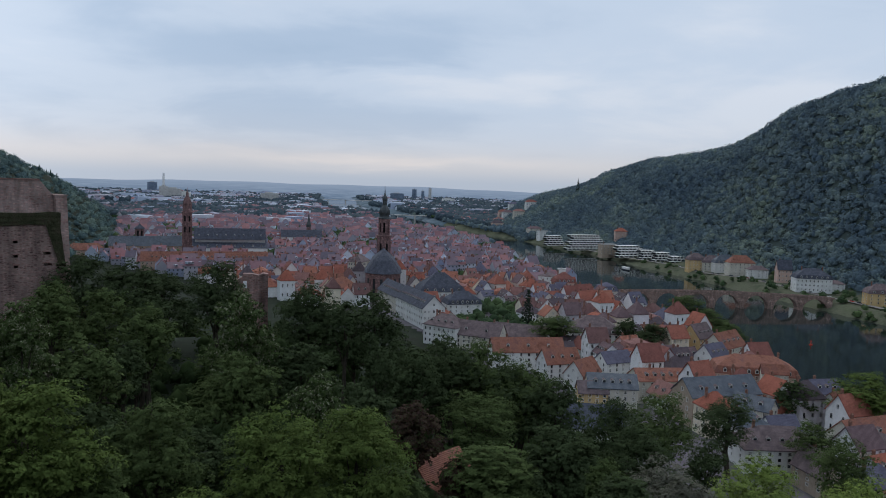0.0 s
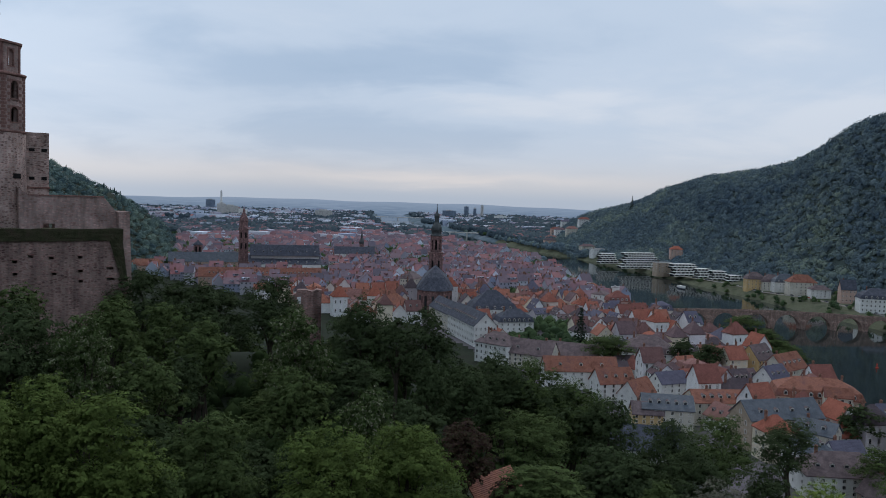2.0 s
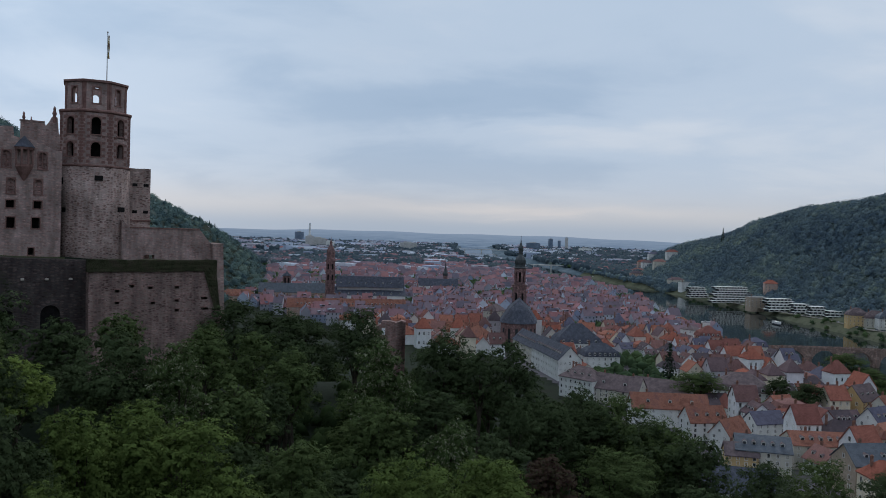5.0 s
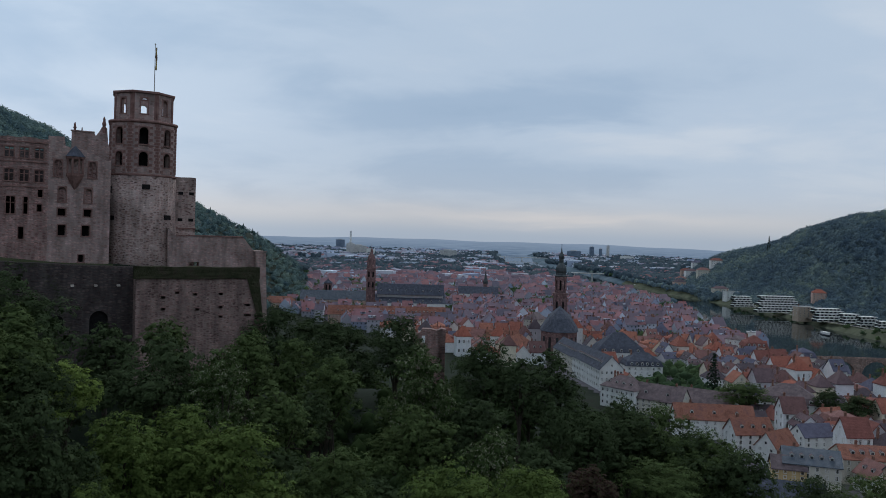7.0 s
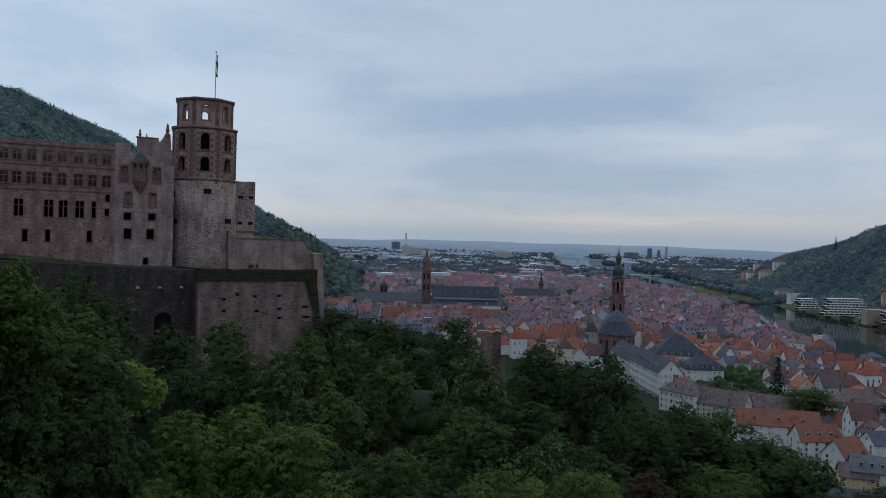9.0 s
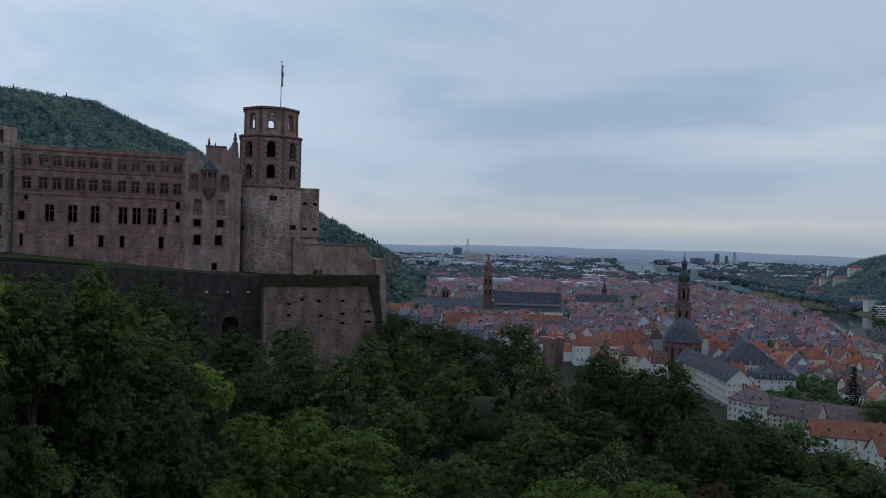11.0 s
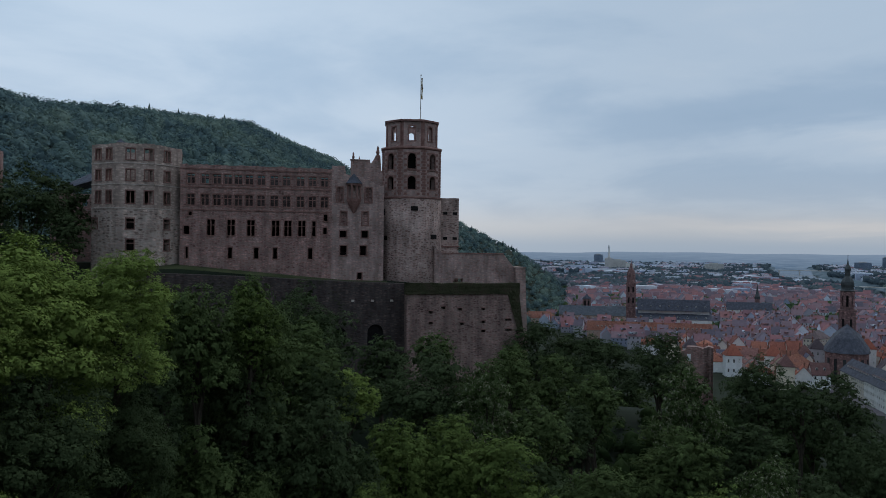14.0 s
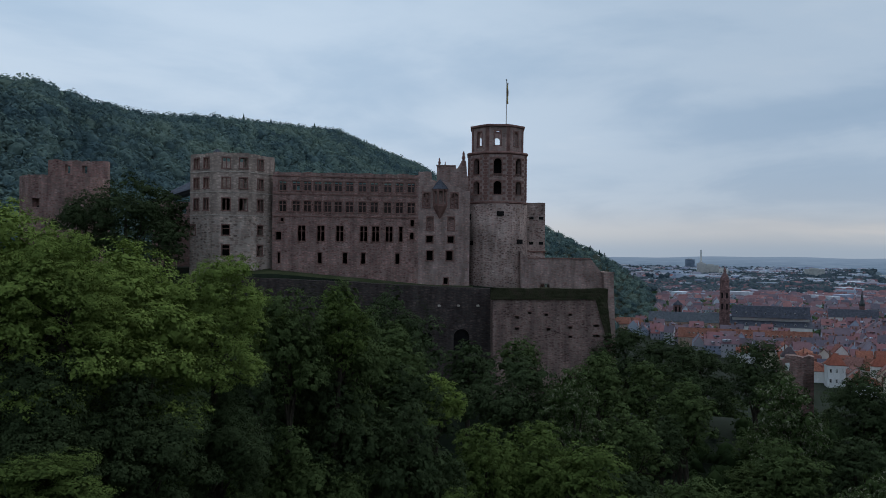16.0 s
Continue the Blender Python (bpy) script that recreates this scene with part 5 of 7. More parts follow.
landmark(16.77, 795, 2, "very long university building under a red tiled roof", 118, 15, 10, 8, tiles="roof_orange", wall="pink", bays=30, dormers=26, floors=2, chimneys=3, sides="f", category="university building")
landmark(14.19, 768, 6, "white fronted wing with red roof", 26, 13, 9, 6, tiles="roof", wall="white", bays=7)
landmark(20.47, 944, -2, "grey roofed seminary building", 84, 18, 12, 10, tiles="slate_blue", wall="pink", bays=18, sides="f", category="school building")
landmark(24.47, 931, 4, "house with red hipped roof below the castle", 40, 16, 8, 7, roof="hip", tiles="roof_orange", wall="pink", bays=9, sides="f")
landmark(10.15, 1081, 4, "church with dark slate roof", 54, 18, 14, 9, tiles="slate", wall="white", bays=10, dormers=0, floors=1, win=(1.5, 5))
landmark(-23.96, 281, 24, "house with brown hipped roof and slate tower roof", 26, 15, 7, 6, roof="hip", tiles="slate_brown", wall="white", dormers=5, bays=8)
landmark(-22.01, 291, 30, "blue slate roofed wing with corner dormers", 12, 12, 10, 5, roof="hip", tiles="slate_blue", wall="white", dormers=2)
landmark(-26.83, 264, -50, "low shed with a steep dark red roof", 15, 9, 6, 6, tiles="slate_brown", wall="brickwall", bays=3)
landmark(-27.75, 344, 64, "white gabled house with a red roof", 18, 11, 8, 6, tiles="roof_orange", wall="white", dormers=2)
landmark(-29.48, 303, 52, "pale green house with an orange tiled roof", 26, 13, 9, 6, tiles="roof_orange", wall="cream", dormers=3, bays=7)
landmark(-30.2, 292, -38, "dark red gabled house wing", 16, 10, 8, 5, tiles="slate_brown", wall="pink")
# one small house stands up on the wooded slope
house("small orange roofed house half hidden by trees", 9, 7, 5, 3.6, at=set_at(-0.2, 112, 50, 42.0), tiles="roof_orange", wall="cream", bays=3, floors=2, group="slope houses")
gate = thing("white_tower", "square white tower block behind the red mansard house", "tower", at=set_at(-8.85, 662))
bm = bmesh.new()
box(bm, -3.4, 3.4, -3, 3, -3, 23.0)
part("wall", bm, "white", gate)
bm = bmesh.new()
box(bm, -3.6, 3.6, -3.2, 3.2, 23.0, 23.4)
box(bm, -1.0, 0.2, -1, 1, 23.4, 24.4)
part("roof", bm, "metal", gate)
BUSY.append((*polar(-8.85, 662).xy, 10))


# ---- churches ----
def great_church():
    ob = thing("church", "red sandstone church with a baroque slate spire and broad choir roof", "church", at=set_at(4.2, 664))
    bm = bmesh.new()
    box(bm, -5.8, 5.8, -5.8, 5.8, -2, 46)
    part("tower", bm, "church", ob)
    bm = bmesh.new()
    for z in (28.0, 45.4):
        box(bm, -6.4, 6.4, -6.4, 6.4, z, z + 0.9)
    part("gallery", bm, "church", ob)
    for j in range(8):
        bm = bmesh.new()
        f, ln, at = facet_map(0, 0, 5.2, math.pi / 8 + math.pi / 4 * j, math.pi / 8 + math.pi / 4 * (j + 1))
        pierced(bm, 0, ln, 46, 60, 0.8, [(ln / 2 - 0.8, ln / 2 + 0.8, 48.5, 57.0)], f=f)
        arch(bm, ln / 2 - 0.8, ln / 2 + 0.8, 48.5, 57.0, 0, 0.8, f=f)
        part("belfry_wall", bm, "church", ob)
    # near-black core paints the shade seen through the belfry arches
    bm = bmesh.new()
    lathe(bm, [(3.6, 46), (3.6, 59.5)], 8, 0, 0, math.pi / 8)
    part("belfry_core", bm, "dark", ob)
    bm = bmesh.new()
    lathe(bm, [(5.3, 60), (5.6, 60.5), (4.6, 61.4), (4.4, 63), (4.9, 65), (4.7, 67.2), (3.6, 69.4), (2.5, 70.8), (2.0, 71.6), (1.9, 75.2), (2.3, 75.6), (2.4, 77), (1.9, 78.4), (1.0, 79.8), (0.7, 80.6), (0.5, 82), (0.3, 84), (0.1, 86.4)], 8, 0, 0, math.pi / 8)
    lathe(bm, [(0.1, 86.4), (0.45, 86.8), (0.1, 87.3)], 6)
    part("spire", bm, "copper", ob, "dark bulbous spire with lantern")
    # openings as near-black plates, with the shade in their colour
    for x in (-2.6, 2.6):
        bm = bmesh.new()
        box(bm, -0.8, 0.8, -0.15, 0.1, 0, 6.5)
        part("belfry_opening", bm, "dark", ob, at=Matrix.Translation((x, -5.8, 33)))
    # nave and choir in front of the tower
    bm = bmesh.new()
    box(bm, -14, 14, -40, -6, -2, 19)
    lathe(bm, [(14, -2), (14, 19)], 12, 0, -40)
    part("nave_wall", bm, "church", ob)
    bm = bmesh.new()
    ring0 = [(15, -6), (15, -40)] + [(15 * math.cos(a), -40 - 15 * math.sin(a)) for a in [math.pi * j / 10 for j in range(1, 10)]] + [(-15, -40), (-15, -6)]
    ring1 = [(x * 0.55, -6 if i in (0, len(ring0) - 1) else -38 + (y + 38) * 0.55) for i, (x, y) in enumerate(ring0)]
    lo, mid = [bm.verts.new((x, y, 19)) for x, y in ring0], [bm.verts.new((x, y, 29)) for x, y in ring1]
    apex = [bm.verts.new((0, -6, 36)), bm.verts.new((0, -37, 37))]
    for i in range(len(lo) - 1):
        bm.faces.new((lo[i + 1], lo[i], mid[i], mid[i + 1]))
        if i == 0:
            bm.faces.new((mid[1], mid[0], apex[0], apex[1]))
        elif i == len(lo) - 2:
            bm.faces.new((mid[i + 1], mid[i], apex[1], apex[0]))
        else:
            bm.faces.new((mid[i + 1], mid[i], apex[1]))
    part("choir_roof", bm, "slate", ob, "broad slate choir roof with a dark ledge")
    for a in range(20, 170, 25):
        r = radians(a)
        bm = bmesh.new()
        box(bm, -1.0, 1.0, -0.25, 0.1, 3, 15)
        part("choir_window", bm, "glass", ob, at=Matrix.Translation((13.9 * math.cos(r), -40 - 13.9 * math.sin(r), 0)) @ Matrix.Rotation(math.pi / 2 - r, 4, "Z"))
    p = polar(4.2, 664)
    for s in (0, 15, 30, 45):
        q = polar(4.05, 663 - s)
        BUSY.append((q.x, q.y, 19))


def jesuit_church():
    ob = thing("baroque_church", "sandstone church with a slim domed tower and two-tier slate roof", "church", at=set_at(18.01, 900))
    bm = bmesh.new()
    box(bm, -5.2, 5.2, -5.2, 5.2, -2, 52)
    for z in (26, 38, 51.4):
        box(bm, -5.8, 5.8, -5.8, 5.8, z, z + 0.8)
    part("tower", bm, "church", ob)
    bm = bmesh.new()
    lathe(bm, [(5.2, 52), (4.9, 60), (5.2, 60.3)], 8, 0, 0, math.pi / 8)
    part("belfry", bm, "church", ob)
    bm = bmesh.new()
    lathe(bm, [(5.2, 60.3), (4.8, 63), (3.8, 66), (2.5, 68), (1.6, 69), (1.5, 72), (1.9, 72.4), (1.0, 73.8), (0.4, 75), (0.1, 79)], 8, 0, 0, math.pi / 8)
    part("dome", bm, "church", ob, "reddish stone dome with a lantern tip")
    # near-black plates carry the shade of the tower's openings
    for x in (-2.4, 2.4):
        for z in (30, 42):
            bm = bmesh.new()
            box(bm, -0.9, 0.9, -0.15, 0.1, 0, 6)
            part("tower_opening", bm, "dark", ob, at=Matrix.Translation((x, -5.25, z)))
    bm = bmesh.new()
    box(bm, 5.2, 84, -26, 6, -2, 15)
    box(bm, 8, 82, -16, -2, 15, 24)
    part("nave_wall", bm, "white", ob)
    bm = bmesh.new()
    m = Matrix.Translation((45, -10, 0))
    gable_roof(bm, 78, 32, 15, 8)
    gable_roof(bm, 75, 18, 24, 11)
    bmesh.ops.transform(bm, matrix=m, verts=bm.verts[:])
    part("nave_roof", bm, "slate", ob)
    for j in range(8):
        for y, z in ((-24.2, 16.4), (-16.4, 27.2)):
            part("dormer", dormer_mesh(), "", ob, at=Matrix.Translation((12 + j * 9.4, y, z)))
    for s in range(-5, 90, 14):
        q = set_at(18.01, 900) @ Vector((s, -10, 0))
        BUSY.append((q.x, q.y, 19))
    t = thing("roof_turret", "small square stone roof turret with arched openings", "turret", at=set_at(21.09, 954))
    bm = bmesh.new()
    box(bm, -5, 5, -5, 5, 10, 30)
    part("wall", bm, "church", t)
    bm = bmesh.new()
    lathe(bm, [(8, 30), (7, 31), (2, 34), (0.2, 36)], 4, 0, 0, math.pi / 4)
    part("roof", bm, "slate", t)
    # turret openings: near-black plates coloured as shade
    for x in (-2, 2):
        bm = bmesh.new()
        box(bm, x - 1, x + 1, -5.15, -4.9, 22, 28)
        part("opening", bm, "dark", t)
    u = thing("chapel", "chapel with a thin pointed spire below the wooded hill", "church", at=set_at(24.13, 1358))
    bm = bmesh.new()
    box(bm, -4, 4, -4, 4, -2, 26)
    part("tower", bm, "concrete", u)
    bm = bmesh.new()
    lathe(bm, [(4.8, 26), (0.1, 56)], 8, 0, 0, math.pi / 8)
    part("spire", bm, "slate_blue", u)
    bm = bmesh.new()
    box(bm, -8, 8, 4, 30, -2, 12)
    part("nave", bm, "concrete", u)
    bm = bmesh.new()
    gable_roof(bm, 26, 16, 12, 10)
    bmesh.ops.transform(bm, matrix=Matrix.Translation((0, 17, 0)) @ Matrix.Rotation(math.pi / 2, 4, "Z"), verts=bm.verts[:])
    part("roof", bm, "slate", u)
    # small slate turret spire in the far town
    s = thing("spire_church", "distant church turret with dark slate spire", "church", at=set_at(9.64, 1110))
    bm = bmesh.new()
    box(bm, -3, 3, -3, 3, -2, 26)
    part("tower", bm, "church", s)
    bm = bmesh.new()
    lathe(bm, [(3.6, 26), (3.8, 29), (2.0, 33), (1.6, 36), (0.1, 46)], 8, 0, 0, math.pi / 8)
    part("spire", bm, "copper", s)


great_church(), jesuit_church()


# ---- the old bridge ----
def old_bridge():
    a, b = Vector((128, 666, 0)), Vector((338, 668, 0))
    ln = (b - a).length
    ob = thing("stone_bridge", "red sandstone arched bridge across the river", "bridge", at=Matrix.Translation(a) @ Matrix.Rotation(math.atan2(b.y - a.y, b.x - a.x), 4, "Z"))
    spans, pier, n = 8, 4.5, 12

    def crown(x):
        return 3.2 + 2.6 * math.sin(math.pi * min(max(x / ln, 0), 1))

    step = (ln - 8) / spans
    for k in range(spans):
        x0 = 4 + k * step + pier / 2
        x1 = x0 + step - pier
        c, r = (x0 + x1) / 2, (x1 - x0) / 2
        bm = bmesh.new()
        top = crown(c) - 1.3
        pts = [(c - r * math.cos(math.pi * j / n), -7.0 + (top + 7.0) * math.sin(math.pi * j / n)) for j in range(n + 1)]
        for y, flip in ((-3.6, False), (3.6, True)):
            for p, q in zip(pts, pts[1:]):
                loop = [(p[0], y, p[1]), (q[0], y, q[1]), (q[0], y, crown(q[0])), (p[0], y, crown(p[0]))]
                quad(bm, loop[::-1] if flip else loop)
        for p, q in zip(pts, pts[1:]):
            quad(bm, [(p[0], -3.6, p[1]), (p[0], 3.6, p[1]), (q[0], 3.6, q[1]), (q[0], -3.6, q[1])])
        part("arch", bm, "bridge", ob)
    for k in range(spans + 1):
        x = 4 + k * step
        bm = bmesh.new()
        box(bm, x - pier / 2, x + pier / 2, -3.6, 3.6, -11, crown(x))
        for s in (-1, 1):
            p = [(x - pier / 2, s * 3.6), (x, s * 7.0), (x + pier / 2, s * 3.6)]
            lo, hi = [bm.verts.new((*c, -11)) for c in p], [bm.verts.new((*c, -0.5)) for c in p]
            tip = bm.verts.new((x, s * 3.7, 1.8))
            for i in range(2):
                bm.faces.new((lo[i], lo[i + 1], hi[i + 1], hi[i]) if s < 0 else (lo[i + 1], lo[i], hi[i], hi[i + 1]))
                bm.faces.new((hi[i], hi[i + 1], tip) if s < 0 else (hi[i + 1], hi[i], tip))
        part("pier", bm, "bridge", ob)
    for s in (-1, 1):
        bm = bmesh.new()
        for j in range(40):
            x0, x1 = ln * j / 40, ln * (j + 1) / 40
            v = [(x, s * 3.6 + dy, crown(x) + dz) for x in (x0, x1) for dy in (-0.25, 0.25) for dz in (-0.2, 1.1)]
            b8 = [bm.verts.new(p) for p in v]
            for i in ((0, 1, 5, 4), (2, 6, 7, 3), (1, 3, 7, 5), (0, 4, 6, 2)):
                bm.faces.new([b8[q] for q in i])
        part("parapet", bm, "bridge", ob)
    bm = bmesh.new()
    for j in range(40):
        x0, x1 = ln * j / 40, ln * (j + 1) / 40
        quad(bm, [(x0, -3.5, crown(x0)), (x1, -3.5, crown(x1)), (x1, 3.5, crown(x1)), (x0, 3.5, crown(x0))])
    part("roadway", bm, "street", ob)


old_bridge()


# ---- villas and flats across the river ----
VILLAS = []


def villa(az, d, w, dp, h, rh, label, turn=0, **k):
    p = polar(az, d)
    k.setdefault("sides", "fg")
    VILLAS.append((az, d, math.degrees((w / 2 + 4) / d)))
    return house(label, w, dp, h, rh, at=set_at(az, d, turn, max(ground_z(p.x, p.y), 0)), group="riverside villas", name="villa", category="villa", **k)


villa(-21.0, 922, 28, 16, 14, 8, "cream villa under a high red hipped roof", 20, roof="hip", wall="cream", tiles="roof_orange", floors=4, bays=6)
villa(-22.12, 905, 20, 12, 9, 4, "white villa wing beside the road", 20, roof="hip", wall="white", tiles="slate_brown", bays=5)
villa(-18.1, 953, 20, 13, 12, 5, "yellow riverside villa with mansard roof", 20, roof="mansard", wall="yellow", tiles="slate_brown", bays=5)
villa(-19.13, 953, 22, 13, 10, 5, "cream riverside villa with terrace", 20, roof="mansard", wall="cream", tiles="slate_brown", bays=5)
villa(-19.96, 944, 24, 13, 11, 6, "white villa under a blue slate roof", 20, roof="mansard", wall="white", tiles="slate_blue", bays=6, dormers=4)
villa(-25.5, 816, 32, 18, 13, 6, "large white villa under a grey slate mansard roof", 16, roof="mansard", wall="white", tiles="slate", floors=3, bays=9, dormers=6, chimneys=2)
villa(-23.76, 876, 14, 12, 14, 9, "gothic villa of red stone with a steep slate roof", 16, wall="pink", tiles="slate")
villa(-29.48, 758, 22, 14, 10, 5, "yellow villa among trees", 20, roof="mansard", wall="yellow", tiles="slate_brown", dormers=3)
villa(-26.9, 830, 16, 12, 7, 3, "low white house among trees", 10, roof="hip", wall="white", tiles="slate_brown")
villa(-12.02, 1126, 22, 14, 14, 2, "ochre block of flats by the river", 30, roof="flat", wall="brickwall", tiles="concrete", floors=4)
villa(-12.9, 1225, 18, 14, 11, 5, "villa with red hipped roof on the slope", 10, roof="hip", wall="pink", tiles="roof")
villa(-7.46, 1390, 22, 14, 12, 2, "white flat-roofed riverside house", 30, roof="flat", wall="white", tiles="concrete")
villa(-6.74, 1447, 26, 14, 10, 4, "cream riverside house with hipped roof", 30, roof="hip", wall="cream", tiles="roof")
for az_v, d_v, wall_v in ((-4.15, 1717, "white"), (-4.77, 1765, "white"), (-5.6, 1659, "cream"), (-3.53, 1736, "white"), (-4.46, 1881, "pink"), (-5.18, 1862, "white"), (-6.43, 1698, "white"), (-4.04, 1640, "pink")):
    villa(az_v, d_v, 24, 14, 13, 5, "pale house on the far wooded bank", 15, roof="hip", wall=wall_v, tiles="roof", bays=5, chimneys=0, sides="f")


def terraced_flats(az, d, w, floors, steps, label, turn):
    """Stepped modern flats: white slabs and balcony fronts before dark window bands."""
    p = polar(az, d)
    VILLAS.append((az, d, math.degrees((w / 2 + 4) / d)))
    ob = thing("terraced_flats", label, "flats", "riverside villas", at=set_at(az, d, turn, max(ground_z(p.x, p.y), 0) - 1))
    for k in range(floors):
        y = k * steps
        z = k * 3.1
        cut = w * (0.035 * k + 0.04 * (k * 7 % 3))
        bm = bmesh.new()
        box(bm, -w / 2 + cut, w / 2 - cut * 0.5, y + 1.6, y + 12, z, z + 2.8)
        part("storey", bm, "glass", ob, "dark glazed storey")
        bm = bmesh.new()
        box(bm, -w / 2 + cut - 0.4, w / 2 - cut * 0.5 + 0.4, y - 0.6, y + 13, z + 2.75, z + 3.05)
        part("slab", bm, "white", ob)
        bm = bmesh.new()
        box(bm, -w / 2 + cut, w / 2 - cut * 0.5, y - 0.3, y, z, z + 0.8)
        part("balcony_front", bm, "white", ob)
        for j in range(int(w / 7) + 1):
            x = -w / 2 + cut + 0.5 + (k * 5 % 3) * 1.1 + j * (w - cut * 1.5 - 3.2) / max(int(w / 7), 1)
            bm = bmesh.new()
            box(bm, x - 0.45, x + 0.45, y - 0.25, y + 2.2, z, z + 2.75)
            part("party_wall", bm, "concrete", ob)


terraced_flats(-10.75, 1196, 74, 7, 3.0, "large white terraced block of riverside flats", 32)
terraced_flats(-8.4, 1262, 34, 5, 2.4, "white terraced riverside flats", 32)
terraced_flats(-13.9, 1094, 46, 5, 4.0, "white stepped flats with long balconies", 34)
terraced_flats(-15.01, 1074, 22, 4, 2.5, "white flats with dark windows", 30)
terraced_flats(-15.94, 1052, 22, 4, 1.0, "white cubic flats by the river", 30)
terraced_flats(-16.97, 1038, 22, 3, 1.0, "pale cubic flats by the river", 26)


# ---- rows of old houses ----
rng = random.Random(11)
FULL = []
for i in range(9):
    w, d, h = rng.uniform(8.5, 14), rng.uniform(8.5, 12), rng.uniform(6, 11)
    args = dict(roof=("gable", "gable", "hip", "gable", "mansard")[i % 5] if i else "gable", floors=2 if h < 9 else 3, dormers=(0, 2, 0, 3, 2)[i % 5])
    FULL.append(("old town house with plastered walls and clay tiled roof", w, d, h, d * rng.uniform(0.42, 0.58) if args["roof"] != "mansard" else 2.5, args))
MADE = {}


def town_house(kind, full, at):
    label, w, d, h, rh, args = FULL[kind]
    key = (kind, full)
    if key not in MADE:
        extra = dict(bays=3, gable_bays=2) if full else dict(bays=3, gable_bays=0, dormers=min(args["dormers"], 2))
        a = dict(args, **extra)
        if not full:
            a["floors"] = 2
        MADE[key] = house(label, w, d, h, rh, at=at, **a)
        return MADE[key]
    return copy_thing(MADE[key], at)


far_v, far_f, far_m = [], [], []


def far_house(x, y, a, w, d, h, rh, z=0.0, fine=False):
    c, s = math.cos(a), math.sin(a)

    def put(px, py, pz):
        far_v.append((x + c * px - s * py, y + s * px + c * py, pz + z))
        return len(far_v) - 1

    lo = [put(*p) for p in ((-w / 2, -d / 2, -3), (w / 2, -d / 2, -3), (w / 2, d / 2, -3), (-w / 2, d / 2, -3))]
    hi = [put(*p) for p in ((-w / 2, -d / 2, h), (w / 2, -d / 2, h), (w / 2, d / 2, h), (-w / 2, d / 2, h))]
    r0, r1 = put(-w / 2, 0, h + rh), put(w / 2, 0, h + rh)
    for k in range(4):
        far_f.append((lo[k], lo[(k + 1) % 4], hi[(k + 1) % 4], hi[k])), far_m.append(0)
    if rh > 0.1:
        far_f.append((hi[1], hi[2], r1, r1)), far_m.append(0)
        far_f.append((hi[3], hi[0], r0, r0)), far_m.append(0)
        e = [put(-w / 2 - 0.4, -d / 2 - 0.5, h - 0.4), put(w / 2 + 0.4, -d / 2 - 0.5, h - 0.4), put(w / 2 + 0.4, 0, h + rh + 0.2), put(-w / 2 - 0.4, 0, h + rh + 0.2), put(w / 2 + 0.4, d / 2 + 0.5, h - 0.4), put(-w / 2 - 0.4, d / 2 + 0.5, h - 0.4)]
        far_f.append((e[0], e[1], e[2], e[3])), far_m.append(1)
        far_f.append((e[3], e[2], e[4], e[5])), far_m.append(1)
        if fine:  # windows, dormers and a chimney on the side towards the castle
            def slab(x0, x1, y0, y1, z0, z1, m):
                b = [put(px, py, pz) for pz in (z0, z1) for px, py in ((x0, y0), (x1, y0), (x1, y1), (x0, y1))]
                for q in ((4, 5, 6, 7), (0, 1, 5, 4), (1, 2, 6, 5), (3, 0, 4, 7)):
                    far_f.append(tuple(b[k] for k in q)), far_m.append(m)

            n = int(w / 3.2)
            for fl in range(2):
                zz = h - 2.6 - 3.0 * fl
                for k in range(n):
                    px = (k + 0.5) / n * w - w / 2
                    far_f.append(tuple(put(*p) for p in ((px - 0.55, -d / 2 - 0.06, zz), (px + 0.55, -d / 2 - 0.06, zz), (px + 0.55, -d / 2 - 0.06, zz + 1.5), (px - 0.55, -d / 2 - 0.06, zz + 1.5)))), far_m.append(2)
                for s in (-1, 1):
                    for k in (-0.22, 0.22):
                        px, py = s * (w / 2 + 0.06), k * d
                        far_f.append(tuple(put(*p) for p in ((px, py - s * 0.5, zz), (px, py + s * 0.5, zz), (px, py + s * 0.5, zz + 1.4), (px, py - s * 0.5, zz + 1.4)))), far_m.append(2)
            for k in range(rng.choice((0, 1, 2, 3))):
                px = rng.uniform(-0.4, 0.4) * w
                slab(px - 0.8, px + 0.8, -d * 0.34, -d * 0.05, h + rh * 0.3, h + rh * 0.3 + 1.7, rng.choice((0, 0, 1)))
                far_f.append(tuple(put(*p) for p in ((px - 0.55, -d * 0.34 - 0.05, h + rh * 0.3 + 0.4), (px + 0.55, -d * 0.34 - 0.05, h + rh * 0.3 + 0.4), (px + 0.55, -d * 0.34 - 0.05, h + rh * 0.3 + 1.5), (px - 0.55, -d * 0.34 - 0.05, h + rh * 0.3 + 1.5)))), far_m.append(2)
            px = rng.uniform(-0.35, 0.35) * w
            slab(px - 0.5, px + 0.5, -0.2, 0.5, h + rh - 1.0, h + rh + 1.6, 3)
    else:
        far_f.append((hi[0], hi[1], hi[2], hi[3])), far_m.append(0)


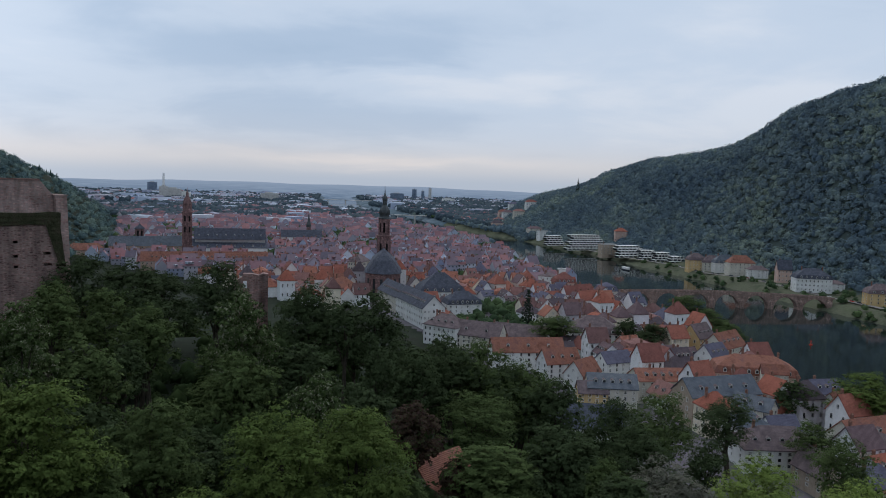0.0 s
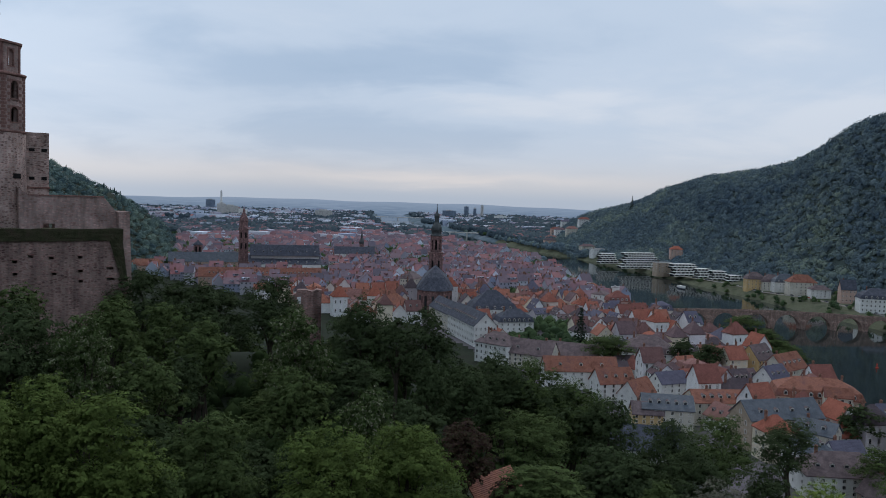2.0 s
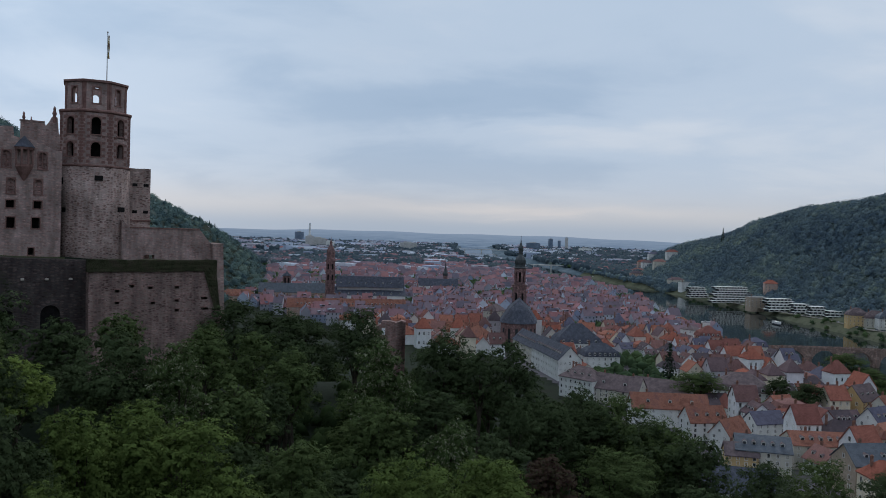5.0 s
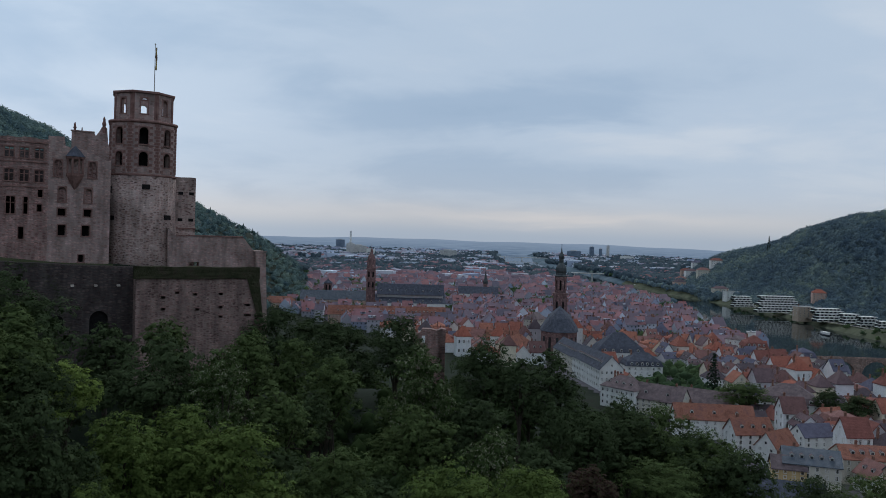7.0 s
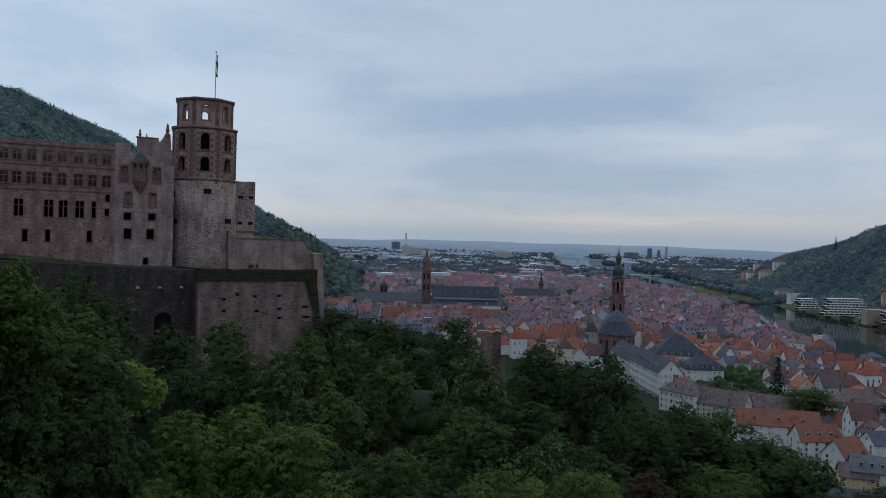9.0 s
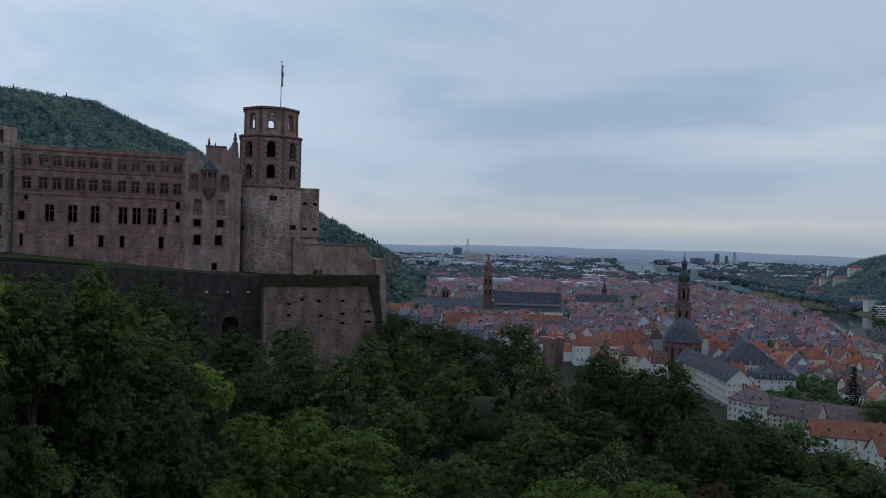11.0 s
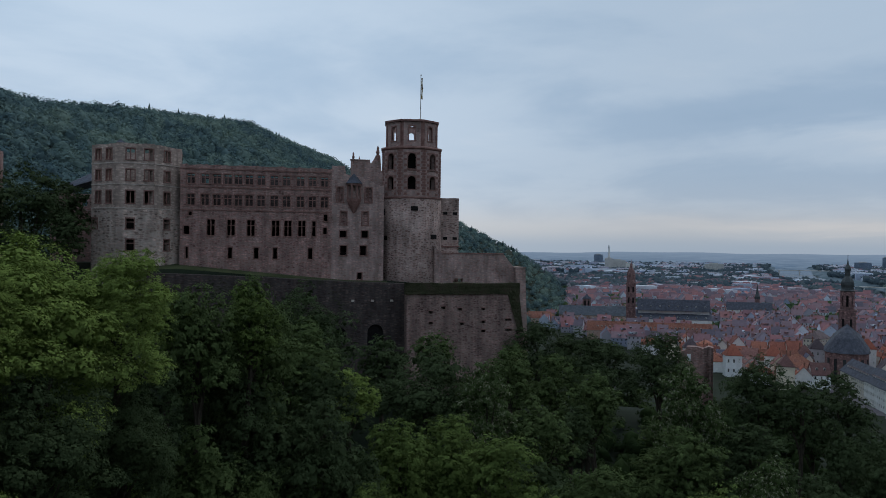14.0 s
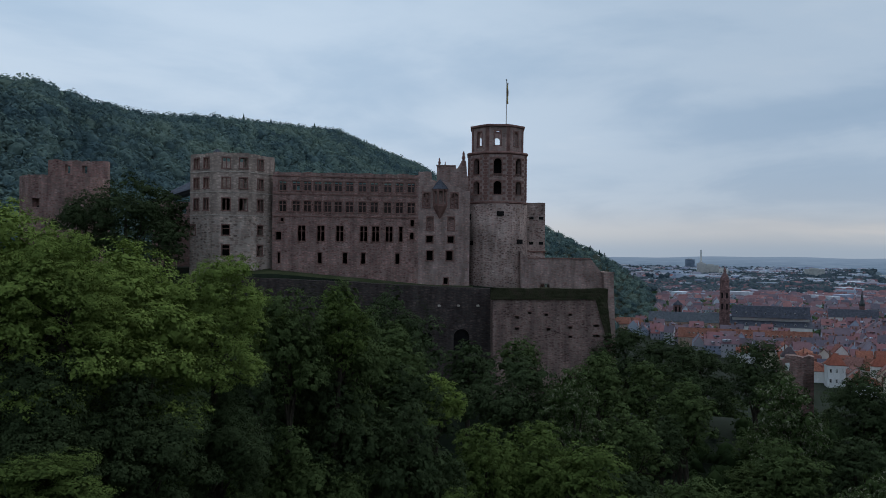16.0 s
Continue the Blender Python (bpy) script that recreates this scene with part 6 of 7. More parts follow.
spots, GARDENS = [], []
nstep = 13.4
for row, nn in enumerate(np.arange(-560, 640, nstep)):
    mm = 60.0
    while mm < 2050:
        front = rng.uniform(8.5, 15)
        mm += front / 2
        x, y = 0.951 * nn - 0.309 * mm, 0.309 * nn + 0.951 * mm
        x += rng.uniform(-1.5, 1.5) + 4 * math.sin(mm * 0.012)
        y += rng.uniform(-1.2, 1.2)
        mm += front / 2 + (0.3 if rng.random() < 0.85 else 7.0)
        if row % 2 == 0 and int(mm / 90) != int((mm - front) / 90):
            mm += 8
        if row % 4 == 3:  # the streets
            x, y = x - 2.5 * 0.951, y - 2.5 * 0.309
        q = np.interp(mm, FOOT_M, FOOT_N) - nn
        if q > (45 if mm > 560 else -6) or river_edge(x, y) < 26 or y < 200:
            continue
        d = math.hypot(x, y)
        az = math.degrees(math.atan2(-x, y))
        if az < -34 or az > 30 or float(land(x, y)) > 4 :
            continue
        if x > 0 and y < 460 and q > -40:
            continue
        if any((x - bx) ** 2 + (y - by) ** 2 < (br + 5.5) ** 2 for bx, by, br in BUSY):
            continue
        if x > np.interp(y, RIVER[:, 1], RIVER[:, 0]) and y < 1650:  # the other bank has its villas
            continue
        if y > 850 and rng.random() < (0.36 if x < -250 else 0.24):
            GARDENS.append((x, y))
            continue
        if d > 430 and noise.noise((x / 70, y / 70, 3.0)) > (0.25 if d < 1000 else 0.10):  # gardens
            GARDENS.append((x, y))
            continue
        spots.append((d, x, y))
spots.sort()
for i, (d, x, y) in enumerate(spots):
    turn = math.radians(108 + rng.gauss(0, 5)) + (math.pi / 2 if rng.random() < 0.66 else 0)
    if x * math.sin(turn) - y * math.cos(turn) > 0:  # fronts face the castle hill
        turn += math.pi
    if i < 262:
        s = rng.uniform(0.82, 1.22)
        at = Matrix.Translation((x, y, ground_z(x, y))) @ Matrix.Rotation(turn, 4, "Z") @ Matrix.Diagonal((1, 1, s, 1))
        town_house(rng.randrange(9), i < 58, at)
    else:
        dp = rng.uniform(9, 12.5)
        far_house(x, y, turn, rng.uniform(8, 15), dp, rng.choice((5.5, 7, 8.5, 10, 12.5)) + rng.uniform(-0.7, 0.7), dp * rng.uniform(0.42, 0.62), fine=d < 1150)


# ---- the far city on the plain ----
def far_plain():
    for _ in range(6800):
        az, d = rng.uniform(-14, 31), 1500 * (4850 / 1500) ** rng.random()
        p = polar(az, d)
        if river_edge(p.x, p.y) < 60 or float(land(p.x, p.y)) > 4:
            continue
        dens = noise.noise((p.x / 420, p.y / 420, 0))
        if dens < -0.24 or (p.x > RIVER[-4][0] and d > 2600 and rng.random() < 0.35):
            continue
        grow = 1 + (d - 1500) / 2600
        if rng.random() < (0.06 if d < 2400 else 0.3 * grow):
            far_house(p.x, p.y, rng.uniform(0, 3.14), rng.uniform(18, 60), rng.uniform(12, 24), rng.uniform(9, 20), 0, 0)
        else:
            dp = rng.uniform(10, 15)
            far_house(p.x, p.y, rng.uniform(0, 3.14), rng.uniform(11, 26), dp, rng.uniform(7, 12), dp * 0.4, 0)
    # white research campus and tall blocks
    for k in range(20):
        p = polar(rng.uniform(20.5, 26), rng.uniform(2900, 3900))
        far_house(p.x, p.y, rng.uniform(0, 3.1), rng.uniform(60, 130), 18, rng.uniform(14, 24), 0)


far_plain()
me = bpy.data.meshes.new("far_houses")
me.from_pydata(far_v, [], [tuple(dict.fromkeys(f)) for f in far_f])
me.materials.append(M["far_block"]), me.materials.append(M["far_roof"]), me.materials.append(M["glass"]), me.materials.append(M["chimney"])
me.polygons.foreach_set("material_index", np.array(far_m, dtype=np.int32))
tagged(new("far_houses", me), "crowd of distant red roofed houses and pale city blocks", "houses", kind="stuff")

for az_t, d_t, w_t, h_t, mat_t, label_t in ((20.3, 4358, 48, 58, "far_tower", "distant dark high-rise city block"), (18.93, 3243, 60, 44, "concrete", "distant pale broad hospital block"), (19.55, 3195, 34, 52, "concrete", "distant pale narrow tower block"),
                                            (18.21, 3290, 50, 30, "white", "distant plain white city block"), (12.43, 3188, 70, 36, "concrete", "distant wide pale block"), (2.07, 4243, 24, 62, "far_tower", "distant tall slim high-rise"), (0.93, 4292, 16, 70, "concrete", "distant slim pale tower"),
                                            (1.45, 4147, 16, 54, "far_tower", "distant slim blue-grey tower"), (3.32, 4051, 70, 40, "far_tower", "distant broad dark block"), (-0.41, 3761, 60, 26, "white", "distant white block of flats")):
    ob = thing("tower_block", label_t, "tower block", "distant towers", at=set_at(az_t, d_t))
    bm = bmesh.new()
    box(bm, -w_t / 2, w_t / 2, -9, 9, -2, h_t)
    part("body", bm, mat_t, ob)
    bm = bmesh.new()
    box(bm, -w_t / 4, w_t / 5, -4, 4, h_t, h_t + 4)
    part("roof_house", bm, "concrete", ob)
ob = thing("works_chimney", "tall pale works chimney far off", "chimney", at=set_at(19.57, 3476))
bm = bmesh.new()
lathe(bm, [(6, -2), (4.5, 60), (4, 104)], 12)
part("shaft", bm, "white", ob)
for az_b, d_b, ln_b, turn_b in ((7.67, 3763, 330, 4), (1.35, 2151, 190, 2)):
    ob = thing("road_bridge", "low pale road bridge over the far river", "bridge", at=set_at(az_b, d_b, turn_b))
    bm = bmesh.new()
    box(bm, -ln_b / 2, ln_b / 2, -7, 7, 3, 5.5)
    part("deck", bm, "concrete", ob)
    for k in range(4):
        bm = bmesh.new()
        x = -ln_b / 2 + ln_b * (k + 0.5) / 4
        box(bm, x - 2, x + 2, -6, 6, -10, 3)
        part("pier", bm, "concrete", ob)
ob = thing("buoy", "small red buoy on the river", "buoy", at=Matrix.Translation((244.7, 507.8, -7)))
bm = bmesh.new()
lathe(bm, [(0.2, -0.5), (1.0, -0.3), (1.0, 0.5), (0.3, 0.7), (0.25, 2.2), (0.5, 2.4), (0.05, 3.0)], 12)
part("float", bm, "red", ob)
for az_s, d_s, ln_s in ((-13.36, 986, 24), (-1.04, 1813, 30)):
    p = polar(az_s, d_s)
    ob = thing("river_boat", "white moored river boat with a dark hull", "boat", at=Matrix.Translation((p.x, p.y, -7)) @ Matrix.Rotation(radians(100), 4, "Z"))
    bm = bmesh.new()
    lathe(bm, [(1.0, -0.6), (1.25, 1.2)], 16)
    bmesh.ops.scale(bm, vec=(ln_s / 2.5, 2.2, 1), verts=bm.verts[:])
    part("hull", bm, "slate", ob)
    bm = bmesh.new()
    box(bm, -ln_s * 0.35, ln_s * 0.3, -1.9, 1.9, 1.2, 3.4)
    box(bm, -ln_s * 0.37, ln_s * 0.32, -2.2, 2.2, 3.4, 3.6)
    part("cabin", bm, "white", ob)


def riverside_road():
    az = np.arange(-31.0, -7.0, 0.4)
    v, f = [], []
    for k, a in enumerate(az):
        fd = float(np.interp(a, F_AZ, F_D))
        for off in (-58, -47):
            p = polar(a, fd + off)
            v.append((p.x, p.y, max(ground_z(p.x, p.y), 0.2) + 0.25))
        if k:
            f.append((2 * k - 2, 2 * k - 1, 2 * k + 1, 2 * k))
    tagged(new("road", raw_mesh("road", v, f, "road")), "pale worn road along the river bank", "road", kind="structure")


riverside_road()


# ---- cars parked along the road on the other bank ----
def car(paint, at):
    ob = thing("parked_car", {"white": "white parked car on the riverside road", "slate": "dark parked car on the riverside road", "metal": "silver parked car on the riverside road", "red": "red parked car on the riverside road"}[paint], "car", "parked cars", at=at)
    bm = bmesh.new()
    box(bm, -2.1, 2.1, -0.85, 0.85, 0.3, 0.85)
    bmesh.ops.bevel(bm, geom=bm.edges[:], offset=0.12, segments=1, affect="EDGES")
    part("body", bm, paint, ob)
    bm = bmesh.new()
    box(bm, -1.5, 1.1, -0.72, 0.72, 0.85, 1.4, f=lambda x, y, z: (x * (0.75 if z > 1 else 1), y * (0.85 if z > 1 else 1), z))
    part("cabin", bm, "glass", ob)
    for sx in (-1.3, 1.3):
        for sy in (-0.8, 0.8):
            bm = bmesh.new()
            lathe(bm, [(0.31, -0.1), (0.31, 0.1)], 10)
            bmesh.ops.rotate(bm, matrix=Matrix.Rotation(math.pi / 2, 3, "X"), verts=bm.verts[:])
            part("wheel", bm, "dark", ob, at=Matrix.Translation((sx, sy, 0.31)))
    return ob


CARS = {}
for k in range(26):
    az = -14.0 - k * 0.58 + rng.uniform(-0.15, 0.15)
    dd = float(np.interp(az, F_AZ, F_D)) - 52
    p, q = polar(az, dd), polar(az - 0.5, float(np.interp(az - 0.5, F_AZ, F_D)) - 52)
    at = Matrix.Translation((p.x, p.y, max(ground_z(p.x, p.y), 0.2) + 0.26)) @ Matrix.Rotation(math.atan2(q.y - p.y, q.x - p.x), 4, "Z")
    paint = rng.choice(("white", "slate", "metal", "white", "slate", "red"))
    if paint in CARS:
        copy_thing(CARS[paint], at)
    else:
        CARS[paint] = car(paint, at)


# ---- trees ----
def leaf_cloud(r, centres, radii, count, size, droop=0.0, up=0.5, tuft=12, dome=0.5, loose=0.3):
    """Leaves on small domed sprays, the sprays strewn over the outside of many lobes."""
    tufts = max(int(count / tuft), 20)
    per = np.maximum((radii ** 2 / (radii ** 2).sum() * tufts).astype(int), 2)
    c = np.repeat(centres, per, axis=0)
    rad = np.repeat(radii, per)
    d = r.normal(size=(len(c), 3))
    d /= np.linalg.norm(d, axis=1)[:, None]
    d[:, 2] = np.where(d[:, 2] < -0.12, -d[:, 2], d[:, 2])
    tip = c + d * (rad * (0.72 + 0.36 * r.random(len(c))))[:, None]
    reach = dome * (0.6 + 0.8 * r.random(len(c)))
    tip, d, reach = np.repeat(tip, tuft, axis=0), np.repeat(d, tuft, axis=0), np.repeat(reach, tuft)
    n = len(tip)
    o = r.normal(size=(n, 3))
    o /= np.linalg.norm(o, axis=1)[:, None]
    o = o + 0.7 * d + np.array([0, 0, 0.45])
    o /= np.linalg.norm(o, axis=1)[:, None]
    p = tip + o * (reach * (0.6 + 0.5 * r.random(n)))[:, None] * np.array([1.0, 1.0, 0.7])
    nrm = o + 0.5 * d + r.normal(scale=loose, size=(n, 3)) + np.array([0, 0, up])
    nrm /= np.linalg.norm(nrm, axis=1)[:, None]
    t = np.cross(nrm, r.normal(size=(n, 3)))
    t /= np.linalg.norm(t, axis=1)[:, None]
    b = np.cross(nrm, t)
    s = size * (0.6 + 0.8 * r.random(n))
    t, b = t * s[:, None], b * (s * 0.7)[:, None]
    v = np.stack([p - t, p + 0.6 * t + b, p + 0.6 * t - b], 1)
    v[:, :, 2] -= droop * s[:, None] * np.array([0, 0.8, 1.0])
    return v.reshape(-1, 3), np.arange(n * 3).reshape(-1, 3)


def limb(bm, a, b, ra, rb, sides=6):
    a, b = Vector(a), Vector(b)
    q = (b - a).to_track_quat("Z", "Y")
    rows = [[bm.verts.new(p + q @ Vector((rr * math.cos(2 * math.pi * k / sides), rr * math.sin(2 * math.pi * k / sides), 0))) for k in range(sides)] for p, rr in ((a, ra), ((a + b) / 2 + Vector((0.1, -0.08, 0.05)) * (b - a).length * 0.4, (ra + rb) / 2), (b, rb))]
    for u, v in zip(rows, rows[1:]):
        for k in range(sides):
            bm.faces.new((u[k], u[(k + 1) % sides], v[(k + 1) % sides], v[k]))


TREES = {}


def tree_meshes(kind, seed, count, size):
    """Trunk with limbs, and crown, for a tree 16 m high and 10 m wide about its foot."""
    key = (kind, seed, count, size)
    if key in TREES:
        return TREES[key]
    r = np.random.default_rng(seed)
    lobes = 60 if seed > 39 else 34
    a = r.random(lobes) * 2 * np.pi
    low = -0.8 if seed > 39 else -0.3
    c = low + (1 - low) * r.random(lobes)            # height on the dome, -1 to 1
    wide = {"tall": 3.0, "willow": 3.9}.get(kind, 3.8)
    mid, half = (9.8, 5.4) if seed > 39 else ((8.6, 6.0) if kind != "willow" else (8.0, 6.2))
    shell = 0.62 + 0.36 * r.random(lobes)
    flat = np.sqrt(np.clip(1 - c ** 2, 0.02, 1))
    if kind == "tall":
        flat = flat * (1 - 0.35 * np.clip(c, 0, 1))
    wob = 1 + 0.16 * np.sin(2 * a + seed) + 0.12 * np.sin(3 * a + 2 * seed)
    centres = np.stack([wide * wob * shell * flat * np.cos(a), wide * wob * shell * flat * np.sin(a), mid + half * shell * c], -1)
    radii = (1.0 + 0.75 * r.random(lobes)) * (0.8 if seed > 39 else 1)
    centres = np.vstack([centres, [[0.3, 0, 13.6], [0.6, -0.4, 11.0], [-0.7, 0.5, 10.5], [0.9, 0.8, 9.5], [-1.2, -0.8, 9.0]] if seed > 39 else [[0.3, 0, 13.6], [0.6, -0.4, 8.0], [-0.7, 0.5, 10.5], [0.9, 0.8, 6.0], [-1.2, -0.8, 7.0]]])
    radii = np.concatenate([radii, [1.5, 2.4, 2.4, 2.0, 2.0]])
    near = seed > 39
    v, f = leaf_cloud(r, centres, radii, count, size, droop=1.6 if kind == "willow" else 0.2, tuft=30 if near else 22, dome=0.42 if near else 0.5)
    mat = {"lime": "leaf_lime", "dark": "leaf_dark", "tall": "leaf_dark", "flower": "leaf_flower", "copper": "leaf_copper", "willow": "leaf_dark", "fresh": "leaf_fresh", "bare": "leaf_bare"}.get(kind, "leaf")
    iv, jf = leaf_cloud(r, centres, radii * 0.62, count / 6, size * 2.2, tuft=4, dome=0.2)  # the close inner foliage
    if kind == "bare":
        iv, jf = iv[:300], jf[:100]
    crown = raw_mesh("crown", np.vstack([v, iv]), np.vstack([f, jf + len(v)]), mat)
    bm = bmesh.new()
    limb(bm, (0, 0, -12.0), (0.1, 0.1, 5.0), 0.5, 0.32, 8), limb(bm, (0.1, 0.1, 5.0), (0.2, -0.1, 11.0), 0.32, 0.12)
    for k in range(9):
        c = Vector(centres[k * 4])
        limb(bm, (0.1, 0.1, (6.5 + 0.4 * k) if seed > 39 else 3.0 + 0.6 * k), c * 0.9, 0.16, 0.04, 5)
    TREES[key] = (mesh_of("trunk", bm, "bark"), crown)
    return TREES[key]


LABELS = {"lime": "broad tree in fresh yellow-green leaf", "dark": "broad tree in dense dark green leaf", "tall": "tall slender tree in dark leaf", "flower": "chestnut tree with pale blossom candles",
          "copper": "tree with thin coppery leaves", "willow": "large drooping willow by the houses", "fresh": "broad tree with fresh green outer leaves", "bare": "shrub of grey twigs with few leaves", "broad": "broad tree in full green leaf"}


def tree(az, d, top, width, kind="broad", near=False, seed=0):
    """A tree at a bearing and distance whose crown's top stands at that elevation."""
    p = polar(az, d)
    g = ground_z(p.x, p.y)
    ht = max(EYE + d * math.tan(radians(top)) - g, width * 0.8, 4.0)
    count, size = (56000, 0.066) if near else ((16000, 0.12) if d < 90 else ((10000, 0.15) if d < 135 else ((8000, 0.16) if d < 300 else (3500, 0.26))))
    sx = width / 9.6
    if sx > 1.2 and not near:  # larger crowns have more leaves, not larger ones
        fine = max(size / sx * 1.1, 0.085)
        count, size = int(min(count * (size / fine) ** 2, 20000)), round(fine, 2)
    trunk, crown = tree_meshes(kind, seed % 3 + (40 if near else 0), count, size)
    sz = min(ht / 15.6, sx * {"tall": 1.9, "flower": 1.5, "dark": 1.1, "broad": 1.05, "lime": 1.0}.get(kind, 0.98) * (1.25 if 56 <= d < 70 else 1))
    ob = thing("tree", LABELS[kind], "tree", "trees on the slope", at=Matrix.Translation((p.x, p.y, g)) @ Matrix.Rotation(radians(seed * 67), 4, "Z"))
    lift = Matrix.Translation((0, 0, ht - 15.6 * sz)) @ Matrix.Diagonal((sx, sx, sz, 1))
    part("trunk", trunk, "", ob, at=lift), part("crown", crown, "", ob, at=lift)
    return ob


TAKEN = []


def grove(rows, kind):
    for i, (az, d, top, width) in enumerate(rows):
        tree(az, d, top, width, kind, d < 56, i + len(TAKEN))
        TAKEN.append((*polar(az, d).xy, width))


grove([(24.7, 190, -5.0, 16.0), (21.5, 192, -5.5, 17.7), (19.5, 200, -6.3, 15.4), (16.1, 185, -5.5, 16.8), (9.3, 168, -6.8, 16.8), (6.9, 160, -8.3, 11.1), (4.8, 168, -7.6, 13.6), (1.7, 150, -11.5, 12.3), (-1.0, 168, -11.7, 15.7), (-5.5, 168, -12.6, 19.8), (-10.2, 118, -19.2, 8.6), (-20.8, 262, -13.6, 21.7), (-25.1, 330, -12.1, 17.6), (-19.5, 200, -16.5, 12.8), (-13.7, 450, -9.0, 16.0), (-15.6, 440, -9.2, 22.5), (-7.3, 110, -20.4, 8.1), (-14.8, 190, -16.1, 18.2), (39.8, 118, -5.2, 11.8), (36.0, 130, -6.0, 11.0)], "dark")
grove([(32.4, 112, -6.4, 19.0), (41.3, 60, -10.7, 9.3), (45.3, 62, -8.7, 7.7), (37.7, 62, -13.9, 5.9), (22.1, 118, -11.1, 8.3), (20.6, 150, -7.5, 10.4), (59.8, 188, 5.6, 21.7), (62.4, 192, 4.1, 16.2), (57.1, 200, 4.3, 12.3), (57.1, 175, 2.3, 9.4), (60.6, 52, -4.6, 12.0), (52.1, 57, -7.1, 7.0), (41.7, 140, -2.3, 18.2), (40.4, 70, -8.0, 6.5)], "dark")
grove([(26.6, 150, -6.9, 14.4), (23.1, 150, -7.2, 13.3), (20.6, 138, -8.4, 12.3), (24.6, 108, -10.5, 10.9), (19.7, 84, -14.7, 10.6), (14.2, 112, -11.7, 11.4), (-3.2, 150, -14.7, 17.8), (-8.0, 190, -13.3, 11.9), (-4.6, 98, -18.2, 13.4), (-12.7, 115, -18.5, 8.5), (-16.1, 222, -13.8, 23.6), (-28.3, 215, -15.0, 18.7), (-17.7, 545, -7.7, 30.3), (-19.1, 530, -8.2, 28.7), (-20.5, 515, -8.7, 23.1), (-8.6, 430, -9.5, 26.7), (-26.2, 270, -14.6, 14.9), (2.9, 92, -19.3, 8.9), (24.3, 70, -18.3, 7.3), (43.0, 72, -5.9, 8.3)], "broad")
grove([(40.3, 92, -7.4, 8.5), (32.0, 140, -5.8, 9.7), (26.6, 138, -7.1, 9.6), (44.8, 57, -15.4, 5.9), (48.6, 60, -2.2, 6.9), (44.9, 64, -1.9, 7.3), (41.6, 95, -4.8, 8.8), (45.3, 66, -8.0, 8.7), (49.3, 58, -11.9, 9.1), (42.8, 60, -14.4, 8.1)], "broad")
grove([(28.9, 112, -8.0, 11.2), (14.3, 132, -7.6, 12.4), (8.7, 104, -12.9, 8.8), (28.3, 96, -8.3, 7.4)], "flower")
grove([(-23.1, 150, -16.9, 18.0), (-29.0, 160, -17.5, 18.0), (38.2, 76, -8.7, 5.4), (66.7, 42, 3.3, 10.6), (59.6, 45, 0.8, 11.4), (53.7, 47, -0.6, 7.2), (63.4, 40, 1.6, 6.1), ], "lime")
grove([(27.6, 70, -12.8, 11.8), (34.6, 68, -11.8, 8.2)], "fresh")
grove([(11.3, 78, -15.4, 13.6), (5.6, 82, -15.6, 12.4), (-29.0, 330, -11.0, 28.3), (17.2, 72, -20.7, 8.8), (45.2, 62, -2.4, 5.2), (31.1, 72, -11.8, 9.0), (36.7, 58, -16.3, 5.1), (55.1, 54, -13.9, 8.5)], "fresh")
grove([(1.6, 104, -15.4, 9.6), (-1.6, 100, -19.4, 6.0)], "copper")
grove([(-12.9, 215, -14.5, 20.4)], "willow")
grove([(-17.1, 118, -18.4, 14.3)], "bare")


grove([(-0.4, 175, -10.5, 17.7), (-8.7, 160, -13.3, 13.8), (2.7, 160, -11.1, 15.0), (48.5, 66, -4.8, 8.6)], "dark")
grove([(-3.2, 172, -10.9, 17.4), (-6.3, 168, -12.2, 16.4)], "broad")
grove([(50.6, 62, -2.4, 6.2)], "fresh")


# dark trees added below the limes; their colour stands for shade under the crowns
grove([(65.3, 39, -6.7, 7.8), (59.2, 41, -8.1, 8.2), (53.2, 46, -9.8, 6.8)], "dark")
grove([(64.9, 36, -12.9, 7.9)], "fresh")


# trees between, lower than those that can be told apart
# mostly dark-leaved, so that their colour gives the shade of the gaps
ENV_AZ = [-34, -24, -20, -10, -5, 0, 3, 8, 13, 18, 23, 27, 36, 40, 45, 52, 58, 66, 80]
ENV_EL = [-20, -19, -19, -15.5, -13.6, -12.0, -10.7, -8.7, -8.6, -7.6, -7.2, -7.6, -8.0, -6.0, -5.2, -5.0, -3.0, -2.5, -2]
tr = random.Random(5)
made = 0
for _ in range(9000):
    if made > 150:
        break
    az, d = tr.uniform(-32, 70), tr.uniform(60, 420)
    p = polar(az, d)
    g = ground_z(p.x, p.y)
    if np.interp(-0.309 * p.x + 0.951 * p.y, FOOT_M, FOOT_N) - 0.951 * p.x - 0.309 * p.y < -8 or (CASTLE.inverted() @ Vector((p.x, p.y, 0))).y > -17 and az > 24:
        continue
    top = EYE + d * math.tan(radians(float(np.interp(az, ENV_AZ, ENV_EL)) - 1.2))
    ht = min(tr.uniform(13, 20), top - g)
    if ht < 3.5:
        continue
    wd = tr.uniform(8, 13) * min(1, ht / 13)
    if any((p.x - x) ** 2 + (p.y - y) ** 2 < (0.36 * (w + wd)) ** 2 for x, y, w in TAKEN):
        continue
    tree(az, d, math.degrees(math.atan((g + ht - EYE) / d)), wd, tr.choice(("dark", "dark", "dark", "tall", "broad")), d < 56, tr.randrange(90))
    TAKEN.append((p.x, p.y, wd))
    made += 1


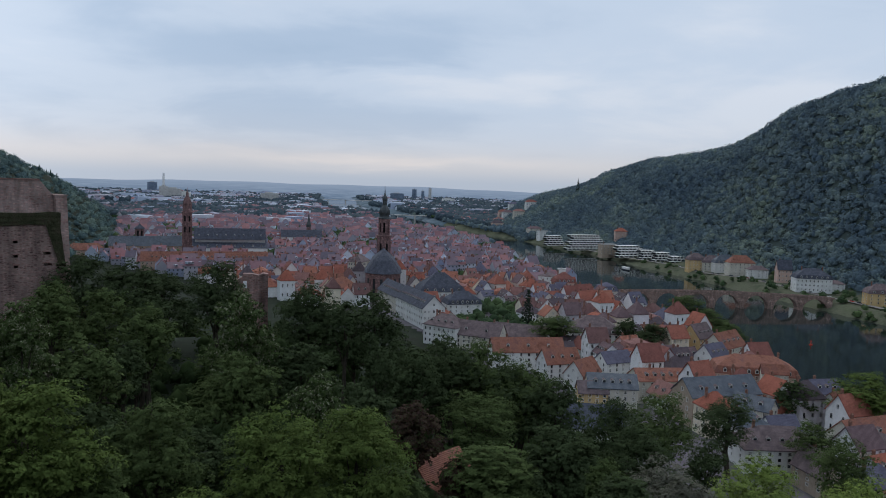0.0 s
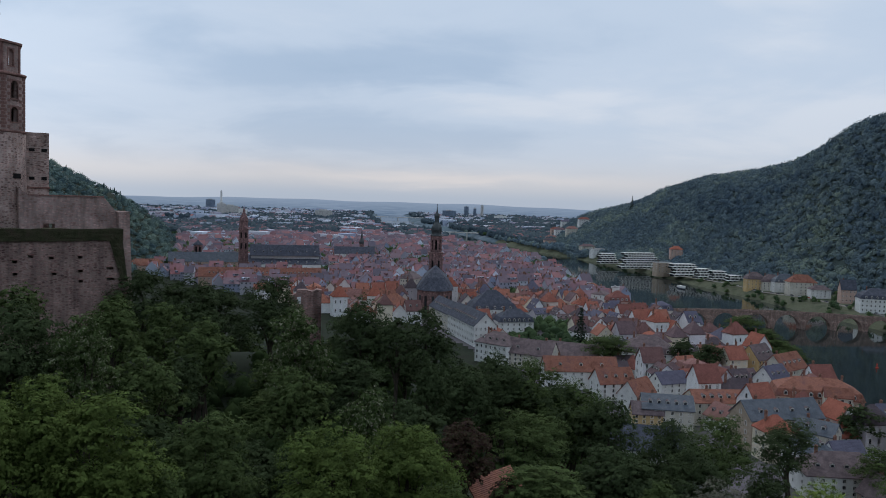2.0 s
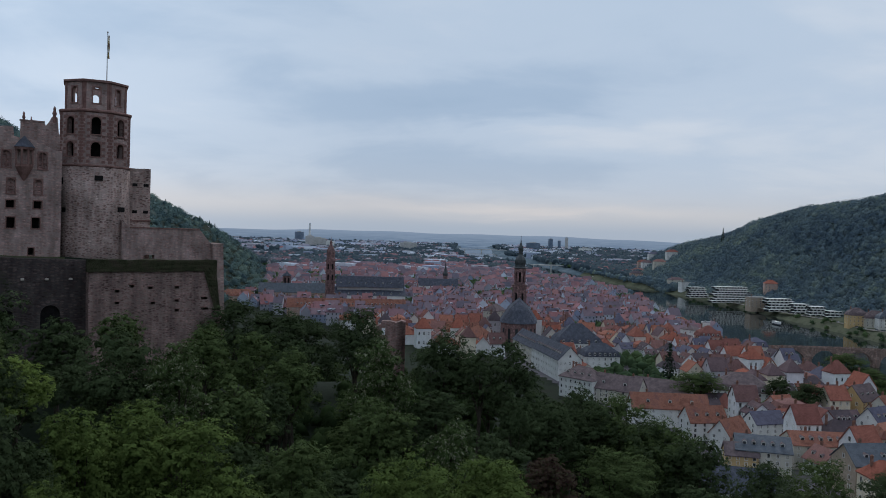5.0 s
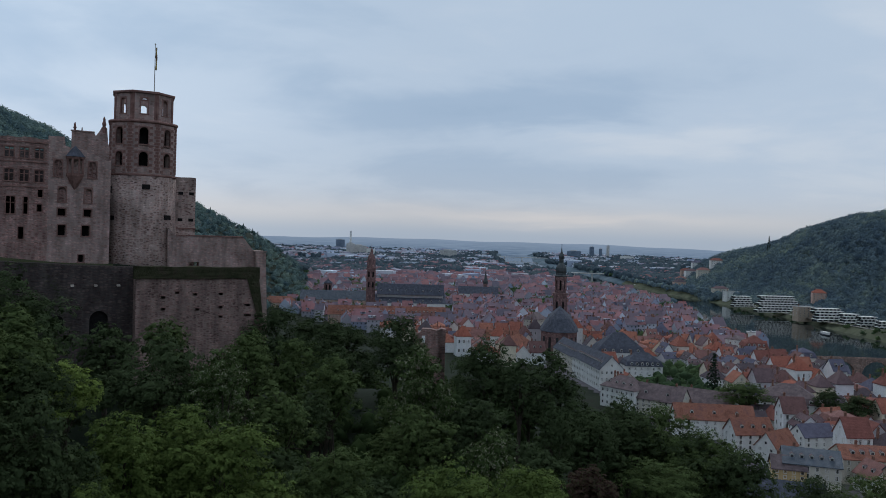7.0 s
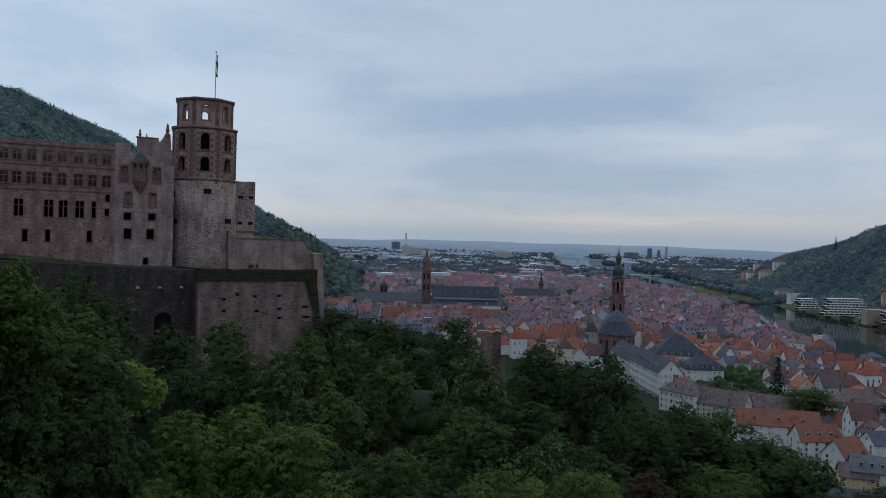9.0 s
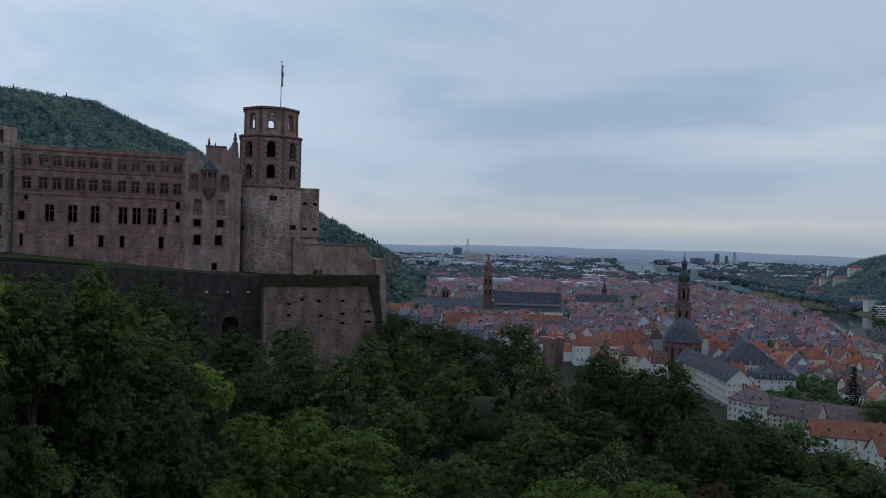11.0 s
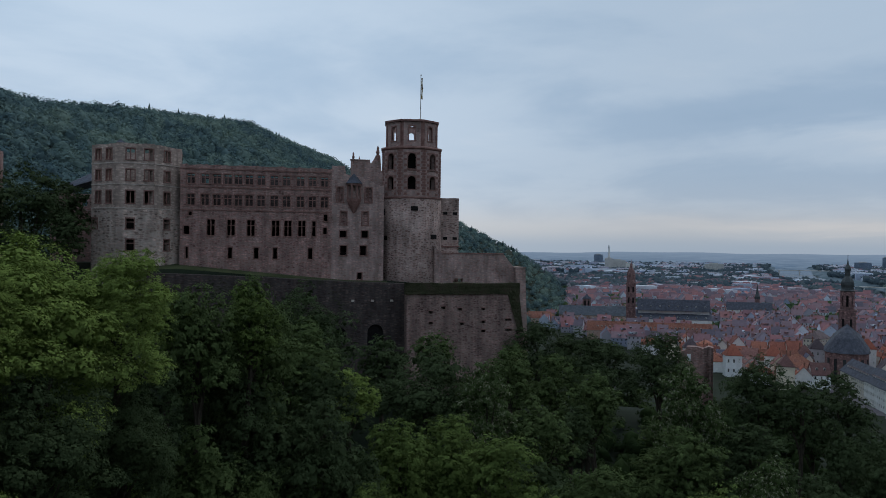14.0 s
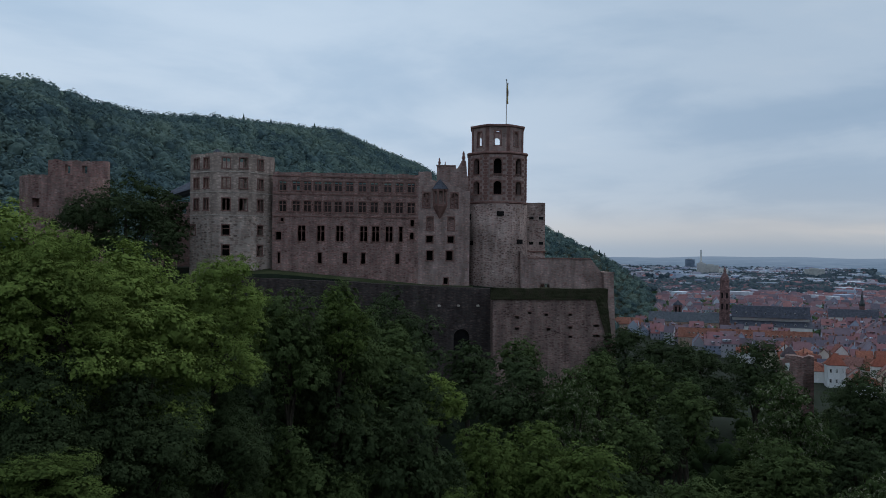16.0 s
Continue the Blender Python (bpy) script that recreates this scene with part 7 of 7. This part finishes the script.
# ---- woods on the hills, and trees about the plain ----
def wood(name, label, mat, places, widths, cores, sprays, spray, seed, sink=0.65, core=0.88, flat=1.0):
    """Many small lumpy crowns, each with loose sprays on its outside, as one mesh."""
    r = np.random.default_rng(seed)
    bm = bmesh.new()
    bmesh.ops.create_icosphere(bm, subdivisions=cores, radius=1.0)
    base = np.array([v.co[:] for v in bm.verts])
    tris = np.array([[v.index for v in f.verts] for f in bm.faces])
    bm.free()
    keep = base[tris].mean(1)[:, 2] > -0.45
    tris = tris[keep]
    vs, fs, off = [], [], 0
    kinds = []
    for k in range(8):
        lump = np.array([0.78 + 0.55 * noise.noise(Vector(b) * 1.7 + Vector((k * 7.1, 0, 0))) + 0.3 * noise.noise(Vector(b) * 4.1 + Vector((0, k * 5.3, 0))) for b in base])
        kinds.append(base * lump[:, None])
    n = len(places)
    pick = r.integers(0, 8, n)
    tall = (0.85 + 0.5 * r.random(n)) * flat
    turn = r.random(n) * 6.28
    V = np.stack([kinds[k] for k in pick])
    c, s = np.cos(turn), np.sin(turn)
    X = V[:, :, 0] * c[:, None] - V[:, :, 1] * s[:, None]
    Y = V[:, :, 0] * s[:, None] + V[:, :, 1] * c[:, None]
    Z = V[:, :, 2] * tall[:, None]
    W = widths[:, None] / 2
    X, Y, Z = X * core, Y * core, Z * core
    V = np.stack([X * W + places[:, 0:1], Y * W + places[:, 1:2], Z * W + places[:, 2:3] + W * sink], -1)
    F = tris[None] + (np.arange(n) * len(base))[:, None, None]
    V, F = V.reshape(-1, 3), F.reshape(-1, 3)
    own = r.random(n)
    tone = np.repeat(own, len(base))
    if sprays:
        idx = np.repeat(np.arange(n), sprays)
        d = r.normal(size=(n * sprays, 3))
        d /= np.linalg.norm(d, axis=1)[:, None]
        d[:, 2] = np.abs(d[:, 2]) - 0.15
        w = widths[idx][:, None] / 2
        p = places[idx] + d * w * (0.78 + 0.24 * r.random((len(idx), 1))) * np.stack([np.ones(len(idx)), np.ones(len(idx)), tall[idx]], -1)
        p[:, 2] += w[:, 0] * sink
        nrm = d + r.normal(scale=0.35, size=d.shape) + np.array([0, 0, 0.3])
        nrm /= np.linalg.norm(nrm, axis=1)[:, None]
        t = np.cross(nrm, r.normal(size=d.shape))
        t /= np.linalg.norm(t, axis=1)[:, None]
        b = np.cross(nrm, t)
        sz = spray * (0.5 + r.random((len(idx), 1)))
        q = np.stack([p + t * sz, p + (b - 0.5 * t) * sz, p - (b + 0.5 * t) * sz], 1).reshape(-1, 3)
        F = np.vstack([F, np.arange(len(q)).reshape(-1, 3) + len(V)])
        V = np.vstack([V, q])
        tone = np.concatenate([tone, np.repeat(own[idx], 3)])
    me = raw_mesh(name, V, F, mat, smooth=True)
    me.attributes.new("tone", "FLOAT", "POINT").data.foreach_set("value", tone.astype(np.float32))
    tagged(new(name, me), label, "wood", kind="stuff")


def scatter(count, az0, az1, d0, d1, rule, seed, power=0.5):
    r = np.random.default_rng(seed)
    az = np.radians(az0 + (az1 - az0) * r.random(count))
    d = np.sqrt(d0 ** 2 + (d1 ** 2 - d0 ** 2) * r.random(count)) if power == 0.5 else d0 * (d1 / d0) ** r.random(count)
    x, y = -np.sin(az) * d, np.cos(az) * d
    z = land(x, y)
    k = rule(x, y, z, np.degrees(az), d, r.random(count))
    return np.stack([x, y, z], -1)[k]


def behind_castle(x, y, z, az, d, k):
    ridge = np.interp(az, L_AZ, L_D)
    return (z > 4) & (az > 22.6) & (d < ridge + 45) & (d > np.interp(az, [18, 25, 31, 37], [960, 870, 600, 265])) & (d > np.where(az > 52, 285, 0))


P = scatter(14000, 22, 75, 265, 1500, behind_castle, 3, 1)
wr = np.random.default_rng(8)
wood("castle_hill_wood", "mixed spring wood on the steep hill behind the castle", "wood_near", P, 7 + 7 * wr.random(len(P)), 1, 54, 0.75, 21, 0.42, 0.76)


def slope_floor(x, y, z, az, d, k):
    q = np.interp(-0.309 * x + 0.951 * y, FOOT_M, FOOT_N) - 0.951 * x - 0.309 * y
    u = (x + CASTLE_D * math.sin(ca)) * math.cos(ca) + (y - CASTLE_D * math.cos(ca)) * math.sin(ca)
    w = -(x + CASTLE_D * math.sin(ca)) * math.sin(ca) + (y - CASTLE_D * math.cos(ca)) * math.cos(ca)
    return (q > -5) & (z < EYE + d * np.tan(np.radians(np.interp(az, ENV_AZ, ENV_EL) - 1.5)) - 6) & ~((u > -95) & (w > -19))


P = scatter(9000, -34, 74, 34, 380, slope_floor, 14, 1)
wood("undergrowth", "dark shrubs and saplings under the trees of the slope", "wood_under", P, 3 + 4 * wr.random(len(P)), 1, 40, 0.3, 29)


def valley_side(x, y, z, az, d, k):
    ridge, foot = np.interp(az, R_AZ, R_D), np.interp(az, F_AZ, F_D)
    clear = np.ones(len(d), bool)
    for va, vd, half in VILLAS:
        clear &= ~((np.abs(az - va) < half) & (d > vd - (70 if vd < 1150 else 16)) & (d < vd + 8))
    return (d < ridge + 60) & (d > foot + 8) & clear


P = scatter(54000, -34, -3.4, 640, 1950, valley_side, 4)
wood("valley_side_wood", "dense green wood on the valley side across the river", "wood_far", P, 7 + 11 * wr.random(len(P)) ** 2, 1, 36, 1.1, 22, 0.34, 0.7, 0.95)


def far_bank(x, y, z, az, d, k):
    e, foot = river_edge(x, y), np.interp(az, F_AZ, F_D)
    clear = np.ones(len(d), bool)
    for va, vd, half in VILLAS:
        clear &= ~((np.abs(az - va) < half) & (d > vd - 22) & (d < vd + 20))
    clump = np.sin(d * 0.11) + np.sin(az * 5.1 + d * 0.03) + 2 * k
    return (x > np.interp(y, RIVER[:, 1], RIVER[:, 0])) & (z < 9) & (e > 3) & (d > 650) & (d < foot + 12) & clear & (clump > np.where((d > foot - 63) & (d < foot - 42), 9, np.where(d > foot - 42, 0.8, 1.5)))


P = scatter(9000, -34, -7, 640, 1400, far_bank, 12)
wood("bank_bushes", "bushes and small trees along the far river bank", "wood_town", P, 3.5 + 5 * wr.random(len(P)), 1, 24, 0.8, 27)


def bank_trees(x, y, z, az, d, k):
    e = river_edge(x, y)
    near_town = (az > -20) & (d > 1150)
    clump = np.sin(x * 0.021) + np.sin(y * 0.017 + 2)
    return (z < 6) & (e > 10) & (((e < 45) & near_town & (clump > -0.6)) | ((d > 1500) & (clump > 0.55) & (k < 0.5)))


P = scatter(9000, -13, 30, 1150, 2300, bank_trees, 6, 1)
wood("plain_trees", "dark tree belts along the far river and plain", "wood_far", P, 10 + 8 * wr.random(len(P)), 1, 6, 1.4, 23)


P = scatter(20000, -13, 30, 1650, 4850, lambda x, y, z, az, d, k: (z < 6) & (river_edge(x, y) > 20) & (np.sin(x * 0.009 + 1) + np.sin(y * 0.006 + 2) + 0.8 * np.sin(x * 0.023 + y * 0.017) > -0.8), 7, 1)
wood("far_tree_belts", "tree belts far out on the plain, tinted blue-grey for haze", "wood_plain", P, 17 + 12 * wr.random(len(P)), 1, 4, 1.6, 25)


g = np.array([(x + ox, y + oy) for x, y in GARDENS for ox, oy in ((0, 0), (6.5, 3), (-5, 5.5))])
P = np.c_[g + wr.normal(scale=1.5, size=g.shape), land(g[:, 0], g[:, 1])]
wood("town_garden_trees", "green trees in town gardens and courts", "wood_town", P, np.where(P[:, 1] > 850, 10, 6) + 6 * wr.random(len(P)), 1, 26, 0.7, 24)


def ridge_firs():
    """Pointed tops along the ridge behind the castle, each a stack of ragged skirts."""
    r = random.Random(31)
    v, f = [], []
    for _ in range(70):
        az = r.choice((r.uniform(37, 47), r.uniform(37, 47), r.uniform(47, 56), r.uniform(26, 34)))
        p = polar(az, float(np.interp(az, L_AZ, L_D)) + r.uniform(-30, 25))
        ht, g = r.uniform(8, 13), ground_z(p.x, p.y)
        for k in range(5):
            z0, z1 = g + ht * (0.2 + 0.15 * k), g + ht * (0.46 + 0.135 * k)
            rad, o, n = ht * 0.2 * (1 - 0.17 * k), len(v), 9
            v += [(p.x + rad * r.uniform(0.7, 1.15) * math.cos(6.28 * j / n), p.y + rad * r.uniform(0.7, 1.15) * math.sin(6.28 * j / n), z0 + r.uniform(-0.4, 0.4)) for j in range(n)]
            v.append((p.x, p.y, z1))
            f += [(o + j, o + (j + 1) % n, o + n) for j in range(n)]
    tagged(new("ridge_firs", raw_mesh("ridge_firs", v, f, "fir_far")), "pointed dark firs along the ridge behind the castle", "trees", kind="stuff")


ridge_firs()


def fir(az, d, ht, label, kind=1.0):
    p = polar(az, d)
    g = ground_z(p.x, p.y)
    ob = thing("fir_tree", label, "tree", "conifers", at=Matrix.Translation((p.x, p.y, g)))
    r = np.random.default_rng(int(ht * 10))
    bm = bmesh.new()
    limb(bm, (0, 0, -1), (0, 0, ht * 0.96), ht * 0.02, 0.05, 7)
    part("trunk", bm, "bark", ob)
    c, q = [], []
    for k in range(15):
        z = ht * (0.1 + 0.88 * k / 14)
        rr = ht * 0.2 * kind * (1 - k / 14.5) + 0.25
        for j in range(7):
            a = j * 0.9 + k * 0.5
            c.append((rr * 0.6 * math.cos(a), rr * 0.6 * math.sin(a), z)), q.append(rr * 0.5)
    v, f = leaf_cloud(r, np.array(c), np.array(q), 2600, 0.5, droop=0.8)
    part("crown", raw_mesh("crown", v, f, "needle"), "", ob)


fir(-6.53, 482, 27, "dark pointed fir tree among the roofs")
fir(-9.76, 1612, 30, "lone dark cypress-like tree on the ridge", 0.7)
